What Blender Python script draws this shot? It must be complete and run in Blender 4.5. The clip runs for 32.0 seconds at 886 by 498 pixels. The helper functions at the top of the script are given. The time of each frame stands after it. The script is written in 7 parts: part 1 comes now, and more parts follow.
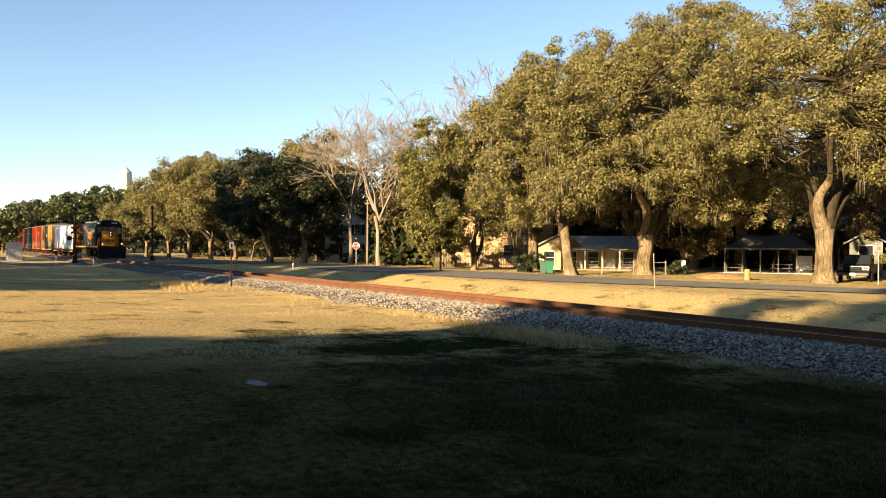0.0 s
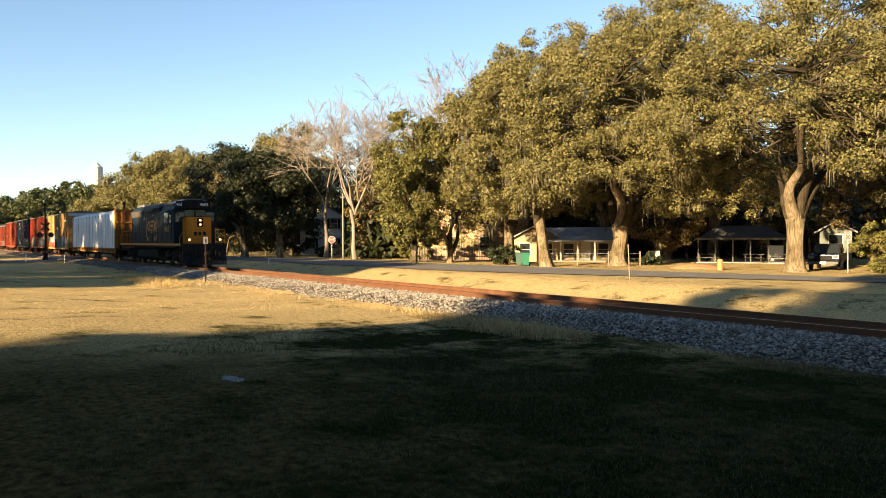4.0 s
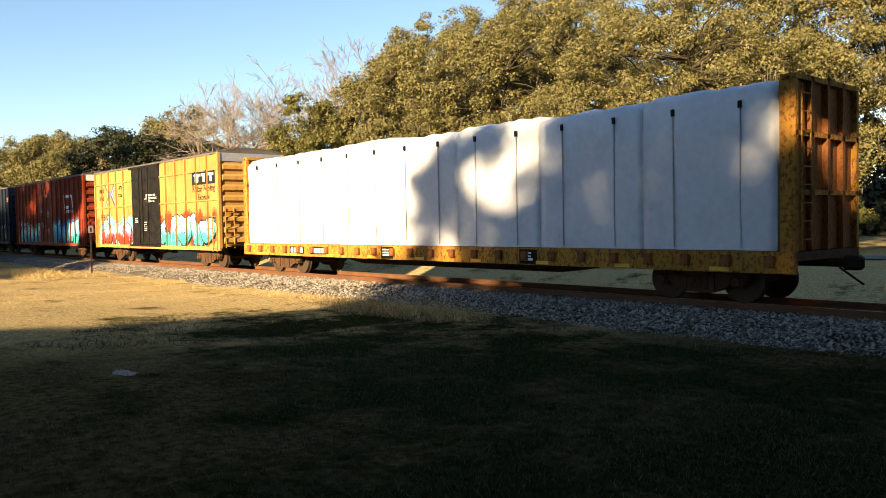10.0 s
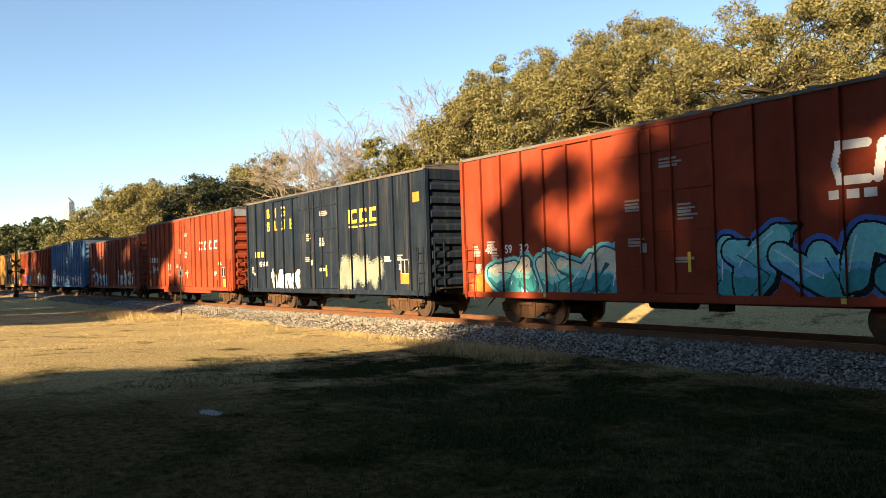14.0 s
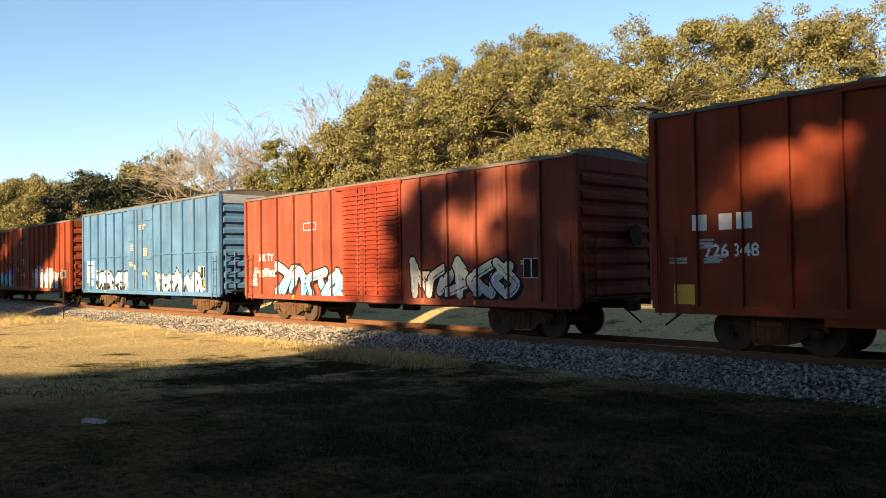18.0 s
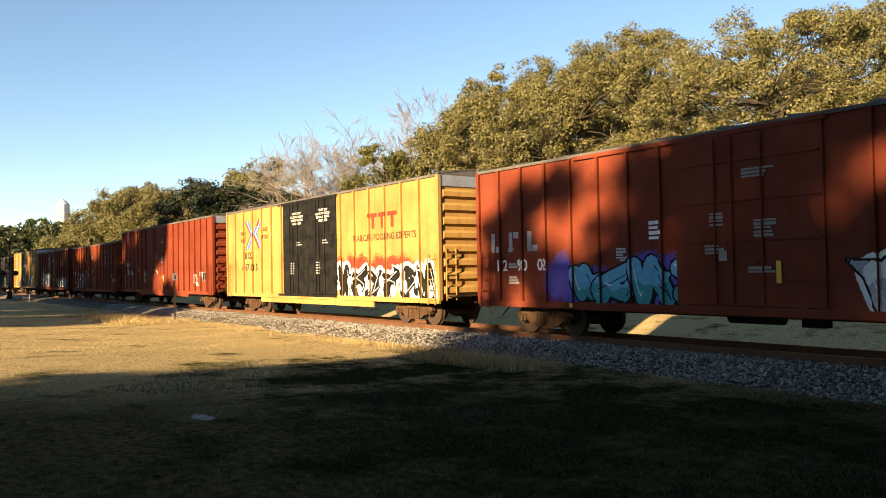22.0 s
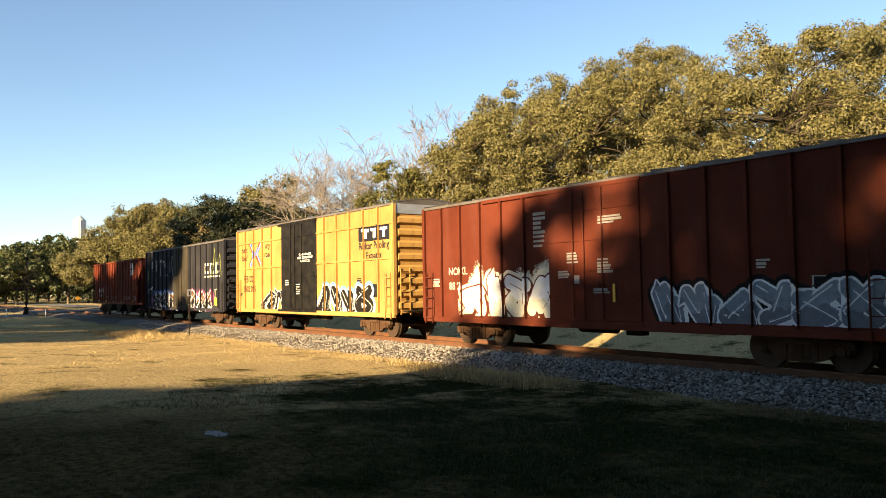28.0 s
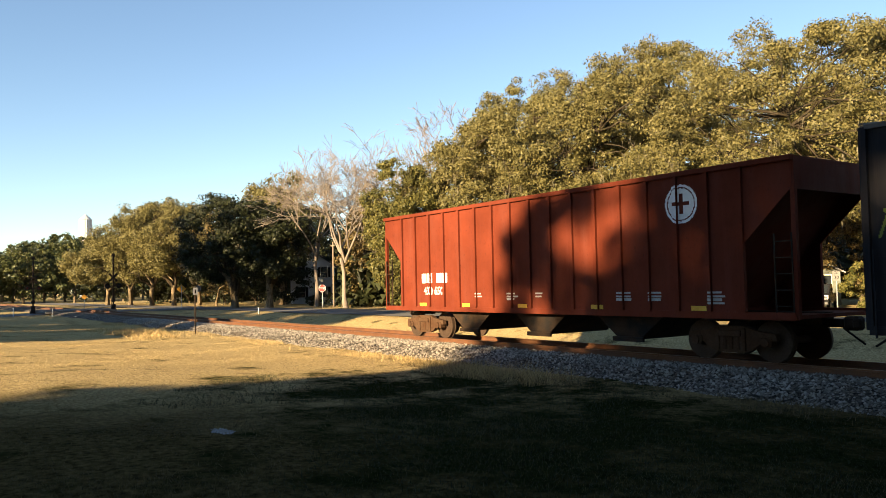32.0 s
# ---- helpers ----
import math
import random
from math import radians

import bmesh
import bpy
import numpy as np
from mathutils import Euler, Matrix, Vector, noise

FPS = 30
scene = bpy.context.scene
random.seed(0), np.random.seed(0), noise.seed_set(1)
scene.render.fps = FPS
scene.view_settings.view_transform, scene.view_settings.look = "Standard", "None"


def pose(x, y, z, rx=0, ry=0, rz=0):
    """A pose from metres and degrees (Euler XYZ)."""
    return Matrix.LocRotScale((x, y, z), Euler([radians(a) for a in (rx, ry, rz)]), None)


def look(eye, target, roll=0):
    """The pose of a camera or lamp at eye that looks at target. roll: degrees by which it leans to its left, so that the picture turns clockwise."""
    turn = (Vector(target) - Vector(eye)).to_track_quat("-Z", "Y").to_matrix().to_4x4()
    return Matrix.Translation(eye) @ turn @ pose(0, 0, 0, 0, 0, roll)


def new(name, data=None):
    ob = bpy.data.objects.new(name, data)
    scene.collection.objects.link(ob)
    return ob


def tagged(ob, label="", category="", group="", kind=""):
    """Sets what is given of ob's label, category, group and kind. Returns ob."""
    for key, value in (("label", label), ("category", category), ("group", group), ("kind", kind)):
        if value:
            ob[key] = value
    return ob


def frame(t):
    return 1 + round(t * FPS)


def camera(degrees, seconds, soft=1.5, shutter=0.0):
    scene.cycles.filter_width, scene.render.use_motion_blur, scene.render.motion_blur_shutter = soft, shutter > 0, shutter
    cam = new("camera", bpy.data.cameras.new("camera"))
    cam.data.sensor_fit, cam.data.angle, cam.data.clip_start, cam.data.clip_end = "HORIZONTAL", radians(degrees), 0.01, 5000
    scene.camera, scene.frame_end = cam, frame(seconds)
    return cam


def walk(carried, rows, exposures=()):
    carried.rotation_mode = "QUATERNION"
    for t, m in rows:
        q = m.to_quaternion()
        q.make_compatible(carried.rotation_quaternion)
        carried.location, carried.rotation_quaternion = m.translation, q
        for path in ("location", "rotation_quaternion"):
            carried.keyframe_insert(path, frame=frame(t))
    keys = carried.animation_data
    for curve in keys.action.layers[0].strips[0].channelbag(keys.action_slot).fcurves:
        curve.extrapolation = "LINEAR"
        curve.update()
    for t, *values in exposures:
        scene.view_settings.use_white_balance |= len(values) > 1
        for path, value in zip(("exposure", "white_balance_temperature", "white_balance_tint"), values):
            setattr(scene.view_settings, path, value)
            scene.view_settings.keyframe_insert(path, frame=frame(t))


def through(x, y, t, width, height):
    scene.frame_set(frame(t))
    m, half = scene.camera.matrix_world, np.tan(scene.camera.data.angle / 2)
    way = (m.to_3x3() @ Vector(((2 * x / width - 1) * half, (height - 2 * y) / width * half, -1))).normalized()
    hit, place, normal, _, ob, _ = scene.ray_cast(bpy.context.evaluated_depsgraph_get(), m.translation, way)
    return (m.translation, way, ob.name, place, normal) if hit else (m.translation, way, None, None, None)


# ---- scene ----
EXPOSURES = [(0.0, 2.03), (6.0, 2.1), (9.4, 2.14), (10.4, 1.92), (11.0, 1.84), (12.0, 1.98), (14.0, 2.1), (17.5, 2.12), (18.5, 2.03), (22.0, 1.98), (32.0, 2.02)]
cam = camera(58.75, 32.0, soft=0.9)
EYE = (0.0, 0.0, 1.866)
# seconds, yaw, pitch and roll of the hand-held camera; the eye hardly moves
PATH = [
    (0, 57.58, -0.26, -0.27), (0.5, 57.75, -0.34, 0.57), (1, 58.17, -0.42, 0.84), (1.5, 56.37, -0.46, 0.90),
    (2, 56.11, -0.59, 0.53), (2.5, 56.48, -0.62, 0.33), (3, 56.21, -0.76, 0.04), (3.5, 55.95, -0.86, 0.19),
    (5.5, 55.63, -0.54, 0.24), (6, 55.30, -0.56, 0.09), (6.5, 55.15, -0.38, -0.47), (7, 55.33, -0.77, -0.29),
    (7.5, 54.67, -1.06, -0.39), (8, 54.28, -0.91, -0.50), (8.5, 53.15, -1.20, -0.00), (9, 51.11, -1.01, -0.65),
    (9.5, 48.78, -1.91, -0.85), (10, 48.50, -2.01, 1.14), (10.5, 48.00, -0.62, 1.81), (11, 49.19, 0.15, 1.54),
    (11.5, 50.48, 0.67, 0.49), (12, 51.93, 0.79, 1.38), (12.5, 53.10, 1.04, 1.67), (13, 53.50, 1.05, 1.57),
    (13.5, 53.78, 1.16, 1.71), (14, 54.16, 1.07, 1.83), (14.5, 51.67, 2.08, 1.53), (15, 47.88, 3.95, 2.00),
    (15.5, 44.56, 4.00, 1.47), (17.5, 43.99, 4.03, 1.56), (18, 46.89, 1.31, 0.91), (18.5, 49.70, 0.69, 1.47),
    (19, 51.80, 1.19, 1.49), (19.5, 51.97, 0.81, 1.26), (20, 51.43, 1.13, 1.00), (20.5, 52.72, 1.27, 0.95),
    (21, 53.04, 1.78, 0.67), (21.5, 53.57, 1.97, 1.09), (22, 53.81, 1.61, 1.03), (22.5, 54.46, 1.80, 0.92),
    (23, 54.82, 2.15, 0.99), (23.5, 55.02, 2.34, 1.11), (24, 55.01, 2.36, 1.06), (24.5, 54.74, 2.50, 0.99),
    (26.5, 54.19, 2.77, 0.78), (27, 54.37, 2.93, 0.80), (27.5, 54.66, 2.60, 0.99), (28, 54.78, 2.82, 0.94),
    (28.5, 54.81, 2.68, 1.20), (29, 54.36, 2.43, 1.30), (29.5, 54.42, 2.33, 1.33), (30, 54.98, 2.48, 1.34),
    (30.5, 55.27, 2.26, 1.61), (31, 55.72, 2.26, 1.80), (31.5, 55.34, 2.53, 1.59), (32, 55.16, 2.62, 1.22),
]
walk(cam, [(t, pose(*EYE, 90 + p, r, y)) for t, y, p, r in PATH], EXPOSURES)

# ---- light ----
SUN_EL = 16.0
SUN_DIR = Vector((-0.28, 0.96, 0)).normalized()          # the way the light travels over the ground
world = bpy.data.worlds.new("sky_world")
scene.world = world
world.use_nodes = True
_n = world.node_tree.nodes
_sky = _n.new("ShaderNodeTexSky")
_sky.sky_type, _sky.sun_disc = "NISHITA", False
_sky.sun_elevation = radians(SUN_EL)
_sky.sun_rotation = math.atan2(-SUN_DIR.x, -SUN_DIR.y)
_sky.air_density, _sky.dust_density, _sky.ozone_density = 1.0, 0.0, 1.5
_sky.altitude = 700
_n["Background"].inputs["Strength"].default_value = 0.054
world.node_tree.links.new(_sky.outputs[0], _n["Background"].inputs["Color"])
sun = new("sun", bpy.data.lights.new("sun", "SUN"))
sun.data.energy, sun.data.angle, sun.data.color = 5.0, radians(1.0), (1.0, 0.74, 0.42)
sun.matrix_basis = look((0, 0, 40), Vector((0, 0, 40)) + SUN_DIR * math.cos(radians(SUN_EL)) - Vector((0, 0, math.sin(radians(SUN_EL)))))

# ---- materials ----
MATS = {}


def mat(name, base, rough=0.6, metal=0.0, var=0.25, scale=2.0, fine=30.0, bump=0.0, second=None, streak=False, rand=0.0, spec=0.5, emit=None, bscale=None, thresh=None):
    """A procedural surface: base colour broken up at two scales, a second colour in patches or vertical streaks, and relief."""
    if name in MATS:
        return MATS[name]
    m = bpy.data.materials.new(name)
    m.use_nodes = True
    t = m.node_tree
    n, l = t.nodes, t.links
    b = n["Principled BSDF"]
    b.inputs["Roughness"].default_value, b.inputs["Metallic"].default_value = rough, metal
    b.inputs["Specular IOR Level"].default_value = spec
    co = n.new("ShaderNodeTexCoord")
    mp = n.new("ShaderNodeMapping")
    l.new(co.outputs["Object"], mp.inputs["Vector"])
    if streak:
        mp.inputs["Scale"].default_value = (1, 1, 0.12)
    big = n.new("ShaderNodeTexNoise")
    big.inputs["Scale"].default_value, big.inputs["Detail"].default_value = scale, 5
    l.new(mp.outputs[0], big.inputs["Vector"])
    sm = n.new("ShaderNodeTexNoise")
    sm.inputs["Scale"].default_value, sm.inputs["Detail"].default_value = fine, 4
    l.new(co.outputs["Object"], sm.inputs["Vector"])
    ramp = n.new("ShaderNodeValToRGB")
    lo, hi = thresh or (0.35, 0.7)
    ramp.color_ramp.elements[0].position, ramp.color_ramp.elements[1].position = lo, hi
    other = second or tuple(c * (1 - var) for c in base)
    ramp.color_ramp.elements[0].color, ramp.color_ramp.elements[1].color = (*base, 1), (*other, 1)
    l.new(big.outputs[0], ramp.inputs[0])
    mul = n.new("ShaderNodeMix")
    mul.data_type, mul.blend_type = "RGBA", "OVERLAY"
    mul.inputs["Factor"].default_value = min(1.0, var + 0.15)
    l.new(ramp.outputs[0], mul.inputs["A"])
    l.new(sm.outputs[0], mul.inputs["B"])
    out = mul.outputs["Result"]
    if rand:
        info = n.new("ShaderNodeObjectInfo")
        mr = n.new("ShaderNodeMapRange")
        mr.inputs["To Min"].default_value, mr.inputs["To Max"].default_value = 1 - rand, 1 + rand
        l.new(info.outputs["Random"], mr.inputs["Value"])
        hs = n.new("ShaderNodeHueSaturation")
        l.new(mr.outputs[0], hs.inputs["Value"])
        l.new(out, hs.inputs["Color"])
        out = hs.outputs[0]
    l.new(out, b.inputs["Base Color"])
    if bump:
        bp = n.new("ShaderNodeBump")
        bp.inputs["Strength"].default_value, bp.inputs["Distance"].default_value = bump, 0.02
        if bscale:
            bn = n.new("ShaderNodeTexNoise")
            bn.inputs["Scale"].default_value, bn.inputs["Detail"].default_value = bscale, 4
            l.new(co.outputs["Object"], bn.inputs["Vector"])
            l.new(bn.outputs[0], bp.inputs["Height"])
        else:
            l.new(sm.outputs[0], bp.inputs["Height"])
        l.new(bp.outputs[0], b.inputs["Normal"])
    if emit:
        b.inputs["Emission Color"].default_value, b.inputs["Emission Strength"].default_value = (*emit[0], 1), emit[1]
    MATS[name] = m
    return m


def leaf_mat(name, base, other, through=0.25):
    """Leaves: each island its own shade between two greens, with some light passing through."""
    m = bpy.data.materials.new(name)
    m.use_nodes = True
    t = m.node_tree
    n, l = t.nodes, t.links
    b = n["Principled BSDF"]
    b.inputs["Roughness"].default_value = 0.55
    b.inputs["Specular IOR Level"].default_value = 0.3
    geo = n.new("ShaderNodeNewGeometry")
    ramp = n.new("ShaderNodeValToRGB")
    ramp.color_ramp.elements[0].color, ramp.color_ramp.elements[1].color = (*base, 1), (*other, 1)
    l.new(geo.outputs["Random Per Island"], ramp.inputs[0])
    l.new(ramp.outputs[0], b.inputs["Base Color"])
    tr = n.new("ShaderNodeBsdfTranslucent")
    l.new(ramp.outputs[0], tr.inputs["Color"])
    mx = n.new("ShaderNodeMixShader")
    mx.inputs[0].default_value = through
    l.new(b.outputs[0], mx.inputs[1])
    l.new(tr.outputs[0], mx.inputs[2])
    l.new(mx.outputs[0], n["Material Output"].inputs["Surface"])
    MATS[name] = m
    return m


STEEL = mat("dark_steel", (0.02, 0.018, 0.017), 0.7, 0.1, 0.4, 3, 25, 0.2, second=(0.05, 0.032, 0.02), spec=0.06)
RUSTY = mat("rusty_steel", (0.06, 0.030, 0.016), 0.9, 0.0, 0.4, 3, 25, 0.3, second=(0.085, 0.052, 0.032), spec=.1)
WHEEL = mat("wheel_steel", (0.07, 0.048, 0.034), 0.6, 0.2, 0.4, 4, 30, 0.1, second=(0.06, 0.04, 0.03), spec=0.06)
BLACK = mat("black_paint", (0.008, 0.008, 0.009), 0.5, 0, 0.3, 3, 20, second=(0.02, 0.018, 0.015), spec=0.06)
WHITE = mat("white_stencil", (0.78, 0.77, 0.74), 0.6, 0, 0.15, 3, 20)
YELLOW = mat("yellow_stencil", (0.75, 0.42, 0.04), 0.55, 0, 0.15, 3, 20)
LAMP_ON = mat("lit_headlamp", (0.5, 0.34, 0.2), 0.2, 0, 0, emit=((1.0, 0.50, 0.22), 0.45))
LENS = mat("dark_lens", (0.05, 0.01, 0.01), 0.1)
GALV = mat("galvanised_steel", (0.42, 0.43, 0.44), 0.5, 0.5, 0.2, 3, 25)
WINDOW = mat("dark_window_glass", (0.02, 0.025, 0.03), 0.06, 0.0, 0.1, spec=0.8)

# ---- mesh helpers ----


def part(name, bm, material, parent=None, label="", smooth=False, mats=None):
    """Links a bmesh as one mesh object, under a thing or a part where given."""
    me = bpy.data.meshes.new(name)
    bm.to_mesh(me)
    bm.free()
    for x in (mats or [material]):
        me.materials.append(x)
    if smooth:
        me.polygons.foreach_set("use_smooth", [True] * len(me.polygons))
    ob = new(name, me)
    if parent is not None:
        ob.parent = parent
    if label:
        ob["label"] = label
    return ob


def quads(name, verts, faces, material, parent=None, label="", smooth=False):
    me = bpy.data.meshes.new(name)
    me.from_pydata(verts, [], faces)
    me.materials.append(material)
    if smooth:
        me.polygons.foreach_set("use_smooth", [True] * len(me.polygons))
    ob = new(name, me)
    if parent is not None:
        ob.parent = parent
    if label:
        ob["label"] = label
    return ob


def box(bm, x0, x1, y0, y1, z0, z1, bev=0.0, rot=None):
    r = bmesh.ops.create_cube(bm, size=1.0)
    vs = r["verts"]
    bmesh.ops.scale(bm, vec=(x1 - x0, y1 - y0, z1 - z0), verts=vs)
    c = Vector(((x0 + x1) / 2, (y0 + y1) / 2, (z0 + z1) / 2))
    if rot is not None:
        bmesh.ops.transform(bm, matrix=rot, verts=vs)
    bmesh.ops.translate(bm, vec=c, verts=vs)
    if bev:
        es = list({e for v in vs for e in v.link_edges})
        bmesh.ops.bevel(bm, geom=es, offset=bev, segments=1, affect="EDGES")
    return bm


def rod(bm, a, b, r0, r1=None, seg=8, caps=True):
    a, b = Vector(a), Vector(b)
    d = b - a
    m = Matrix.Translation((a + b) / 2) @ d.to_track_quat("Z", "Y").to_matrix().to_4x4()
    bmesh.ops.create_cone(bm, cap_ends=caps, segments=seg, radius1=r0, radius2=r0 if r1 is None else r1, depth=d.length, matrix=m)
    return bm


def prism(bm, outline, axis, a, b):
    """Extrudes an outline (pairs) along an axis from a to b. axis 'x': pairs are y, z; 'y': x, z; 'z': x, y."""
    def at(p, q, k):
        return {"x": (k, p, q), "y": (p, k, q), "z": (p, q, k)}[axis]
    f = [bm.verts.new(at(p, q, a)) for p, q in outline]
    g = [bm.verts.new(at(p, q, b)) for p, q in outline]
    bm.faces.new(f)
    bm.faces.new(g[::-1])
    n = len(outline)
    for i in range(n):
        bm.faces.new((f[i], g[i], g[(i + 1) % n], f[(i + 1) % n]))
    bmesh.ops.recalc_face_normals(bm, faces=bm.faces)
    return bm


def B():
    return bmesh.new()


def thing(name, label, category, group="", at=(0, 0, 0), rz=0, kind=""):
    e = new(name)
    e.empty_display_size = 0.3
    e.matrix_basis = pose(*at, 0, 0, rz)
    return tagged(e, label, category, group, kind)


def words(text, size, material, parent, x, y, z, name="lettering", depth=0.004, wide=1.0, lean=0.0, align="CENTER"):
    """Lettering on a car's near side: reads along +x, faces -y."""
    cu = bpy.data.curves.new(name, "FONT")
    cu.body, cu.size, cu.extrude, cu.align_x, cu.align_y, cu.resolution_u = text, size, depth / 2, align, "CENTER", 3
    cu.shear = lean
    ob = bpy.data.objects.new(name, cu)
    me = bpy.data.meshes.new_from_object(ob)
    bpy.data.objects.remove(ob)
    me.materials.append(material)
    o = new(name, me)
    o.parent = parent
    o.matrix_basis = pose(x, y, z, 90, 0, 0) @ Matrix.Diagonal((wide, 1, 1, 1))
    return o


def smooth01(a, b, v):
    k = min(1.0, max(0.0, (v - a) / (b - a)))
    return k * k * (3 - 2 * k)

# ---- ground ----
TRACK_Y = 16.70


def ground_z(x, y):
    """Height of the ground over the rail heads' level."""
    near = -0.12 - 0.34 * smooth01(0.0, 11.0, y)
    near += 0.16 * math.exp(-(((x + 44) / 5) ** 2 + ((y - 10.6) / 1.5) ** 2))
    far = -0.42 - 0.75 * smooth01(21, 24.5, y) * (1 - smooth01(26, 30.5, y)) * smooth01(-85, -62, x)
    k = smooth01(12, 21, y)
    z = near * (1 - k) + far * k
    w = noise.noise(Vector((x * 0.21, y * 0.21, 1.7))) * 0.07 + noise.noise(Vector((x * 0.9, y * 0.9, 4.1))) * 0.025
    road = smooth01(30, 34, y) * (1 - smooth01(44, 48, y))
    return z + w * (1 - 0.8 * road) * (0.4 if y > 60 else 1)


def axis_steps(fine0, fine1, step, far):
    v = list(np.arange(fine0, fine1 + step / 2, step))
    s, a = step, fine0
    lo = []
    while a > -far:
        s *= 1.35
        a -= s
        lo.append(a)
    s, b = step, fine1
    hi = []
    while b < far:
        s *= 1.35
        b += s
        hi.append(b)
    return lo[::-1] + [float(q) for q in v] + hi


def ground_material():
    m = bpy.data.materials.new("winter_grass")
    m.use_nodes = True
    t = m.node_tree
    n, l = t.nodes, t.links
    b = n["Principled BSDF"]
    b.inputs["Roughness"].default_value = 0.95
    b.inputs["Specular IOR Level"].default_value = 0.0
    co = n.new("ShaderNodeTexCoord")
    def noi(scale, detail, rough=0.6):
        x = n.new("ShaderNodeTexNoise")
        x.inputs["Scale"].default_value, x.inputs["Detail"].default_value, x.inputs["Roughness"].default_value = scale, detail, rough
        l.new(co.outputs["Object"], x.inputs["Vector"])
        return x
    def ramp(src, p0, p1, c0, c1):
        r = n.new("ShaderNodeValToRGB")
        r.color_ramp.elements[0].position, r.color_ramp.elements[1].position = p0, p1
        r.color_ramp.elements[0].color, r.color_ramp.elements[1].color = (*c0, 1), (*c1, 1)
        l.new(src, r.inputs[0])
        return r
    def mix(fac, a, b_, mode="MIX"):
        x = n.new("ShaderNodeMix")
        x.data_type, x.blend_type = "RGBA", mode
        if isinstance(fac, float):
            x.inputs["Factor"].default_value = fac
        else:
            l.new(fac, x.inputs["Factor"])
        l.new(a, x.inputs["A"])
        l.new(b_, x.inputs["B"])
        return x.outputs["Result"]
    dry = ramp(noi(14, 6).outputs[0], 0.3, 0.7, (0.19, 0.14, 0.062), (0.60, 0.465, 0.23))
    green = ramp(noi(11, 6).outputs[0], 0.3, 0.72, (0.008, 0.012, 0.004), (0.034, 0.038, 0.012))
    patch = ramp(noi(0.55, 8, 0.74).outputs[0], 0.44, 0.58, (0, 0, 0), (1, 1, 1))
    # the near lawn is greener, and its green is darkened to hold the shade
    sep = n.new("ShaderNodeSeparateXYZ")
    l.new(co.outputs["Object"], sep.inputs[0])
    def maths(op, a, c, d=None):
        x = n.new("ShaderNodeMath")
        x.operation = op
        for i, q in enumerate((a, c, d)):
            if q is None:
                continue
            if isinstance(q, float):
                x.inputs[i].default_value = q
            else:
                l.new(q, x.inputs[i])
        return x.outputs[0]
    # how far a spot lies inside the darkened near zone
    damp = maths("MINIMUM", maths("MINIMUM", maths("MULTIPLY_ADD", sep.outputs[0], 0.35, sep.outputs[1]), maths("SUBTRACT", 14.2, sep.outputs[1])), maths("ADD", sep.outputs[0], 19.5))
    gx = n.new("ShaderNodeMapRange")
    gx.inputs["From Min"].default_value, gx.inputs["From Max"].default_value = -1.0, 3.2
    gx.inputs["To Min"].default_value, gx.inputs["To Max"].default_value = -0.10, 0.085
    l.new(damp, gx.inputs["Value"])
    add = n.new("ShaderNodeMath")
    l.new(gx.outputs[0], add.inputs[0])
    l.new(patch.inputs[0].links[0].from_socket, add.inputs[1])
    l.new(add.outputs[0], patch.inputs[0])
    soil = ramp(noi(5, 5).outputs[0], 0.3, 0.7, (0.07, 0.048, 0.026), (0.14, 0.10, 0.055))
    bare = ramp(noi(0.6, 7, 0.7).outputs[0], 0.62, 0.72, (0, 0, 0), (0.7, 0.7, 0.7))
    # tan of the near lawn, darkened for the shade lying on it
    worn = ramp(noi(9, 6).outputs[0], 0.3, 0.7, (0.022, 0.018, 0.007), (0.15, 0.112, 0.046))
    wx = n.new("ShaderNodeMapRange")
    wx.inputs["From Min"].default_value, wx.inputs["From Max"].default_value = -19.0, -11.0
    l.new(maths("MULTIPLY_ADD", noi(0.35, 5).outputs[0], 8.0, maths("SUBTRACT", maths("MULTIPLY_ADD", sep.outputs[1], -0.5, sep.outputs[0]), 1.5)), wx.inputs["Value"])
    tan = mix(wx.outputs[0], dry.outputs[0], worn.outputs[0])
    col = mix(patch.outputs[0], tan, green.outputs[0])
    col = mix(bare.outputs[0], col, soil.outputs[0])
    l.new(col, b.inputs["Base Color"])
    bp = n.new("ShaderNodeBump")
    bp.inputs["Strength"].default_value, bp.inputs["Distance"].default_value = 0.9, 0.05
    l.new(noi(22, 6, 0.7).outputs[0], bp.inputs["Height"])
    l.new(bp.outputs[0], b.inputs["Normal"])
    return m


def build_ground():
    xs, ys = axis_steps(-130, 24, 1.0, 1500), axis_steps(-12, 64, 0.6, 1500)
    verts = [(x, y, ground_z(x, y)) for y in ys for x in xs]
    w = len(xs)
    faces = [(j * w + i, j * w + i + 1, (j + 1) * w + i + 1, (j + 1) * w + i) for j in range(len(ys) - 1) for i in range(w - 1)]
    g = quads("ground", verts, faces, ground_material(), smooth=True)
    tagged(g, "tan winter lawn with green patches beside the track", "ground", kind="structure")


build_ground()

# ---- railway ----
RAIL = mat("rusty_rail", (0.15, 0.062, 0.024), 0.7, 0.2, 0.35, 2, 30, 0.2, second=(0.09, 0.04, 0.02))
RAIL_TOP = mat("worn_rail_head", (0.36, 0.24, 0.17), 0.35, 0.8, 0.2, 2, 30)
TIE = mat("weathered_tie", (0.085, 0.06, 0.045), 0.9, 0, 0.4, 3, 18, 0.5, second=(0.14, 0.10, 0.075), rand=0.3)


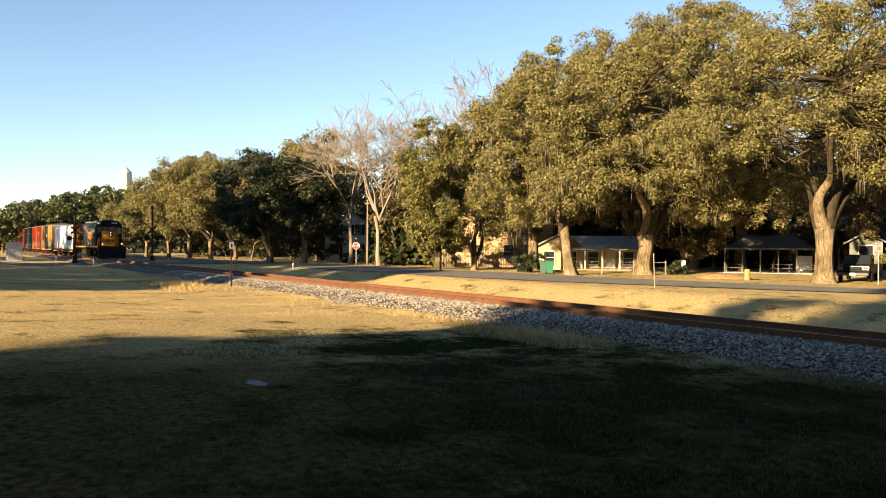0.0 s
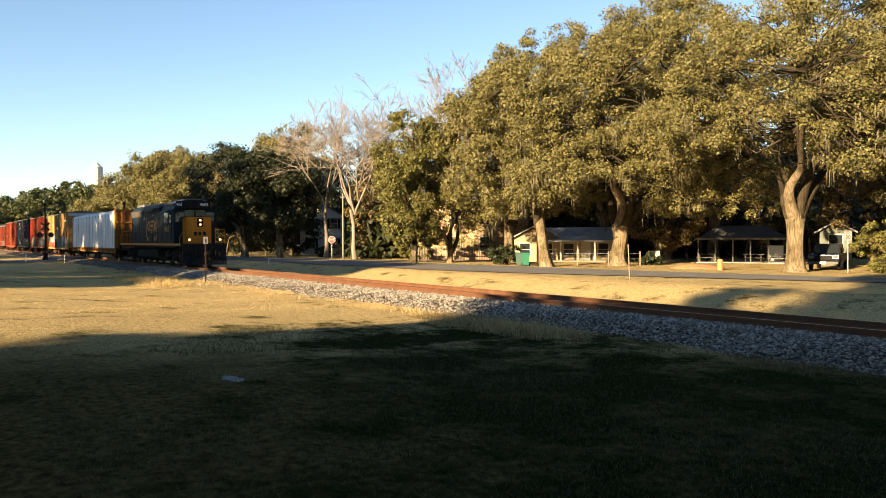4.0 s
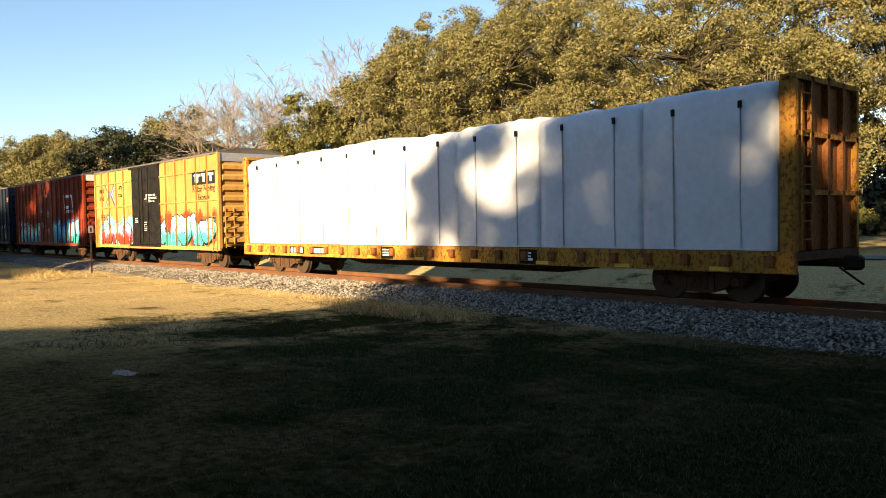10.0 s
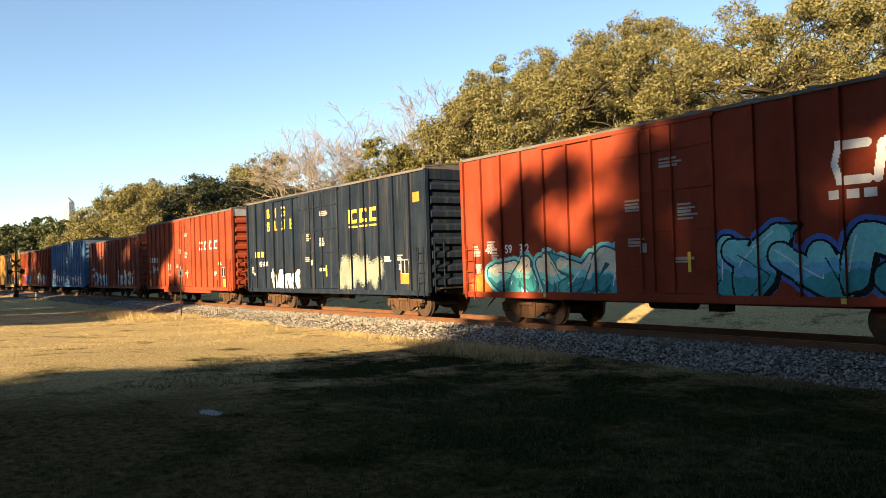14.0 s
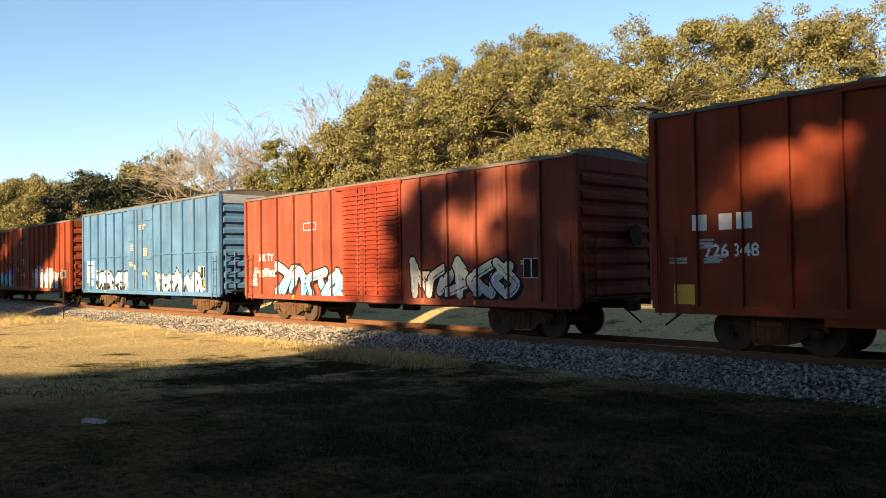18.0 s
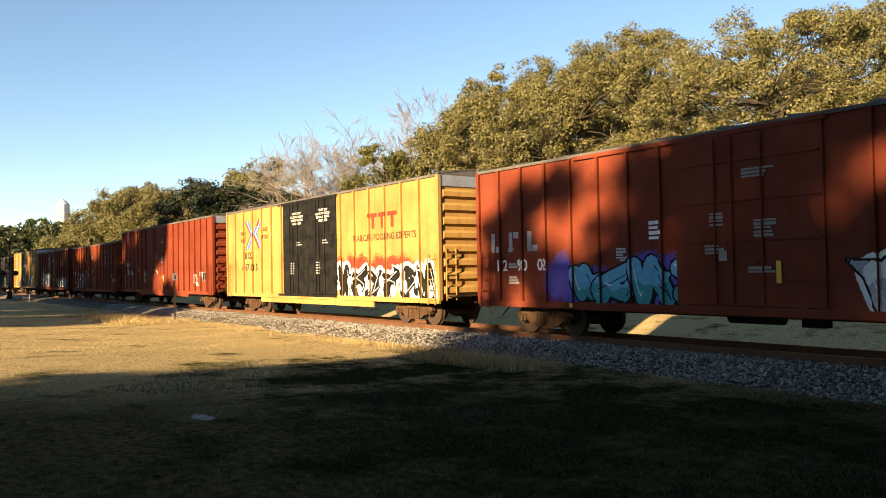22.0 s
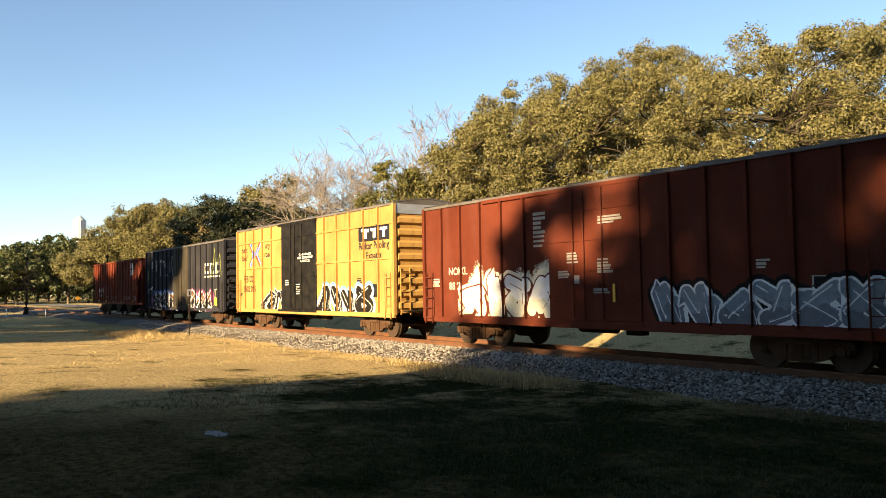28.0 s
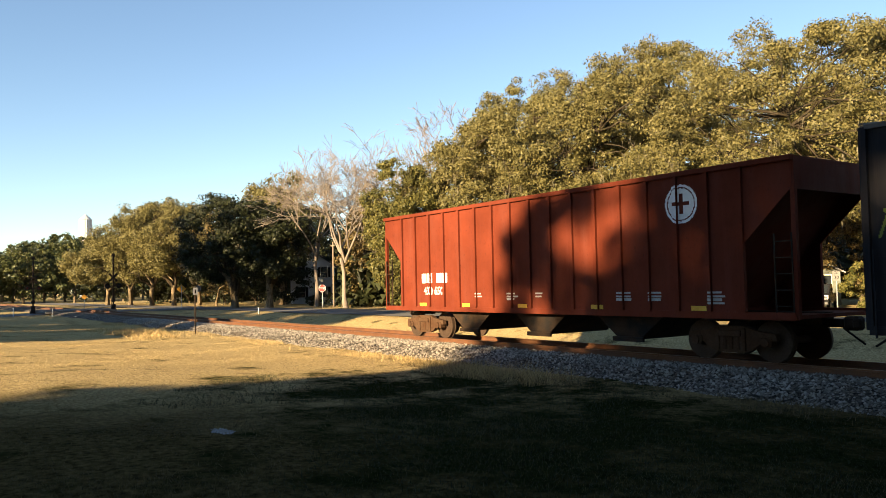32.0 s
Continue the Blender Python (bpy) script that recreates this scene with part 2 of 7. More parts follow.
def ballast_mat():
    """Crushed stone: small cells, each its own grey or tan, dark between, with brown dust over broad patches."""
    m = bpy.data.materials.new("grey_ballast")
    m.use_nodes = True
    n, l = m.node_tree.nodes, m.node_tree.links
    b = n["Principled BSDF"]
    b.inputs["Roughness"].default_value, b.inputs["Specular IOR Level"].default_value = 0.95, 0.1
    co, cell, edge, dust = n.new("ShaderNodeTexCoord"), n.new("ShaderNodeTexVoronoi"), n.new("ShaderNodeTexVoronoi"), n.new("ShaderNodeTexNoise")
    edge.feature = "DISTANCE_TO_EDGE"
    for v in (cell, edge):
        v.inputs["Scale"].default_value = 15.0
        l.new(co.outputs["Object"], v.inputs["Vector"])
    dust.inputs["Scale"].default_value, dust.inputs["Detail"].default_value = 0.7, 5
    l.new(co.outputs["Object"], dust.inputs["Vector"])
    tone, gap, brown = n.new("ShaderNodeValToRGB"), n.new("ShaderNodeValToRGB"), n.new("ShaderNodeValToRGB")
    for r, p0, p1, c0, c1 in ((tone, .1, .95, (.045, .040, .034), (.36, .325, .275)), (gap, .0, .16, (.12, .12, .12), (1, 1, 1)), (brown, .4, .7, (1, 1, 1), (.62, .52, .42))):
        r.color_ramp.elements[0].position, r.color_ramp.elements[1].position = p0, p1
        r.color_ramp.elements[0].color, r.color_ramp.elements[1].color = (*c0, 1), (*c1, 1)
    sep = n.new("ShaderNodeSeparateColor")
    l.new(cell.outputs["Color"], sep.inputs[0])
    l.new(sep.outputs[0], tone.inputs[0])
    l.new(edge.outputs["Distance"], gap.inputs[0])
    l.new(dust.outputs[0], brown.inputs[0])
    col = tone.outputs[0]
    for other in (gap.outputs[0], brown.outputs[0]):
        x = n.new("ShaderNodeMix")
        x.data_type, x.blend_type = "RGBA", "MULTIPLY"
        x.inputs["Factor"].default_value = 1.0
        l.new(col, x.inputs["A"])
        l.new(other, x.inputs["B"])
        col = x.outputs["Result"]
    l.new(col, b.inputs["Base Color"])
    bp = n.new("ShaderNodeBump")
    bp.inputs["Strength"].default_value, bp.inputs["Distance"].default_value = 1.0, 0.05
    l.new(edge.outputs["Distance"], bp.inputs["Height"])
    l.new(bp.outputs[0], b.inputs["Normal"])
    return m


STONE = ballast_mat()
TRACK_X0, TRACK_X1 = -330.0, 60.0


def build_track():
    bm = B()
    prof = [(-3.6, -0.75), (-3.15, -0.5), (-2.4, -0.25), (-1.7, -0.17), (1.7, -0.17), (2.4, -0.25), (3.15, -0.55), (3.7, -1.3)]
    rng = random.Random(5)
    nx = 560
    grid = []
    for i in range(nx + 1):
        x = TRACK_X0 + (TRACK_X1 - TRACK_X0) * i / nx
        cr = smooth01(-103, -101, x) * (1 - smooth01(-94, -92, x))
        grid.append([bm.verts.new((x, TRACK_Y + p + rng.uniform(-0.12, 0.12), q + rng.uniform(-0.02, 0.02) + cr * (0.0 if abs(p) < 2 else -0.1 - 0.0))) for p, q in prof])
    for a, b in zip(grid, grid[1:]):
        for j in range(len(prof) - 1):
            bm.faces.new((a[j], b[j], b[j + 1], a[j + 1]))
    bed = part("ballast", bm, STONE, smooth=True)
    tagged(bed, "grey crushed stone ballast under the railway track", "ballast", kind="structure")
    # loose stones on the near shoulder and between the ties
    rng = np.random.default_rng(3)
    v, f = [], []
    base = np.array([(1, 0, -.2), (-.3, .9, 0), (-.8, -.5, .1), (.2, -.9, .2), (.1, .1, .9), (0, 0, -.8)])
    tri = [(0, 1, 4), (1, 2, 4), (2, 3, 4), (3, 0, 4), (1, 0, 5), (2, 1, 5), (3, 2, 5), (0, 3, 5)]
    nst = 27000
    xs = np.r_[rng.uniform(-62, 10, int(nst * .75)), rng.uniform(-30, 10, int(nst * .25))]
    off = rng.uniform(-3.75, -0.85, nst) + rng.normal(0, .18, nst)
    off[: nst // 8] = rng.uniform(0.8, 3.0, nst // 8)
    pz = np.interp(off, [p for p, _ in prof], [q for _, q in prof])
    sc = rng.uniform(0.020, 0.048, nst)
    for i in range(nst):
        k = base * sc[i] * rng.uniform(.7, 1.3, (6, 3))
        a = rng.uniform(0, 6.28)
        r = np.array([[math.cos(a), -math.sin(a), 0], [math.sin(a), math.cos(a), 0], [0, 0, 1]])
        o = len(v)
        v.extend((k @ r.T + (xs[i], TRACK_Y + off[i], pz[i] + sc[i] * .4)).tolist())
        f.extend([(o + p, o + q, o + s) for p, q, s in tri])
    m = leaf_mat("ballast_stone", (0.06, 0.054, 0.046), (0.40, 0.365, 0.315), 0.0)
    st = quads("ballast_stones", v, f, m)
    tagged(st, "loose grey and tan crushed stones beside the rails", "stones", kind="stuff")
    tr = thing("railway_track", "single railway track with rusty brown rails on wooden ties", "track", kind="structure")
    for s in (-1, 1):
        y = TRACK_Y + s * 0.754
        bm = B()
        out = [(-.075, -.172), (.075, -.172), (.075, -.158), (.012, -.14), (.012, -.045), (.037, -.038), (.037, -.004), (.03, -.003), (-.03, -.003), (-.037, -.004), (-.037, -.038), (-.012, -.045), (-.012, -.14), (-.075, -.158)]
        prism(bm, [(y + p, q) for p, q in out], "x", TRACK_X0, TRACK_X1)
        rail = part("rail", bm, RAIL, tr)
        bm = B()
        box(bm, TRACK_X0, TRACK_X1, y - .029, y + .029, -.004, 0.0)
        part("running_surface", bm, RAIL_TOP, rail, "worn bright rail head")
    bm = B()
    box(bm, -.115, .115, -1.3, 1.3, -.17, 0, .012)
    me = bpy.data.meshes.new("tie")
    bm.to_mesh(me)
    bm.free()
    me.materials.append(TIE)
    rng = random.Random(9)
    for i in range(290):
        t = new("tie", me)
        t.parent = tr
        t.matrix_basis = pose(8 - i * 0.495 + rng.uniform(-.03, .03), TRACK_Y + rng.uniform(-.04, .04), -.165 + rng.uniform(-.012, .008), 0, 0, rng.uniform(-1, 1))


build_track()

# ---- trees ----

def bark_mat(name, ridge, groove):
    """Bark: long vertical ridges and grooves in colour and relief, with broad stains."""
    m = bpy.data.materials.new(name)
    m.use_nodes = True
    n, l = m.node_tree.nodes, m.node_tree.links
    b = n["Principled BSDF"]
    b.inputs["Roughness"].default_value, b.inputs["Specular IOR Level"].default_value = 0.95, 0.1
    co, mp = n.new("ShaderNodeTexCoord"), n.new("ShaderNodeMapping")
    mp.inputs["Scale"].default_value = (11, 11, 1.6)
    l.new(co.outputs["Object"], mp.inputs["Vector"])
    fine, wide = n.new("ShaderNodeTexNoise"), n.new("ShaderNodeTexNoise")
    fine.inputs["Scale"].default_value, fine.inputs["Detail"].default_value, fine.inputs["Roughness"].default_value = 1.0, 6, 0.7
    wide.inputs["Scale"].default_value, wide.inputs["Detail"].default_value = 0.9, 4
    l.new(mp.outputs[0], fine.inputs["Vector"])
    l.new(co.outputs["Object"], wide.inputs["Vector"])
    r1, r2, mx = n.new("ShaderNodeValToRGB"), n.new("ShaderNodeValToRGB"), n.new("ShaderNodeMix")
    r1.color_ramp.elements[0].position, r1.color_ramp.elements[1].position = 0.36, 0.64
    r1.color_ramp.elements[0].color, r1.color_ramp.elements[1].color = (*groove, 1), (*ridge, 1)
    r2.color_ramp.elements[0].position, r2.color_ramp.elements[1].position = 0.35, 0.7
    r2.color_ramp.elements[0].color, r2.color_ramp.elements[1].color = (0.45, 0.45, 0.40, 1), (1, 1, 1, 1)
    l.new(fine.outputs[0], r1.inputs[0])
    l.new(wide.outputs[0], r2.inputs[0])
    mx.data_type, mx.blend_type = "RGBA", "MULTIPLY"
    mx.inputs["Factor"].default_value = 1.0
    l.new(r1.outputs[0], mx.inputs["A"])
    l.new(r2.outputs[0], mx.inputs["B"])
    l.new(mx.outputs["Result"], b.inputs["Base Color"])
    bp = n.new("ShaderNodeBump")
    bp.inputs["Strength"].default_value, bp.inputs["Distance"].default_value = 1.0, 0.06
    l.new(fine.outputs[0], bp.inputs["Height"])
    l.new(bp.outputs[0], b.inputs["Normal"])
    MATS[name] = m
    return m


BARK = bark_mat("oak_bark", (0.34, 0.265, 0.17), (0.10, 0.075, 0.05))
# oak bark darkened for limbs and twigs in the crown's shade
SHADED_BARK = bark_mat("limb_bark", (0.10, 0.078, 0.052), (0.03, 0.024, 0.017))
BARK_GREY = mat("bare_bark", (0.25, 0.205, 0.165), 0.95, 0, 0.3, 3, 14, 0.6, second=(0.13, 0.11, 0.09), streak=True)
OAK_LEAF = leaf_mat("oak_leaves", (0.088, 0.081, 0.026), (0.195, 0.170, 0.062), 0.22)
# near black: deep shade on the oaks and thickets is in the colour
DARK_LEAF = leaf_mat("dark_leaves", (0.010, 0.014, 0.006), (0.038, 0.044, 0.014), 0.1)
PINE_LEAF = leaf_mat("pine_needles", (0.022, 0.034, 0.012), (0.095, 0.10, 0.03), 0.15)
GLOSS_LEAF = leaf_mat("magnolia_leaves", (0.06, 0.065, 0.017), (0.17, 0.15, 0.042), 0.2)
BROWN_LEAF = leaf_mat("brown_leaves", (0.05, 0.038, 0.014), (0.20, 0.145, 0.05), 0.15)
MOSS = leaf_mat("spanish_moss", (0.075, 0.066, 0.038), (0.16, 0.138, 0.085), 0.2)


def tube(v, f, pts, radii, seg=7, furrow=0.0):
    """Adds a tapered tube along points to the lists v and f."""
    o = len(v)
    pts = [Vector(p) for p in pts]
    for i, p in enumerate(pts):
        d = (pts[min(i + 1, len(pts) - 1)] - pts[max(i - 1, 0)]).normalized()
        a = d.orthogonal().normalized() if i == 0 else (side - d * side.dot(d)).normalized()
        side = a
        c = d.cross(a)
        for k in range(seg):
            an = 2 * math.pi * k / seg
            u = a * math.cos(an) + c * math.sin(an)
            r = radii[i] * (1 + furrow * (noise.noise(Vector((math.cos(an) * 6, math.sin(an) * 6, p.z * .8 + o))) * 1.6 + noise.noise(Vector((math.cos(an) * 1.7, math.sin(an) * 1.7, p.z * .5 + o))) * 2.2)) if furrow else radii[i]
            v.append(tuple(p + u * r))
    for i in range(len(pts) - 1):
        for k in range(seg):
            q, r = o + i * seg + k, o + i * seg + (k + 1) % seg
            f.append((q, r, r + seg, q + seg))


def bend(a, b, rng, n=5, wob=0.12, sag=0.0):
    a, b = Vector(a), Vector(b)
    d = (b - a).length
    out = []
    bow, twist = [Vector((rng.uniform(-1, 1), rng.uniform(-1, 1), rng.uniform(-1, 1))) for _ in range(2)]
    for i in range(n + 1):
        k = i / n
        p = a.lerp(b, k)
        p += (bow * math.sin(k * math.pi) + twist * math.sin(2 * k * math.pi) * 0.5) * d * wob
        p.z += sag * math.sin(k * math.pi) * d
        out.append(p)
    return out


def leaf_cloud(rng, centres, radii, per, size, flat=0.7):
    """Small pointed leaf sprays about the given clump centres."""
    c = np.repeat(np.array(centres), per, 0)
    r = np.repeat(np.array(radii), per)
    d = rng.normal(size=c.shape)
    d /= np.linalg.norm(d, axis=1, keepdims=True)
    k = rng.uniform(0.15, 1.0, len(c)) ** 0.5
    p = c + d * (r * k)[:, None] * np.array([1, 1, flat])
    up = d + rng.normal(0, .5, p.shape) + np.array([0, 0, .3])
    up /= np.linalg.norm(up, axis=1, keepdims=True) + 1e-9
    a = np.cross(rng.normal(size=p.shape), up)
    a /= np.linalg.norm(a, axis=1, keepdims=True) + 1e-9
    b = np.cross(a, up)
    b /= np.linalg.norm(b, axis=1, keepdims=True) + 1e-9
    s = size * rng.uniform(.6, 1.35, len(p))[:, None]
    a, b = a * s, b * s * 0.62
    return np.stack([p - a, p + a * .6 + b * 1.25, p + a * .6 - b * 1.25], 1).reshape(-1, 3)


def cloud_object(name, v, material, parent, k=3):
    n = len(v) // k
    me = bpy.data.meshes.new(name)
    me.vertices.add(len(v))
    me.vertices.foreach_set("co", v.astype(np.float32).ravel())
    me.loops.add(k * n)
    me.loops.foreach_set("vertex_index", np.arange(k * n, dtype=np.int32))
    me.polygons.add(n)
    me.polygons.foreach_set("loop_start", np.arange(0, k * n, k, dtype=np.int32))
    me.update(calc_edges=True)
    me.materials.append(material)
    ob = new(name, me)
    ob.parent = parent
    return ob


def crown_clumps(rng, centre, rad, n, low=-0.75, jit=0.22, clump=1.2):
    """Clump centres over rounded boughs that stand out of an ellipsoid, with some inside."""
    out, rr = [], []
    rad = np.array(rad, float)
    size = float(np.prod(rad)) ** (1 / 3)
    boughs = []
    while len(boughs) < 40:
        d = rng.normal(size=3)
        d /= np.linalg.norm(d)
        if d[2] < low or any((d @ q) > 0.93 for q, _ in boughs) and rng.uniform() < .8:
            continue
        boughs.append((d * rng.uniform(.86, 1.06), rng.uniform(.13, .31)))
    while len(out) < n:
        b, br = boughs[rng.integers(len(boughs))]
        d = rng.normal(size=3)
        d /= np.linalg.norm(d)
        if d @ b < -0.35:
            continue
        if rng.uniform() < .12:
            p = b * rad * rng.uniform(.1, .6)
        else:
            p = b * rad * (1.0 - br * .75) + d * np.minimum(rad, size) * br * rng.uniform(.6, 1.0)
        out.append(np.array(centre) + p)
        rr.append(clump * rng.uniform(.45, 1.0))
    return out, rr


def tree(x, y, seed, h, spread, fork, trunk, label, leaf=None, bark=None, crowns=None, clumps=260, per=110, size=0.13, moss=0, lean=(0, 0), low=-0.55, clump=1.15, limbs=9, name="oak_tree", z=None, limb_droop=0.1):
    """A broad tree: tapered trunk, limbs that fork into the crown, a crown of leaf sprays in clumps, and hanging moss."""
    rng = np.random.default_rng(seed)
    pr = random.Random(seed)
    gz = ground_z(x, y) if z is None else z
    e = thing(name, label, "tree", at=(x, y, gz - 0.08))
    crowns = crowns or [((0, 0, fork + (h - fork) * 0.52), (spread, spread, (h - fork) * 0.52))]
    cc, cr = [], []
    tot = sum(r[0] * r[1] * r[2] for _, r in crowns) ** (2 / 3)
    share = [(r[0] * r[1] * r[2]) ** (2 / 3) for _, r in crowns]
    for (c, r), w in zip(crowns, share):
        a, b = crown_clumps(rng, c, r, max(8, int(clumps * w / sum(share))), low, clump=clump)
        cc += a
        cr += b
    v, f = [], []
    top = Vector((lean[0], lean[1], fork))
    tr = bend((0, 0, -0.1), top, pr, 12, 0.05)
    rad = [trunk * float(np.interp(q / 12, [0, .06, .14, .3, .6, .85, 1], [1.75, 1.4, 1.16, 1.0, .93, .98, 1.12])) for q in range(13)]
    tube(v, f, tr, rad, 40, furrow=.05)
    tk = quads("trunk", v, f, bark or BARK, e, smooth=True)
    v, f = [], []
    order = list(range(len(cc)))
    pr.shuffle(order)
    mains = order[:limbs]
    nodes = []
    mains.sort(key=lambda i: math.atan2(cc[i][1] - top.y, cc[i][0] - top.x))
    groups = max(2, min(4, limbs // 2))
    for g in range(groups):
        own = mains[g * limbs // groups:(g + 1) * limbs // groups]
        if not own:
            continue
        mid = sum((Vector(cc[i]) for i in own), Vector()) / len(own)
        root = top - Vector((0, 0, fork * (0.02 + 0.10 * g)))
        pts = bend(root, root.lerp(mid, 0.42), pr, 7, 0.10, limb_droop)
        lv, lf = [], []
        tube(lv, lf, pts, [trunk * q for q in (0.80, 0.68, 0.58, 0.52, 0.47, 0.43, 0.40, 0.36)], 16, furrow=.05)
        quads("limb", lv, lf, bark or (SHADED_BARK if g else BARK), e, smooth=True)
        for k, i in enumerate(own):
            start = pts[-1 - (k % 3)]
            p2 = bend(start, start.lerp(Vector(cc[i]), 0.80), pr, 6, 0.14, limb_droop * .6)
            lv, lf = [], []
            tube(lv, lf, p2, [trunk * q for q in (0.34, 0.28, 0.23, 0.18, 0.13, 0.08, 0.04)], 10, furrow=.04)
            quads("limb", lv, lf, bark or SHADED_BARK, e, smooth=True)
            nodes += p2[1:]
    for i in order[limbs:limbs + clumps // 4]:
        tip = Vector(cc[i])
        root = min(nodes, key=lambda q: (q - tip).length)
        pts = bend(root, root.lerp(tip, .9), pr, 3, 0.2)
        tube(v, f, pts, [trunk * q for q in (0.15, 0.11, 0.07, 0.03)], 5)
    if v:
        quads("twig_mass", v, f, bark or SHADED_BARK, e, smooth=True)["kind"] = "stuff"
    if per:
        cloud_object("crown", leaf_cloud(rng, cc, cr, per, size), leaf or OAK_LEAF, e)["kind"] = "stuff"
    if moss:
        ms = []
        lowest = sorted(cc, key=lambda q: q[2])[: max(10, len(cc) * 6 // 10)]
        for _ in range(moss):
            p = lowest[rng.integers(len(lowest))] + rng.normal(0, .5, 3)
            L = rng.uniform(.3, 1.1)
            for _ in range(14):
                q = p + rng.normal(0, .16, 3) * (1, 1, 1.2)
                a = rng.uniform(0, 3.14)
                w = np.array([math.cos(a), math.sin(a), 0]) * rng.uniform(.012, .03)
                ll = L * rng.uniform(.15, 1)
                ms += [q - w, q - (0, 0, ll), q + w]
        o = cloud_object("hanging_moss", np.array(ms), MOSS, e)
        o["label"], o["kind"] = "grey-brown hanging moss", "stuff"
    return e


def polar(az, r):
    a = radians(az)
    return -r * math.sin(a), r * math.cos(a)


def row_tree(az, r, seed, top, spread, fork=2.5, trunk=0.4, **k):
    x, y = polar(az, r)
    h = EYE[2] + r * math.tan(radians(top)) - ground_z(x, y)
    return tree(x, y, seed, h, spread, fork, trunk, **k)




def bare_tree(az, r, top, seed):
    """A leafless tree: the trunk forks again and again into thin upright twigs."""
    x, y = polar(az, r)
    gz = ground_z(x, y)
    h = EYE[2] + r * math.tan(radians(top)) - gz
    pr = random.Random(seed)
    e = thing("bare_tree", "leafless grey tree with fine upright branches", "tree", at=(x, y, gz - .08))
    v, f = [], []
    fork = h * .3
    tube(v, f, bend((0, 0, -.1), (pr.uniform(-.4, .4), pr.uniform(-.4, .4), fork), pr, 4, .05), [.36, .27, .23, .21, .2], 10)
    quads("trunk", v, f, BARK_GREY, e, smooth=True)
    tv, tf = [], []
    def grow(p, d, length, rad, depth, lv, lf):
        q = p + d * length
        n = 4 if depth > 1 else 2
        tube(lv, lf, bend(p, q, pr, n, .14), [max(.02, rad * (1 - .5 * i / n)) for i in range(n + 1)], 6 if depth > 1 else 4)
        if depth == 0:
            return
        for _ in range(3 if depth > 1 else 4):
            k = pr.uniform(.45, 1.0)
            nd = (d + Vector((pr.gauss(0, .6), pr.gauss(0, .6), pr.gauss(.05, .35)))).normalized()
            grow(p.lerp(q, k), nd, length * pr.uniform(.5, .75), rad * .56, depth - 1, tv, tf)
    for i in range(6):
        a = i * 1.05 + pr.uniform(-.3, .3)
        sp = pr.uniform(.25, .75)
        lv, lf = [], []
        grow(Vector((0, 0, fork * pr.uniform(.75, 1))), Vector((math.cos(a) * sp, math.sin(a) * sp, 1)).normalized(), h * .37, .13, 4, lv, lf)
        quads("limb", lv, lf, BARK_GREY, e, smooth=True)
    quads("twig_mass", tv, tf, BARK_GREY, e, smooth=True)["kind"] = "stuff"


OAK = "spreading live oak with olive-gold leaves and hanging moss"
# the big oaks beside the road
tree(-29.1, 47.1, 11, 17.6, 9.5, 3.5, 0.54, OAK, crowns=[((2.5, -4.5, 9.4), (5, 3, 2.4)), ((-4.5, -6.0, 9.0), (4.0, 3, 2.4)), ((7.5, -2.5, 7.2), (4, 3, 2.4)), ((0, 1, 12.2), (9.8, 8.5, 6.4)), ((-6, -2, 9.8), (5, 4, 3.2)), ((7, -1, 9.5), (5.5, 4, 3.6)), ((2, 3, 15), (6, 5, 3.6)), ((-7, 4, 6.8), (4.5, 4, 2.6)), ((7.5, 3, 6.0), (4.5, 4, 3))], clumps=1000, per=140, size=.088, moss=260, limbs=9, clump=1.05)
tree(-44.5, 47.4, 12, 19.5, 9.0, 3.3, 0.6, OAK, crowns=[((3.5, -6, 7.4), (4.2, 2.6, 2.8)), ((-2.0, -6.4, 6.4), (4.2, 2.4, 2.6)), ((0, 1, 13), (9.5, 8, 7.6)), ((-6, -3, 8), (5, 4, 4)), ((6, -2, 8.5), (5, 4, 3.6)), ((3, 3, 17.0), (7, 6, 3.6)), ((-6, 3, 5.8), (5, 4, 3)), ((6.5, 3, 5.6), (5, 4, 3))], clumps=1000, per=140, size=.088, moss=260, limbs=8, clump=1.05)
tree(-46.9, 41.8, 13, 17.5, 7.5, 4.6, 0.42, OAK, crowns=[((-1, 1, 11.6), (8, 7, 6.0)), ((-5, -2, 7.2), (4.4, 3.5, 3.4)), ((2.6, -2.6, 6.6), (3.4, 2.4, 2.4)), ((-4.5, 1, 5.2), (3.4, 3, 2.2))], clumps=620, per=120, size=.10, moss=260, lean=(-1.4, 0.2), limbs=8, clump=1.1)
row_tree(51.0, 70, 14, 12.0, 6.0, 5.0, 0.45, label=OAK, per=120, size=.11, clumps=380, moss=220, clump=1.15, low=-0.7)
HANG = "leafy evergreen tree with drooping yellow-green boughs"
row_tree(57.9, 71, 15, 9.1, 3.7, 1.2, 0.26, label=HANG, leaf=GLOSS_LEAF, clumps=330, per=120, low=-0.98, name="evergreen_tree", clump=.95, size=.105)
row_tree(55.3, 74, 16, 10.2, 4.9, 1.4, 0.3, label=HANG, clumps=430, per=110, low=-0.98, name="evergreen_tree", clump=1.0, size=.11, moss=160)
row_tree(48.8, 80, 22, 13.8, 7.5, 5.0, 0.5, label=OAK, clumps=300, size=.105, per=120, clump=1.15)
row_tree(44.5, 84, 23, 15.0, 8.5, 5.0, 0.5, label=OAK, clumps=320, size=.105, per=120, clump=1.15)
row_tree(40.0, 82, 17, 16.0, 10, 5, 0.5, label=OAK, clumps=380, size=.105, per=120, moss=80, clump=1.15)
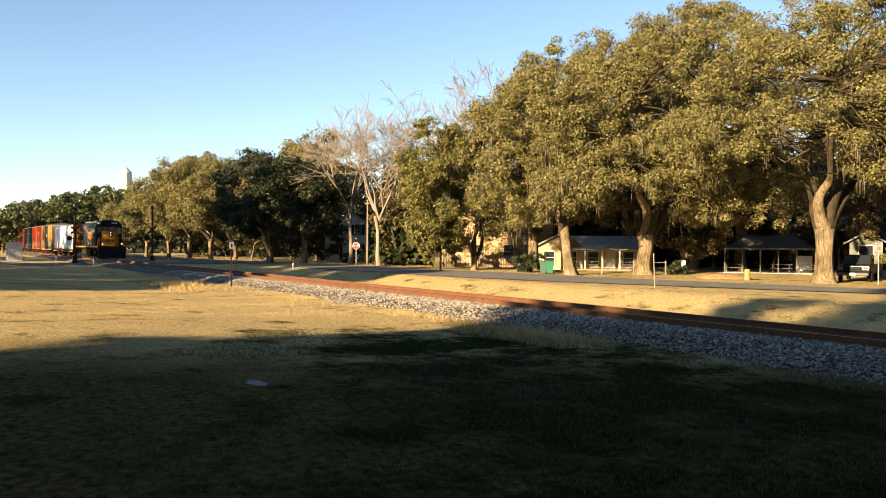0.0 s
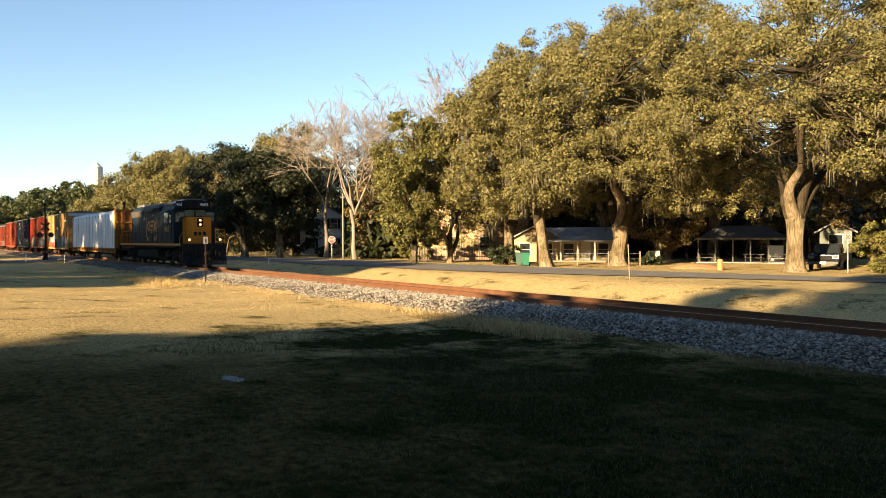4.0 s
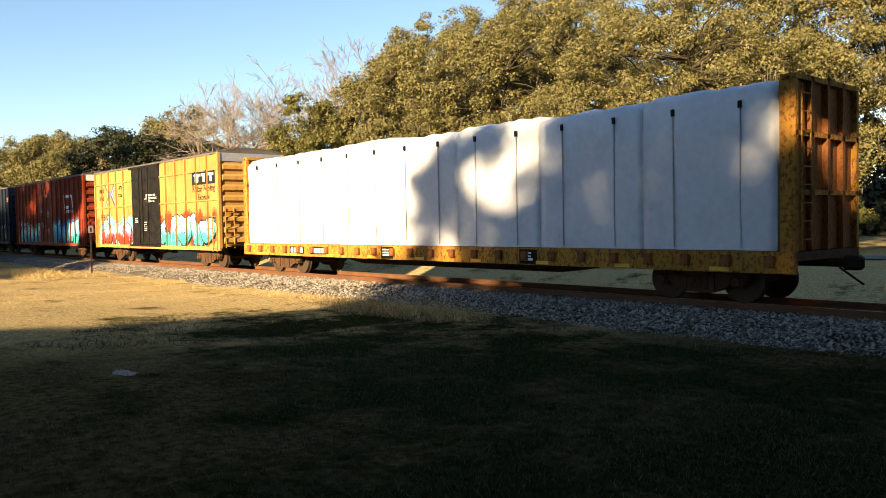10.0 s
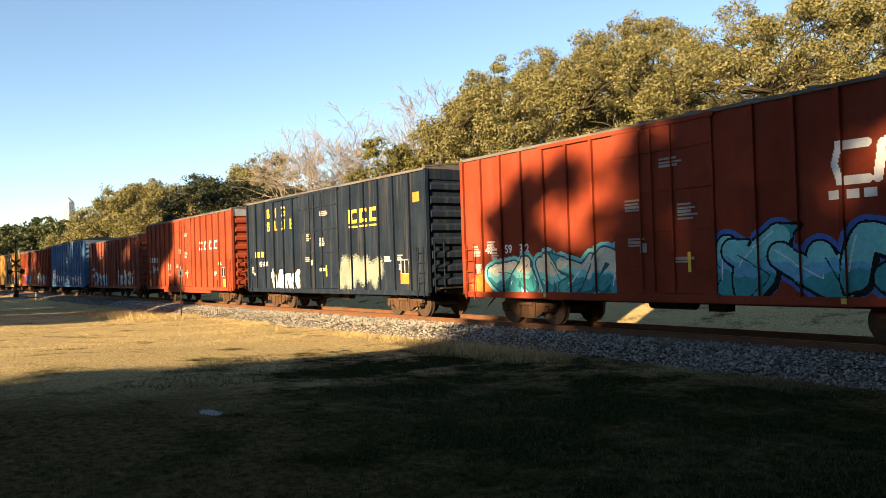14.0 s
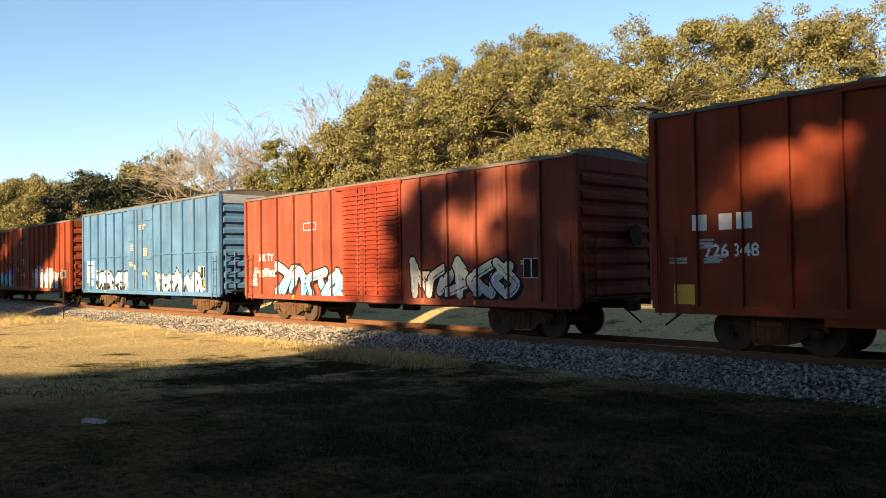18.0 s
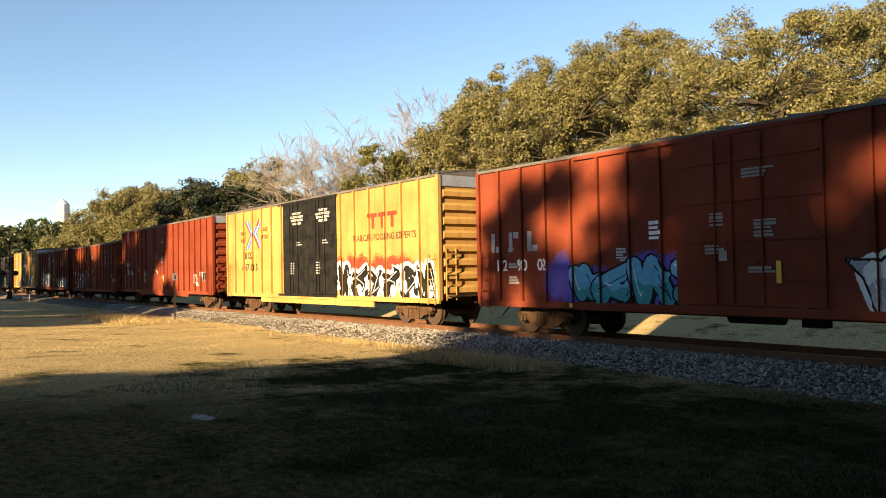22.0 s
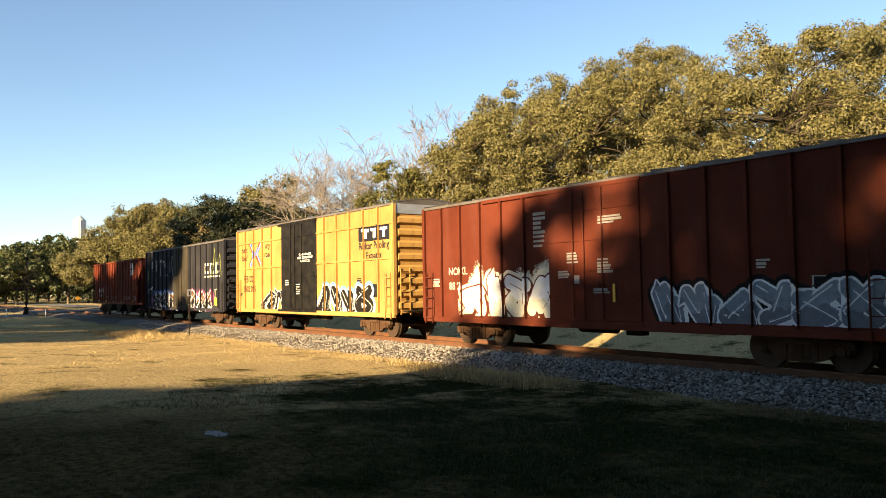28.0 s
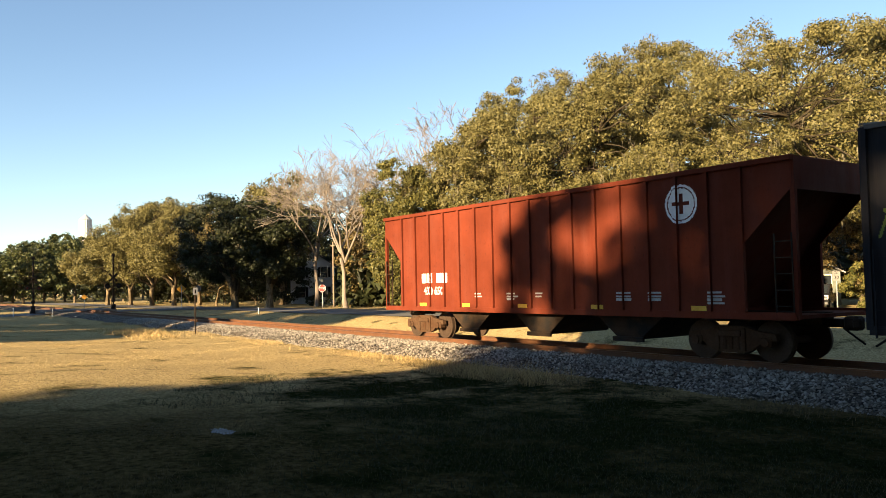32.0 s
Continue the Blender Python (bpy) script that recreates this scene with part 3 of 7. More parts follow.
row_tree(36.8, 80, 18, 15.6, 9, 5, 0.5, label=OAK, clumps=380, size=.105, per=120, moss=80, clump=1.15)
row_tree(29.5, 78, 24, 16.4, 9, 5, 0.5, label=OAK, clumps=320, size=.105, per=120, clump=1.15)
row_tree(24.0, 60, 19, 16.2, 8.5, 3, 0.55, label=OAK, clumps=480, size=.09, per=150, moss=120, clump=1.15)
row_tree(17.5, 62, 20, 15.8, 8.5, 3, 0.55, label=OAK, clumps=440, size=.09, per=150, moss=80, clump=1.15)
row_tree(10.0, 62, 21, 15.0, 8.5, 3, 0.5, label=OAK, clumps=240, per=90, clump=1.3)
# smaller trees and tangled growth under and behind the oaks
UNDER = "small tangled evergreen tree with brownish leaves"
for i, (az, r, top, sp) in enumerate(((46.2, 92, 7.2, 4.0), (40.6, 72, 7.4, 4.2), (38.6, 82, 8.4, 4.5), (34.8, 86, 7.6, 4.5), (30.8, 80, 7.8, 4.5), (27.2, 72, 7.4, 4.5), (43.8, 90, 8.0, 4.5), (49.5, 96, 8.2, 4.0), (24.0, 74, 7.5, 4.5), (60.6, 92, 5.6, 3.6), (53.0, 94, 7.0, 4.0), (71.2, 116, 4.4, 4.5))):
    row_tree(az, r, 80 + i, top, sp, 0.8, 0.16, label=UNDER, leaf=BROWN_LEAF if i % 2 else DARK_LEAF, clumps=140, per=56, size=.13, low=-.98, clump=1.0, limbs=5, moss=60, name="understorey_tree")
# dark thickets added to stand in for the black shade beneath the crowns
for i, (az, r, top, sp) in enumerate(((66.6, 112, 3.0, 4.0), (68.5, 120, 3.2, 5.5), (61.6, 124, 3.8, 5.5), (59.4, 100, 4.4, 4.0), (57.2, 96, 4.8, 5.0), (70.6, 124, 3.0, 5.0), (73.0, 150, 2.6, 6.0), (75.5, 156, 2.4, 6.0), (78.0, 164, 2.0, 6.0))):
    row_tree(az, r, 180 + i, top, sp, 0.6, 0.16, label="low thicket tree behind the oaks, dark to fill shaded gaps", leaf=DARK_LEAF, clumps=130, per=60, size=.17, low=-.98, clump=1.2, limbs=4, name="understorey_tree")
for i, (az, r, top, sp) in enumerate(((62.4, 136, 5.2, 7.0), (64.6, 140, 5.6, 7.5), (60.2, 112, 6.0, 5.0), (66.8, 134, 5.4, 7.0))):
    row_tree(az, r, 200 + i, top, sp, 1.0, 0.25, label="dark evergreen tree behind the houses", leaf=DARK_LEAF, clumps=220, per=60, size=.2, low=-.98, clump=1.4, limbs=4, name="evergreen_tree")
# bare trees
for az, r, top, s in ((62.2, 88, 10.6, 31), (58.7, 97, 10.9, 32), (60.6, 95, 10.4, 36), (64.3, 97, 9.6, 37), (53.9, 86, 13.2, 33)):
    bare_tree(az, r, top, s)
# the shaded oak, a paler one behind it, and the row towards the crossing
# these oaks carry their shade in the leaf colour
SHADED = "live oak standing in shade, its green darkened to match"
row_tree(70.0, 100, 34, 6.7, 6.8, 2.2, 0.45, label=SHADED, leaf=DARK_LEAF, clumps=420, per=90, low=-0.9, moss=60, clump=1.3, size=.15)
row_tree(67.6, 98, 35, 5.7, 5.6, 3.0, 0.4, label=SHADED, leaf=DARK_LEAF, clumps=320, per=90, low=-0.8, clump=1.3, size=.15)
row_tree(66.6, 114, 38, 7.8, 6.2, 4.0, 0.5, label="olive-brown live oak rising behind a darker one", clumps=380, per=90, low=-0.6, clump=1.2, size=.14)
for i, (az, r, top) in enumerate(((72.4, 124, 5.9), (74.0, 128, 6.2), (75.4, 134, 5.8), (76.8, 142, 4.6), (78.2, 150, 3.1))):
    row_tree(az, r, 40 + i, top, 7.8, 3.2, 0.32, label="rounded live oak in a row beside the road", clumps=440, per=90, size=0.135, low=-0.8, clump=1.35)
for i in range(24):
    az, r = 74.2 + i * 0.6, 205 + 60 * ((i * 7) % 5) / 5
    top = float(np.interp(az, [74, 79, 80.5, 82.2, 83.8, 86, 88], [4.8, 3.6, 3.6, 3.5, 2.7, 2.4, 2.0])) + (-0.3, 0.15, -0.1, 0.25)[i % 4]
    row_tree(az, r, 60 + i, top, 6.5, 1.5, 0.3, label="far dark green pine in a wood", leaf=PINE_LEAF, clumps=120, per=40, size=0.34, clump=1.6, limbs=4, name="pine_tree", low=-0.9)
# woods that close the view behind, and all round
def woods(az0, az1, r0, r1, n, top, leaf, label, size, seed, per=60, clump=2.2):
    rng = np.random.default_rng(seed)
    cc, rr = [], []
    for _ in range(n):
        az, r = rng.uniform(az0, az1), rng.uniform(r0, r1)
        x, y = polar(az, r)
        cc.append((x, y, -0.4 + top * rng.uniform(0, 1) ** 0.8))
        rr.append(clump * rng.uniform(.7, 1.4))
    o = cloud_object("far_woods", leaf_cloud(rng, cc, rr, per, size), leaf, None)
    tagged(o, label, "woods", kind="stuff")
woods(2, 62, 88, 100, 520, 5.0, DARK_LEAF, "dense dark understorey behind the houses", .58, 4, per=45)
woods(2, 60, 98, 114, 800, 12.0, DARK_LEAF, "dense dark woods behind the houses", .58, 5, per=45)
woods(58, 76, 150, 175, 330, 10.0, PINE_LEAF, "dense green woods behind the street", .4, 6)
woods(72, 92, 270, 330, 330, 9.0, PINE_LEAF, "far line of green woods", .6, 7, clump=3.5)
woods(92, 362, 110, 150, 900, 16.0, DARK_LEAF, "woods that close the horizon", 1.0, 8, per=30, clump=4.0)
# trees on the sun's side of the lawn: thick below, thin and lacy above, so that lawn and train lie in broken shade
SHADE = "tall evergreen oak on the sunny side of the lawn"
for i, (x, y, h, sp) in enumerate(((-2.0, -30, 12.6, 6.5), (-4.2, -22, 15.0, 6.2), (3.5, -25, 18.2, 6.6), (11.5, -22, 19.0, 7.0), (20, -25, 17.5, 7), (29, -23, 17, 7), (-37.0, -21, 10.2, 5.2), (7.5, -28, 11.2, 5.5),
                                   (-43.0, -21, 17.5, 5.2), (-50.5, -24, 19.5, 6.5), (-57.5, -22, 18, 6.0), (-65, -22, 18.5, 6.5), (-73, -24, 27.5, 6.5), (-81, -22, 27, 6.5), (-89.5, -24, 27, 6.5))):
    tree(x, y, 120 + i, min(h, 11.4) if i < 8 else h, sp, 1.2, 0.5, SHADE, leaf=DARK_LEAF, clumps=460, per=22, size=0.42, low=-.95, clump=1.25, limbs=6)
for i, (x, y, z, rx, rz, n) in enumerate(((-3.0, -22.5, 12.8, 6.3, 2.9, 330), (3.8, -24.5, 13.8, 6.6, 4.0, 560), (11.5, -21.5, 14.4, 6.8, 4.2, 620), (20, -25, 14.0, 7, 3.6, 420), (5.2, -29.5, 16.0, 6.2, 3.6, 125))):
    tree(x, y, 160 + i, z + rz, rx, 8.0, 0.28, "slender evergreen oak with a thin lacy crown", leaf=DARK_LEAF, crowns=[((0, 0, z), (rx, rx, rz))], clumps=n, per=34, size=0.22, low=-.95, clump=.85, limbs=7)
# unseen oaks added behind the camera; their overhead boughs block sky light
for i, (x, y, h, sp) in enumerate(((5.5, -9.5, 20, 7.5), (16, -8, 20.5, 8.0), (27, -6, 20.5, 8.5), (20, 4, 18, 7.0), (31, 3, 18, 7.0))):
    tree(x, y, 140 + i, h, sp, 10.0, 0.6, "unseen live oak added to block sky light", leaf=DARK_LEAF, clumps=300, per=36, size=0.46, low=-.7, clump=1.5, limbs=8)
tree(7.5, -2.5, 150, 17.0, 10, 9.0, 0.65, "unseen live oak added to block sky light", leaf=DARK_LEAF, crowns=[((-9.0, 3.5, 13.4), (9.5, 9.5, 3.2)), ((3, 5, 14.0), (8, 8, 3.4)), ((-3.5, -6.5, 17.0), (10, 6, 3.0))], clumps=900, per=40, size=0.42, low=-.95, clump=1.5, limbs=9)

# ---- the train ----
# metres behind the engine's front: lead and trail end of each body
SPAN = dict(engine=(0, 18.9), wrapped=(20.9, 43.4), pool_a=(45.5, 61.3), red_a=(63.4, 79.1), navy=(81.15, 96.8), orange=(98.95, 114.65),
            brick_red=(116.75, 132.45), blue=(134.6, 150.3), long_red=(152.35, 170.9), pool_long=(173.0, 191.7), long_brown=(193.85, 212.4),
            brown_a=(214.35, 230.05), brown_b=(231.7, 247.3), pool_b=(249.3, 265.0), dark=(267.0, 282.9), hopper=(284.4, 300.8))
TRAIN = {}


def run(t):
    """How far the engine's front has come at t seconds, along x."""
    return 7.74074674e-04 * t ** 3 - 1.28545523e-02 * t ** 2 + 11.2963419 * t - 98.4242935


def paint(name, base, rough=0.5, rust=(0.10, 0.05, 0.03), amount=0.58, var=0.2):
    """Old car paint: chalky faded patches, long run-down streaks, rust spots and slight dents."""
    m = bpy.data.materials.new(name)
    m.use_nodes = True
    n, l = m.node_tree.nodes, m.node_tree.links
    b = n["Principled BSDF"]
    b.inputs["Specular IOR Level"].default_value = 0.06
    co = n.new("ShaderNodeTexCoord")
    def noi(sx, sz, detail, rgh=0.6):
        mp, x = n.new("ShaderNodeMapping"), n.new("ShaderNodeTexNoise")
        mp.inputs["Scale"].default_value = (sx, sx, sz)
        x.inputs["Scale"].default_value, x.inputs["Detail"].default_value, x.inputs["Roughness"].default_value = 1.0, detail, rgh
        l.new(co.outputs["Object"], mp.inputs["Vector"])
        l.new(mp.outputs[0], x.inputs["Vector"])
        return x.outputs[0]
    def rng_(src, a, c, lo, hi):
        x = n.new("ShaderNodeMapRange")
        for k, q in (("From Min", a), ("From Max", c), ("To Min", lo), ("To Max", hi)):
            x.inputs[k].default_value = q
        l.new(src, x.inputs["Value"])
        return x.outputs[0]
    def mix(fac, a, c):
        x = n.new("ShaderNodeMix")
        x.data_type = "RGBA"
        l.new(fac, x.inputs["Factor"])
        for k, q in (("A", a), ("B", c)):
            if isinstance(q, tuple):
                x.inputs[k].default_value = (*q, 1)
            else:
                l.new(q, x.inputs[k])
        return x.outputs["Result"]
    chalk = tuple(q * .85 + .022 for q in base)
    deep = tuple(q * .62 for q in base)
    col = mix(rng_(noi(.45, .6, 5), .35, .68, 0, 1), deep, base)
    col = mix(rng_(noi(1.3, .25, 4), .5, .8, 0, .55), col, chalk)
    col = mix(rng_(noi(5, .18, 5, .7), .52, .76, 0, .75), col, rust)
    col = mix(rng_(noi(14, 9, 4, .7), amount, amount + .14, 0, .8), col, tuple(q * .6 for q in rust))
    l.new(col, b.inputs["Base Color"])
    l.new(rng_(noi(3, 1, 4), .3, .7, rough - .1, rough + .25), b.inputs["Roughness"])
    bp = n.new("ShaderNodeBump")
    bp.inputs["Strength"].default_value, bp.inputs["Distance"].default_value = .25, .02
    l.new(noi(1.6, 1.2, 3), bp.inputs["Height"])
    l.new(bp.outputs[0], b.inputs["Normal"])
    MATS[name] = m
    return m


def raw(rgb, rough=0.6):
    key = "spray_%d_%d_%d" % tuple(int(c * 99) for c in rgb)
    return mat(key, rgb, rough, 0, 0.22, 1.6, 9, spec=.2)


def curve_through(pts, n=5):
    """A rounded path through the given corners."""
    p = np.array(pts, float)
    if len(p) < 3:
        return [tuple(q) for q in p]
    out = []
    for i in range(len(p) - 1):
        a, b, c, d = p[max(i - 1, 0)], p[i], p[i + 1], p[min(i + 2, len(p) - 1)]
        for k in np.linspace(0, 1, n, endpoint=False):
            t1, t2 = (c - a) * .32, (d - b) * .32
            out.append(tuple(b * (2 * k ** 3 - 3 * k * k + 1) + c * (3 * k * k - 2 * k ** 3) + t1 * (k ** 3 - 2 * k * k + k) + t2 * (k ** 3 - k * k)))
    return out + [tuple(p[-1])]


class Canvas:
    """Paint on a car's near side, in small cells that follow the side posts."""
    def __init__(self, half, z0, z1, posts=(), depth=0.08, face=1.55, cell=0.022):
        self.half, self.z0, self.z1, self.cell, self.depth, self.face = half, z0, z1, cell, depth, face
        self.w, self.h = int(2 * half / cell), int((z1 - z0) / cell)
        self.m = np.full((self.h, self.w), -1, np.int16)
        self.mats = []
        self.X = -half + (np.arange(self.w) + .5) * cell
        self.Z = z0 + (np.arange(self.h) + .5) * cell
        self.lift = np.zeros(self.w)
        for p in posts:
            self.lift[np.abs(self.X - p) < 0.055] = depth

    def ink(self, material):
        if material not in self.mats:
            self.mats.append(material)
        return self.mats.index(material)

    def window(self, x0, x1, z0, z1):
        i0, i1 = max(0, int((x0 + self.half) / self.cell)), min(self.w, int((x1 + self.half) / self.cell) + 1)
        j0, j1 = max(0, int((z0 - self.z0) / self.cell)), min(self.h, int((z1 - self.z0) / self.cell) + 1)
        return i0, i1, j0, j1

    def rect(self, x0, x1, z0, z1, material):
        i0, i1, j0, j1 = self.window(x0, x1, z0, z1)
        self.m[j0:j1, i0:i1] = self.ink(material)

    def bars(self, x, z, n, w, material, h=0.05, gap=0.05, seed=1):
        r = random.Random(seed)
        for i in range(n):
            self.rect(x, x + w * r.uniform(.6, 1), z - i * (h + gap), z - i * (h + gap) + h, material)

    def mask(self, x0, x1, z0, z1):
        i0, i1, j0, j1 = self.window(x0, x1, z0, z1)
        return (slice(j0, j1), slice(i0, i1)), *np.meshgrid(self.X[i0:i1], self.Z[j0:j1])

    def stroke(self, pts, width, material, above=None):
        a = np.array(pts, float)
        s, gx, gz = self.mask(a[:, 0].min() - width, a[:, 0].max() + width, a[:, 1].min() - width, a[:, 1].max() + width)
        if gx.size == 0:
            return
        hit = np.zeros(gx.shape, bool)
        for p, q in zip(a, a[1:]):
            d = q - p
            k = np.clip(((gx - p[0]) * d[0] + (gz - p[1]) * d[1]) / max(1e-6, d @ d), 0, 1)
            hit |= np.hypot(gx - p[0] - k * d[0], gz - p[1] - k * d[1]) < width
        if above is not None:
            hit &= gz > above + .07 * np.sin(gx * 5.3) + .04 * np.sin(gx * 13.1)
        self.m[s][hit] = self.ink(material)

    def oval(self, x, z, rx, rz, material, inner=0):
        s, gx, gz = self.mask(x - rx, x + rx, z - rz, z + rz)
        d = np.hypot((gx - x) / rx, (gz - z) / rz)
        self.m[s][(d < 1) & (d > inner)] = self.ink(material)

    def cloud(self, x0, x1, z0, z1, material, seed):
        r = random.Random(seed)
        n = int((x1 - x0) / 0.28) + 1
        dust = np.random.default_rng(seed)
        for i in range(n):
            x = x0 + (x1 - x0) * i / max(1, n - 1)
            zc = r.uniform(z0 + (z1 - z0) * .25, z1 - (z1 - z0) * .25)
            rx, rz = r.uniform(.3, .55), (z1 - z0) * r.uniform(.35, .55)
            s, gx, gz = self.mask(x - rx, x + rx, zc - rz, zc + rz)
            d = np.hypot((gx - x) / rx, (gz - zc) / rz)
            self.m[s][d < 1 - .45 * dust.uniform(size=d.shape)] = self.ink(material)

    def text(self, body, x, z, size, material, wide=1.0, lean=0.0, align="CENTER"):
        cu = bpy.data.curves.new("t", "FONT")
        cu.body, cu.size, cu.align_x, cu.align_y, cu.resolution_u, cu.shear, cu.offset = body, size, align, "CENTER", 3, lean, size * .022
        ob = bpy.data.objects.new("t", cu)
        me = bpy.data.meshes.new_from_object(ob)
        bpy.data.objects.remove(ob)
        bpy.data.curves.remove(cu)
        me.calc_loop_triangles()
        co = np.array([v.co[:2] for v in me.vertices]) * (wide, 1) + (x, z)
        k = self.ink(material)
        for t in me.loop_triangles:
            a, b, c = co[list(t.vertices)]
            lo, hi = np.minimum(np.minimum(a, b), c), np.maximum(np.maximum(a, b), c)
            s, gx, gz = self.mask(lo[0], hi[0], lo[1], hi[1])
            if gx.size == 0:
                continue
            def side(p, q):
                return (q[0] - p[0]) * (gz - p[1]) - (q[1] - p[1]) * (gx - p[0])
            d1, d2, d3 = side(a, b), side(b, c), side(c, a)
            self.m[s][((d1 >= 0) & (d2 >= 0) & (d3 >= 0)) | ((d1 <= 0) & (d2 <= 0) & (d3 <= 0))] = k
        bpy.data.meshes.remove(me)

    def wedge(self, a, b, w, material, edge):
        """A pointed spur from a to b with an edge round it."""
        a, b = np.array(a), np.array(b)
        for extra, ink in ((.05, edge), (0, material)):
            for k in np.linspace(0, 1, 7):
                p = a + (b - a) * k
                self.oval(p[0], p[1], w * (1 - k) + extra + .01, w * (1 - k) + extra + .01, ink)

    def throwup(self, x0, x1, z0, z1, n, fills, edge, halo=None, seed=1, fat=0.5, wild=0.25):
        """A row of bulging spray-painted forms: halo, edge, then a fill in bands, with strokes inside."""
        r = random.Random(seed)
        forms = []
        w = (x1 - x0) / n
        for i in range(n):
            c = x0 + w * (i + .5)
            kind = r.randrange(5)
            l, rr, b, t = c - w * .33, c + w * .33, z0 + (z1 - z0) * r.uniform(.12, .2), z1 - (z1 - z0) * r.uniform(.12, .28)
            m = (b + t) / 2
            j = lambda q: q + r.uniform(-1, 1) * w * wild * .5
            roll = r.uniform(-.22, .22)
            up, mid = (lambda: t - r.uniform(0, .25) * (t - b)), (lambda: m + r.uniform(-.2, .2) * (t - b))
            lowp = lambda: b + r.uniform(0, .2) * (t - b)
            forms.append([[[(j(l), lowp()), (j(c), up()), (j(rr), mid()), (j(c), lowp())], [(j(rr), up()), (j(rr), lowp())]],
                          [[(j(l), up()), (j(c), lowp()), (j(c), up()), (j(rr), lowp()), (j(rr), mid())]],
                          [[(j(rr), up()), (j(l), mid()), (j(c), lowp()), (j(rr), mid()), (j(l), up())]],
                          [[(j(l), lowp()), (j(l), mid()), (j(rr), up())], [(j(c), mid()), (j(rr), lowp()), (j(rr), mid())]],
                          [[(j(l), up()), (j(rr), mid()), (j(l), lowp())], [(j(c), lowp()), (j(rr), up())]]][kind])
            forms[-1] = [curve_through([(c + (px - c) + roll * (pz - m), pz + r.uniform(-.06, .06)) for px, pz in s]) for s in forms[-1]]
        th = min(w * .155, (z1 - z0) * .12) * (0.7 + fat * .8)
        if halo:
            for fm in forms:
                for q in fm:
                    self.stroke(q, th + .15, halo)
        for i, fm in enumerate(forms):
            for q in fm:
                self.stroke([(x + .07, z - .06) for x, z in q], th + .05, edge)
            for q in fm:
                self.stroke(q, th + .05, edge)
            x, z = fm[0][0]
            self.wedge((x, z), (x + r.uniform(-.5, .5) * w, z + r.choice((-1, 1)) * r.uniform(.2, .4)), th * .9, fills[0], edge)
            x, z = fm[-1][-1]
            self.wedge((x, z), (x + r.uniform(.1, .5) * w, z + r.uniform(-.25, .3)), th * .9, fills[-1], edge)
            for k, material in enumerate(fills):
                for q in fm:
                    self.stroke(q, th, material, None if k == 0 else z0 + (z1 - z0) * (.25 + .45 * k / len(fills)) + r.uniform(-.1, .1))
            for q in fm:
                a = q[:max(3, len(q) // 3)]
                self.stroke([(x - th * .45, z + th * .45) for x, z in a], 0.013, WHITE)
                a = q[len(q) // 2:]
                self.stroke([(x + th * .4, z - th * .3) for x, z in a], 0.012, edge)
        for _ in range(n):
            x = r.uniform(x0, x1)
            self.stroke([(x, z0 + .15), (x, z0 - r.uniform(0, .1))], .012, edge)

    def build(self, name, parent, label, out):
        v, f, mi = [], [], []
        for j in range(self.h):
            row = self.m[j]
            if (row < 0).all():
                continue
            i = 0
            while i < self.w:
                if row[i] < 0:
                    i += 1
                    continue
                k = i
                while k < self.w and row[k] == row[i] and self.lift[k] == self.lift[i]:
                    k += 1
                y = -(self.face + self.lift[i] + out)
                xa, xb = -self.half + i * self.cell, -self.half + k * self.cell
                za, zb = self.z0 + j * self.cell, self.z0 + (j + 1) * self.cell
                o = len(v)
                v += [(xa, y, za), (xb, y, za), (xb, y, zb), (xa, y, zb)]
                f.append((o, o + 1, o + 2, o + 3))
                mi.append(int(row[i]))
                i = k
        me = bpy.data.meshes.new(name)
        me.from_pydata(v, [], f)
        for x in self.mats:
            me.materials.append(x)
        me.polygons.foreach_set("material_index", mi)
        ob = new(name, me)
        ob.parent = parent
        if label:
            ob["label"] = label
        if name != "graffiti":
            ob["kind"] = "stuff"
        return ob


# shared running gear
def shared(name, bm, material, smooth=False):
    me = bpy.data.meshes.new(name)
    bm.to_mesh(me)
    bm.free()
    me.materials.append(material)
    if smooth:
        me.polygons.foreach_set("use_smooth", [True] * len(me.polygons))
    return me


def hang(me, parent, m, name=None, label=""):
    o = new(name or me.name, me)
    o.parent = parent
    o.matrix_basis = m
    if label:
        o["label"] = label
    return o


def wheelset_mesh(r, name):
    bm = B()
    rod(bm, (0, -0.95, 0), (0, 0.95, 0), 0.085, seg=12)
    for s in (-1, 1):
        rod(bm, (0, s * 0.685, 0), (0, s * 0.71, 0), r + 0.028, seg=32)
        rod(bm, (0, s * 0.712, 0), (0, s * 0.82, 0), r, seg=32)
        rod(bm, (0, s * 0.822, 0), (0, s * 0.828, 0), r * .82, r * .82, seg=32)
        rod(bm, (0, s * 0.82, 0), (0, s * 0.90, 0), r * .34, r * .26, seg=16)
        for k in range(3):
            a = k * 2.094
            box(bm, math.cos(a) * r * .58 - .05, math.cos(a) * r * .58 + .05, s * .80, s * .834, math.sin(a) * r * .58 - .05, math.sin(a) * r * .58 + .05)
    return shared(name, bm, WHEEL)


WHEELS = wheelset_mesh(0.457, "wheelset")
ENGINE_WHEELS = wheelset_mesh(0.508, "engine_wheelset")


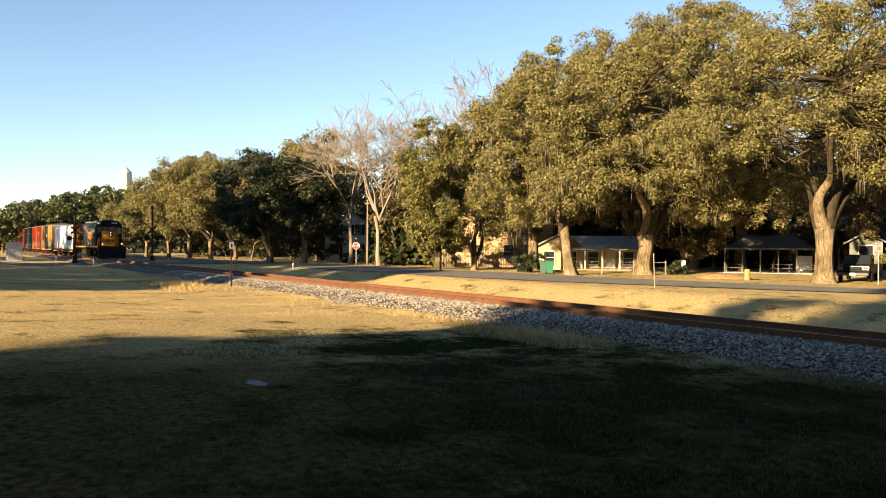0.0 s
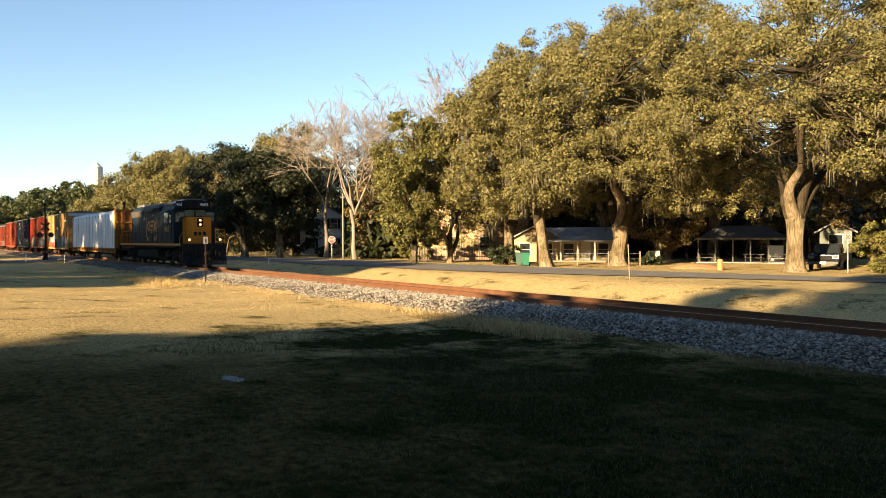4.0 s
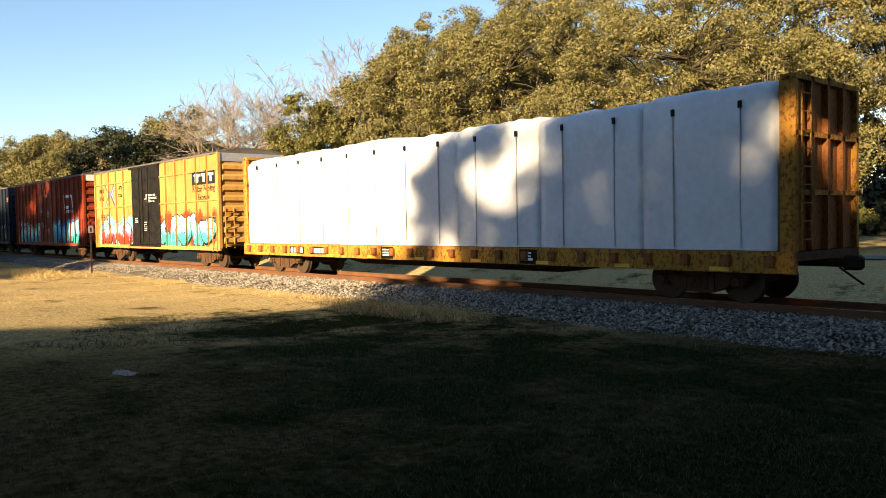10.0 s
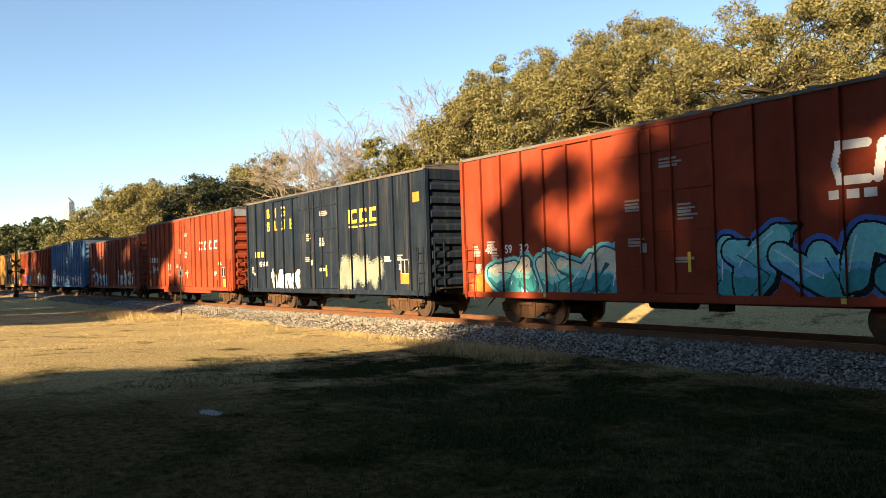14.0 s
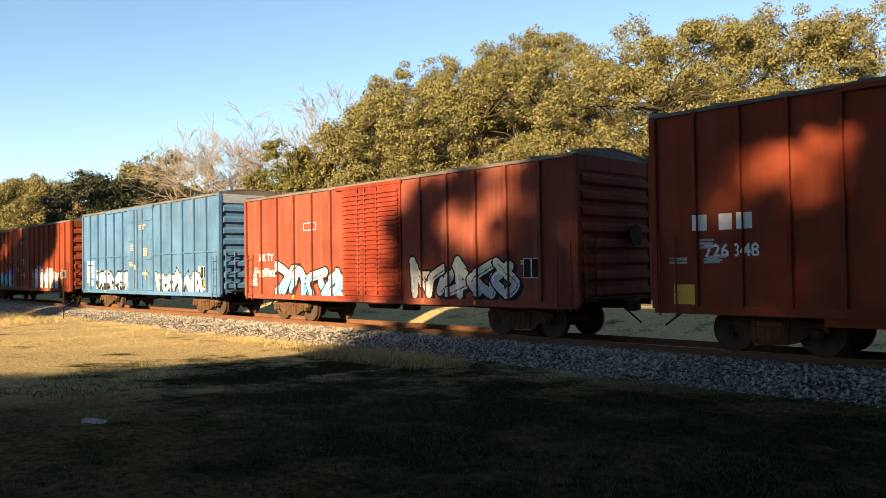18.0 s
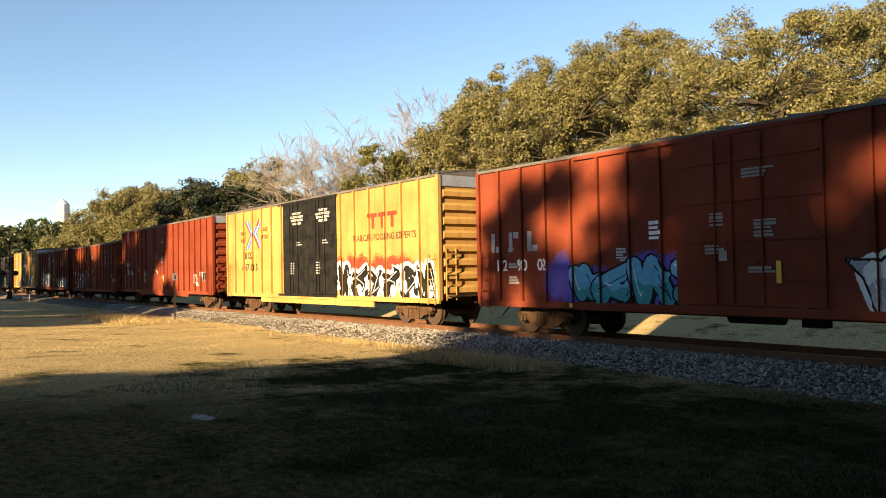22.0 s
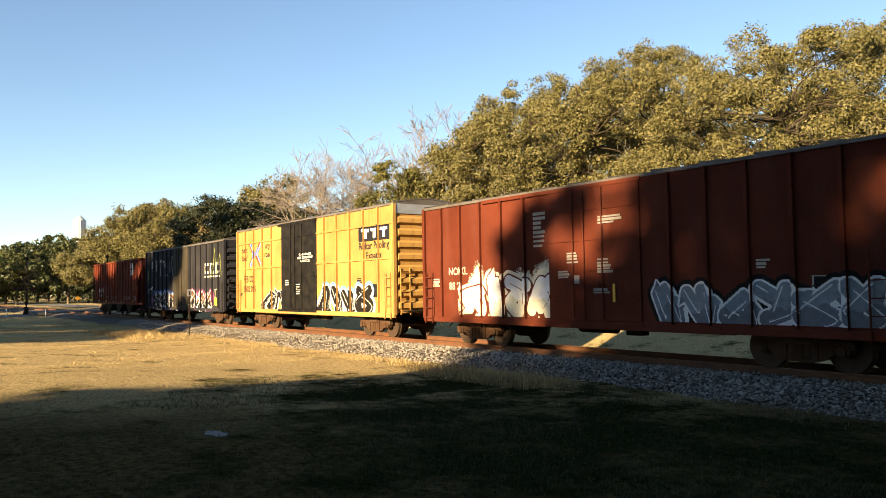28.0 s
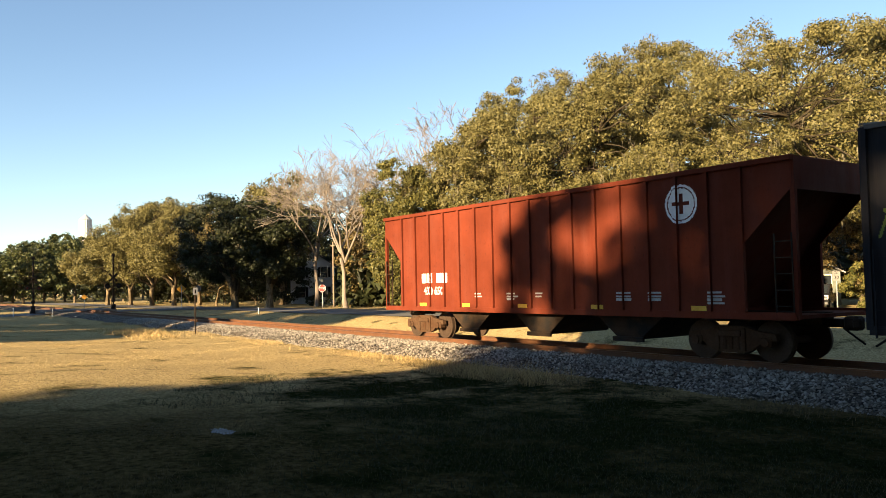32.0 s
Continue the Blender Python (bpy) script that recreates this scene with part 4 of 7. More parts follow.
def side_frame_mesh():
    bm = B()
    top = [(-1.15, .50), (-1.12, .64), (-.62, .70), (-.35, .80), (.35, .80), (.62, .70), (1.12, .64), (1.15, .50), (.80, .46), (.52, .26), (.30, .20), (-.30, .20), (-.52, .26), (-.80, .46)]
    prism(bm, top, "y", -.07, .07)
    for s in (-1, 1):
        box(bm, s * .9 - .14, s * .9 + .14, -.13, .11, .36, .56, .03)
        rod(bm, (s * .9, -.17, .457), (s * .9, -.10, .457), .10, seg=12)
        box(bm, s * .34 - .05, s * .34 + .05, -.11, .09, .25, .76, .01)
    for k in (-.17, 0, .17):
        rod(bm, (k, -.03, .27), (k, -.03, .56), .075, seg=10)
    box(bm, -.28, .28, -.14, .12, .56, .70, .02)
    return shared("side_frame", bm, RUSTY)


SIDE_FRAME = side_frame_mesh()


def bolster_mesh():
    bm = B()
    box(bm, -.2, .2, -.95, .95, .52, .74, .03)
    rod(bm, (0, 0, .74), (0, 0, .92), .22, seg=16)
    box(bm, -.9, .9, -.5, -.44, .34, .42)
    box(bm, -.9, .9, .44, .5, .34, .42)
    return shared("bolster", bm, STEEL)


BOLSTER = bolster_mesh()
SPINNERS = []


def truck(parent, x):
    t = hang(BOLSTER, parent, pose(x, 0, 0), "truck")
    hang(SIDE_FRAME, t, pose(0, -1.0, 0), "side_frame", "rusty cast side frame")
    hang(SIDE_FRAME, t, pose(0, 1.0, 0, 0, 0, 180), "side_frame", "rusty cast side frame")
    for s in (-1, 1):
        w = hang(WHEELS, t, pose(s * .9, 0, .457), "wheelset")
        SPINNERS.append((w, s * .9, .457, 0.457))
    return t


def coupler_mesh():
    bm = B()
    box(bm, -1.1, .05, -.09, .09, .78, .96, .02)
    box(bm, 0, .34, -.15, .16, .72, 1.02, .05)
    box(bm, .22, .42, -.2, -.05, .76, .98, .04)
    rod(bm, (-.2, .25, .75), (.3, .18, .42), .025, seg=6)
    return shared("coupler", bm, STEEL)


COUPLER = coupler_mesh()


def ladder_mesh(h, n, w=0.4):
    bm = B()
    for s in (-1, 1):
        box(bm, s * w / 2 - .015, s * w / 2 + .015, -.03, 0, 0, h)
    for i in range(n):
        z = h * (i + .5) / n
        box(bm, -w / 2, w / 2, -.045, -.02, z - .012, z + .012)
    return bm


ROOF_STEEL = mat("weathered_roof_steel", (0.13, 0.12, 0.11), 0.7, 0.2, 0.3, 1.5, 12, 0.1, second=(0.09, 0.07, 0.055))


def boxcar(key, label, colour, half_w=1.55, top=5.05, sill=0.80, posts=14, door=None, doors=None, end_band=None, roof=None, ribs=8, midrail=(), post_w=0.09, lower_sill=0.0, truck_in=2.3):
    l, tr = SPAN[key]
    half = (tr - l) / 2
    e = thing("boxcar", label, "boxcar", "freight cars of the train")
    e["half"] = half
    TRAIN[key] = (e, (l + tr) / 2)
    # body: side sheets, roof, ends
    bm = B()
    box(bm, -half, half, -half_w, half_w, sill + .16, top - .05)
    body = part("body", bm, colour, e)
    bm = B()
    prism(bm, [(-half_w - .05, top - .10), (-half_w - .05, top - .02), (-half_w * .5, top + .10), (0, top + .16), (half_w * .5, top + .10), (half_w + .05, top - .02), (half_w + .05, top - .10)], "x", -half - .02, half + .02)
    n = 11
    for i in range(n + 1):
        x = -half + 2 * half * i / n
        for s in (-1, 1):
            a = [(s * (half_w + .04), top - .01), (s * half_w * .5, top + .11), (0, top + .17), (0, top + .21), (s * half_w * .5, top + .15), (s * (half_w + .04), top + .03)]
            prism(bm, a, "x", x - .04, x + .04)
    part("roof", bm, roof or ROOF_STEEL, e, "ribbed steel roof")
    # side sill and underframe
    for s in (-1, 1):
        bm = B()
        box(bm, -half, half, s * (half_w + .015) - .045, s * (half_w + .015) + .045, sill, sill + .17)
        box(bm, -half * .55, half * .55, s * (half_w - .02) - .03, s * (half_w - .02) + .03, sill - lower_sill - .02, sill)
        part("side_sill", bm, colour, e)
    bm = B()
    box(bm, -half - .15, half + .15, -.22, .22, .78, 1.0)
    for x in np.linspace(-half * .6, half * .6, 6):
        box(bm, x - .05, x + .05, -half_w + .05, half_w - .05, .8, .97)
    rod(bm, (-1.2, -.7, .72), (.1, -.7, .72), .16, seg=12)
    box(bm, .6, 1.1, -.9, -.6, .55, .85)
    rod(bm, (-half * .7, -.35, .7), (half * .7, -.35, .7), .03, seg=6)
    part("underframe", bm, STEEL, e)
    # side posts
    d0, d1 = (door or (0, 0))
    bm = B()
    box(bm, -post_w / 2, post_w / 2, -.08, 0, sill + .17, top - .10)
    pm = shared("side_post", bm, colour)
    xs = [-half + .045] + [x for x in np.linspace(-half, half, posts + 2)[1:-1] if not (d0 - .12 < x < d1 + .12)] + [half - .045]
    for x in xs:
        hang(pm, e, pose(x, -half_w, 0))
        hang(pm, e, pose(-x, half_w, 0, 0, 0, 180))
    for mz in midrail:
        for a, b in ((-half, d0), (d1, half)):
            bm = B()
            box(bm, a, b, -half_w - .05, -half_w, mz - .035, mz + .035)
            part("belt_rail", bm, colour, e)
    # doors
    if door:
        dm = doors or colour
        cnt = 2 if d1 - d0 > 4.2 else 1
        w = (d1 - d0) / cnt
        for i in range(cnt):
            a, b = d0 + w * i + .02, d0 + w * (i + 1) - .02
            bm = B()
            box(bm, a, b, -half_w - .055, -half_w + .02, sill + .2, top - .16, .008)
            dr = part("door", bm, dm, e)
            for z in np.linspace(sill + .75, top - .75, 4):
                bm = B()
                box(bm, a + .06, b - .06, -half_w - .085, -half_w - .05, z - .025, z + .025)
                part("door_bar", bm, dm, dr)
            for x in (a + w * .3, a + w * .42, a + w * .62):
                bm = B()
                rod(bm, (x, -half_w - .1, sill + .25), (x, -half_w - .1, top - .2), .022, seg=6)
                part("lock_rod", bm, dm, dr)
            bm = B()
            box(bm, a + w * .5, a + w * .5 + .3, -half_w - .11, -half_w - .085, sill + 1.1, sill + 1.18)
            part("door_handle", bm, dm, dr)
        if doors is None:
            ink = raw((.30, .27, .24))
            d = Canvas((d1 - d0) / 2, sill + .3, top - .3, (), 0, half_w + .088)
            r = random.Random(key)
            for bx, bz, bn, bw in ((.15, top - 1.0, 3, .8), (-.9, top - 1.9, 4, .45), (.35, top - 2.1, 5, .55), (-1.1, sill + 1.5, 3, .5), (.2, sill + 1.0, 2, .7)):
                d.bars(bx + r.uniform(-.2, .2), bz, bn, bw, ink, .03, .05, r.random())
            d.rect(-.6, -.42, sill + 1.2, sill + 1.38, ink)
            d.rect(.75, .83, sill + .7, sill + 1.15, YELLOW)
            o = d.build("door_stencil", e, "small pale stencils on the door", .004)
            o.location.x = (d0 + d1) / 2
        for z, n in ((sill + .14, "lower_track"), (top - .13, "upper_track")):
            bm = B()
            box(bm, d0 - (d1 - d0) * (.9 if doors is None else .1), d1 + .05, -half_w - .075, -half_w - .046, z - .05, z + .05)
            part(n, bm, dm if doors else colour, e)
    # ends: horizontal corrugations
    bm = B()
    step = (top - .45 - (sill + .2)) / ribs
    prism(bm, [(0, -.5 * step * .72), (.09, -.5 * step * .35), (.09, .5 * step * .35), (0, .5 * step * .72)], "y", -half_w + .14, half_w - .14)
    rm = shared("end_rib", bm, colour)
    for i in range(ribs):
        z = sill + .2 + step * (i + .5)
        hang(rm, e, pose(half, 0, z))
        hang(rm, e, pose(-half, 0, z, 0, 0, 180))
    for s in (-1, 1):
        bm = B()
        box(bm, s * half - .03, s * half + .035, -half_w, half_w, top - .42, top - .06)
        part("end_panel", bm, end_band or colour, e)
        for q in (-1, 1):
            bm = B()
            box(bm, s * half - .05, s * half + .06, q * half_w - .07, q * half_w + .055, sill + .1, top - .06)
            part("corner_post", bm, colour, e)
    for m in (pose(half - .35, -half_w - .08, sill - .05), pose(-half + .35, -half_w - .08, sill - .05), pose(half + .09, -half_w + .4, sill + .1, 0, 0, 90), pose(-half - .09, half_w - .4, sill + .1, 0, 0, -90)):
        hang(ladder_of(colour), e, m, "ladder")
    bm = B()
    rod(bm, (half + .2, .6, 2.6), (half + .24, .6, 2.6), .28, seg=20)
    rod(bm, (half, .6, 2.6), (half + .2, .6, 2.6), .04, seg=8)
    part("brake_wheel", bm, STEEL, e)
    bm = B()
    box(bm, half, half + .32, -1.2, 1.2, 1.02, 1.06)
    part("crossover_step", bm, STEEL, e)
    for s in (-1, 1):
        hang(COUPLER, e, pose(s * (half + .3), 0, 0, 0, 0, 0 if s > 0 else 180))
        truck(e, s * (half - truck_in))
    return e, [x for x in xs]


LADDERS = {}


def ladder_of(colour):
    if colour.name not in LADDERS:
        LADDERS[colour.name] = shared("ladder", ladder_mesh(1.7, 5), colour)
    return LADDERS[colour.name]


LADDER = ladder_of(STEEL)


def stencils(c, sill, half, ink, seed, n=7):
    """Unreadable small stencils and reflective plates low on the side."""
    r = random.Random(seed)
    for _ in range(n):
        x = r.choice((-half + .45, -half + 1.2, -half * .4, half - 2.9, half - 1.9)) + r.uniform(-.15, .15)
        c.bars(x, sill + r.uniform(.45, 1.7), r.randint(2, 4), r.uniform(.25, .5), ink, .03, .045, r.random())
    for x in np.linspace(-half + .4, half - .9, 6):
        c.rect(x, x + .42, sill + .05, sill + .14, YELLOW)
    x = half - 1.7
    c.rect(x, x + .5, sill + .75, sill + 1.25, ink)
    c.rect(x + .03, x + .47, sill + .78, sill + 1.22, BLACK)
    c.rect(x + .24, x + .27, sill + .78, sill + 1.22, ink)


POOL_Y = paint("pool_yellow", (0.455, 0.265, 0.082), 0.5, (0.22, 0.11, 0.04), 0.62)
POOL_DK = raw((0.015, 0.015, 0.02))
BLUE_INK, ORANGE_INK, RED_INK = raw((0.06, 0.14, 0.45)), raw((0.62, 0.17, 0.03)), raw((0.5, 0.04, 0.02))
AQUA, SKY, TEAL, PINK, SILVER, MAROON = raw((0.22, 0.62, 0.62)), raw((0.15, 0.42, 0.6)), raw((0.05, 0.3, 0.33)), raw((0.6, 0.1, 0.2)), raw((0.45, 0.46, 0.48)), raw((0.3, 0.025, 0.03))
CREAM, LIME, BROWN_INK = raw((0.7, 0.66, 0.5)), raw((0.22, 0.25, 0.05)), raw((0.09, 0.035, 0.015))


MARK_RED = raw((0.5, 0.05, 0.03))


FADED = raw((0.42, 0.41, 0.39))


def cross_mark(c, x, z, k=0.55):
    """Two chevrons, point to point, each of a blue, a pale and a red band."""
    q = k / .55
    for sgn, outer, inner in ((-1, BLUE_INK, MARK_RED), (1, MARK_RED, BLUE_INK)):
        for off, w, ink in ((.20, .075, inner), (.10, .05, CREAM), (.0, .075, outer)):
            tip = x + sgn * (.03 + off * q)
            c.stroke([(tip + sgn * k, z + k), (tip, z), (tip + sgn * k, z - k)], w * q, ink)
    c.stroke([(x - k * .5, z - k * .5), (x - .03, z), (x + .03, z), (x + k * .5, z + k * .5)], .07 * q, BLUE_INK)


def pool_car(key, label, numbers, mark, seed):
    e, posts = boxcar(key, label, POOL_Y, door=(-2.15, 1.5), doors=BLACK, end_band=GALV, midrail=(3.0, 4.3), posts=13)
    c = Canvas(7.9, .8, 4.95, posts)
    cross_mark(c, -5.45, 3.7)
    c.text("next\nload", -6.9, 3.75, .42, POOL_DK, lean=.2)
    c.text("any\nroad", -3.9, 3.85, .42, POOL_DK, lean=.2)
    c.text("FB OX", -6.2, 2.45, .46, POOL_DK)
    c.text(numbers, -6.1, 1.95, .42, POOL_DK)
    c.rect(5.2, 7.5, 3.72, 4.28, POOL_DK)
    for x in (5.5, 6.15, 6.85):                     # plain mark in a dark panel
        c.rect(x, x + .5, 4.08, 4.18, WHITE)
        c.rect(x + .18, x + .34, 3.82, 4.08, WHITE)
    if mark:
        c.text("Railcar Pooling\nExperts", 6.35, 3.33, .38, POOL_DK)
    stencils(c, .8, 7.9, POOL_DK, seed, 3)
    c.build("lettering", e, "dark lettering on yellow paint", .003)
    d = Canvas(1.8, 1.0, 4.8, (), 0, 1.634)
    words("CLOSE AND LOCK\nBOTH DOORS BEFORE\nMOVING CAR", .15, WHITE, e, .5, -1.641, 3.3, "door_notice")
    d.bars(-.1, 2.1, 5, .5, FADED, .03, .07, 4)
    d.bars(-1.3, 2.3, 3, .4, FADED, .03, .06, 5)
    o = d.build("door_stencil", e, "small white stencils on the black door", .004)
    o.location.x = -.32
    return e, posts


def spray(e, posts, half, face=1.55, depth=.08):
    return Canvas(half, .975, 2.9, posts, depth, face)


def train_cars():
    # yellow pool car
    e, p = pool_car("pool_a", "yellow ribbed boxcar with black door and red and aqua graffiti", "50 49 71", True, 1)
    g = spray(e, p, 7.9)
    g.cloud(-7.0, -1.2, .8, 2.45, SKY, 1)
    g.throwup(-6.9, -1.3, .85, 2.3, 5, [RED_INK, PINK, SILVER], BLACK, SKY, 41, .6, .3)
    g.cloud(1.0, 7.4, .95, 2.4, RED_INK, 2)
    g.throwup(1.2, 7.3, .85, 2.45, 5, [TEAL, SKY, AQUA], BLACK, None, 12, .8, .4)
    g.build("graffiti", e, "red, silver and aqua spray paint", .006)
    # bright red car with a white mark
    RED_A = paint("bright_red", (0.25, 0.044, 0.020), .5, (0.16, 0.035, 0.02), .62)
    e, p = boxcar("red_a", "red ribbed boxcar with white lettering and aqua graffiti", RED_A, top=5.14, door=(-1.6, 1.35), end_band=WHITE, posts=16)
    c = Canvas(7.85, .8, 5.0, p)
    for x in (4.05, 5.0):                           # round-cornered white mark
        c.stroke([(x + .62, 3.9), (x + .1, 3.9), (x, 3.55), (x + .1, 3.22), (x + .62, 3.22)] if x < 4.5 else [(x - .15, 3.22), (x - .05, 3.85), (x + .2, 3.92), (x + .45, 3.85), (x + .55, 3.22)], .09, WHITE)
    for x in (3.9, 4.25, 4.6, 5.05, 5.4):
        c.rect(x, x + .22, 2.87, 3.03, WHITE)
    for q, x in (("40", -6.64), ("59", -5.74), ("32", -5.01)):
        c.text(q, x, 2.22, .34, WHITE)
    stencils(c, .8, 7.85, FADED, 5, 12)
    c.rect(6.9, 7.5, 1.2, 2.5, RED_A)
    c.build("lettering", e, "white lettering", .003)
    g = spray(e, p, 7.85)
    g.cloud(-7.2, -.6, .85, 1.7, ORANGE_INK, 3)
    g.cloud(-1.5, .9, .85, 1.9, ORANGE_INK, 33)
    g.throwup(-6.6, -1.4, .85, 2.15, 5, [TEAL, AQUA, CREAM], raw((.02, .12, .14)), AQUA, 13, .6, .5)
    g.throwup(.3, 6.8, .8, 2.5, 5, [TEAL, SKY, AQUA], BLACK, BLUE_INK, 14, .75, .4)
    g.build("graffiti", e, "pale aqua spray paint", .006)
    # dark blue car
    NAVY = paint("dark_blue", (0.013, 0.021, 0.036), .45, (0.07, 0.06, 0.05), .6)
    e, p = boxcar("navy", "dark navy blue boxcar with yellow lettering", NAVY, top=5.17, door=(-1.95, 1.6), posts=14)
    c = Canvas(7.82, .8, 5.05, p)
    for i, q in enumerate("BIG"):
        c.text(q, -5.35 + i * .85, 4.45, .62, YELLOW)
    for i, q in enumerate("BLUE"):
        c.text(q, -5.35 + i * .83, 3.85, .62, YELLOW)
    for x in (2.55, 3.3, 4.05):                     # plain block mark
        c.rect(x, x + .5, 3.95, 4.07, YELLOW)
        c.rect(x, x + .16, 3.65, 3.95, YELLOW)
        c.rect(x, x + .5, 3.55, 3.67, YELLOW)
        c.rect(x - .05, x + .55, 3.38, 3.44, YELLOW)
    c.text("15 12 01", -6.0, 2.1, .3, WHITE)
    for x in (-6.9, -6.3):
        c.rect(x, x + .4, 2.45, 2.7, YELLOW)
    c.bars(-.4, 4.2, 3, .9, YELLOW, .06, .06, 2)
    c.rect(7.0, 7.4, 4.05, 4.35, ORANGE_INK)
    c.rect(6.1, 6.7, 1.2, 1.65, ORANGE_INK)
    stencils(c, .8, 7.82, FADED, 6, 6)
    c.build("lettering", e, "yellow lettering", .003)
    g = spray(e, p, 7.82)
    g.throwup(-5.2, -2.1, .8, 2.0, 4, [SILVER, CREAM], BLACK, None, 15, .6)
    g.cloud(1.5, 4.6, .95, 2.15, raw((.20, .22, .18)), 4)
    g.build("graffiti", e, "white and grey spray paint", .006)
    # orange-red car
    ORANGE = paint("orange_red", (0.26, 0.052, 0.024), .5, (0.14, 0.035, 0.02), .68)
    e, p = boxcar("orange", "orange-red ribbed boxcar with a white panel at the end", ORANGE, top=5.12, door=(-1.5, 1.3), end_band=GALV, posts=15, lower_sill=.14)
    c = Canvas(7.85, .8, 5.0, p)
    for x in (2.7, 3.5, 4.3, 5.1):                  # slanted plain mark
        c.stroke([(x, 3.25), (x + .12, 3.5), (x + .45, 3.5)], .05, WHITE)
        c.rect(x - .05, x + .4, 3.1, 3.16, WHITE)
    for x in (-6.9, -6.35, -5.95):
        c.rect(x, x + .28, 2.55, 2.85, WHITE)
    c.text("726 348", -6.1, 2.1, .36, WHITE)
    c.bars(-.7, 4.3, 3, 1.5, WHITE, .07, .06, 5)
    stencils(c, .8, 7.85, FADED, 7, 10)
    c.rect(-7.4, -6.9, 1.0, 1.4, YELLOW)
    c.rect(6.4, 6.9, 1.0, 1.4, YELLOW)
    c.build("lettering", e, "white lettering", .003)
    # brick red car with a sliding door
    BRICK = paint("brick_red", (0.20, 0.055, 0.036), .65, (0.26, 0.10, 0.07), .6)
    BRICK_DOOR = paint("door_red", (0.19, 0.032, 0.018), .6, (0.25, 0.07, 0.05), .6)
    e, p = boxcar("brick_red", "faded brick red boxcar with corrugated sliding door", BRICK, top=4.58, door=(-1.6, 1.4), doors=BRICK_DOOR, posts=13)
    bm = B()
    for z in np.linspace(1.2, 4.2, 22):
        box(bm, -1.5, 1.3, -1.655, -1.60, z - .035, z + .035)
    part("door_corrugations", bm, BRICK_DOOR, e)
    c = Canvas(7.85, .8, 4.5, p)
    c.text("BK TY", -6.4, 2.3, .36, WHITE)
    c.text("151 800", -6.3, 1.72, .36, WHITE)
    c.rect(-3.9, -3.15, 3.2, 3.45, WHITE)
    c.rect(-3.87, -3.18, 3.23, 3.42, BRICK)
    stencils(c, .8, 7.85, FADED, 8, 8)
    c.build("lettering", e, "white lettering", .003)
    g = spray(e, p, 7.85)
    g.throwup(-5.6, -1.7, .75, 2.3, 4, [SKY, SILVER], BLACK, None, 17, .4, .6)
    g.throwup(1.6, 6.0, .8, 2.4, 5, [SILVER, CREAM], BLACK, None, 18, .3, .6)
    g.build("graffiti", e, "silver and pale blue spray paint", .006)
    # light blue car
    BLUE = paint("faded_blue", (0.068, 0.152, 0.29), .55, (0.16, 0.17, 0.17), .6)
    e, p = boxcar("blue", "faded blue ribbed boxcar with white graffiti", BLUE, top=5.04, door=(-1.6, 1.4), end_band=GALV, midrail=(2.66,), posts=13)
    c = Canvas(7.85, .8, 4.9, p)
    c.rect(-7.3, -6.3, 2.05, 2.45, WHITE)
    c.rect(-7.2, -6.4, 2.2, 2.28, POOL_DK)
    c.rect(-7.3, -6.3, 1.6, 2.0, WHITE)
    c.text("4734", -6.8, 1.8, .38, POOL_DK)
    c.rect(-5.9, -5.35, 1.62, 1.95, WHITE)
    c.text("30", -5.62, 1.78, .36, POOL_DK)
    c.rect(6.0, 6.6, 1.0, 1.4, ORANGE_INK)
    stencils(c, .8, 7.85, FADED, 9, 8)
    c.build("lettering", e, "white plates with dark numbers", .003)
    g = spray(e, p, 7.85)
    g.throwup(-5.9, -1.6, .78, 1.95, 4, [BLACK, SILVER], WHITE, BLACK, 19, .5)
    g.throwup(1.5, 6.2, .78, 2.0, 6, [SILVER, CREAM], BLACK, None, 20, .4)
    g.build("graffiti", e, "white and black spray paint", .006)
    # long red car
    LRED = paint("dull_red", (0.21, 0.046, 0.022), .55, (0.16, 0.04, 0.025), .6)
    e, p = boxcar("long_red", "long dull red boxcar with white, aqua and violet graffiti", LRED, top=4.9, door=(-2.0, 1.55), posts=18, ribs=7)
    c = Canvas(9.25, .8, 4.8, p)
    for x in (-8.7, -7.9, -7.1):                    # plain spaced mark
        c.rect(x, x + .14, 2.4, 2.95, FADED)
        c.rect(x + .2, x + .4, 2.4 if x != -7.9 else 2.8, 2.55 if x != -7.9 else 2.95, FADED)
    for q, x in (("12", -8.2), ("90", -7.35), ("02", -6.5)):
        c.text(q, x, 1.98, .44, WHITE)
    c.bars(-2.8, 2.9, 4, .5, WHITE, .06, .06, 4)
    c.bars(-1.4, 3.4, 4, .7, WHITE, .06, .06, 6)
    stencils(c, .8, 9.25, FADED, 10, 8)
    c.build("lettering", e, "white and yellow lettering", .003)
    g = spray(e, p, 9.25)
    g.cloud(-6.0, 1.0, .8, 2.1, raw((.10, .08, .40)), 5)
    g.throwup(-5.6, 1.2, .85, 2.15, 6, [TEAL, SKY], BLACK, None, 21, .7, .4)
    g.throwup(2.2, 6.9, .72, 2.2, 4, [SILVER, WHITE], BLACK, WHITE, 22, .7, .1)
    g.build("graffiti", e, "white and aqua spray paint", .006)
    # long yellow pool car
    e, p = boxcar("pool_long", "tall yellow boxcar with black double doors and black-white graffiti", POOL_Y, top=5.1, door=(-2.55, 2.4), doors=BLACK, end_band=GALV, posts=16, post_w=.06, lower_sill=.2)
    c = Canvas(9.35, .8, 5.0, p)
    cross_mark(c, -6.0, 3.8, .65)
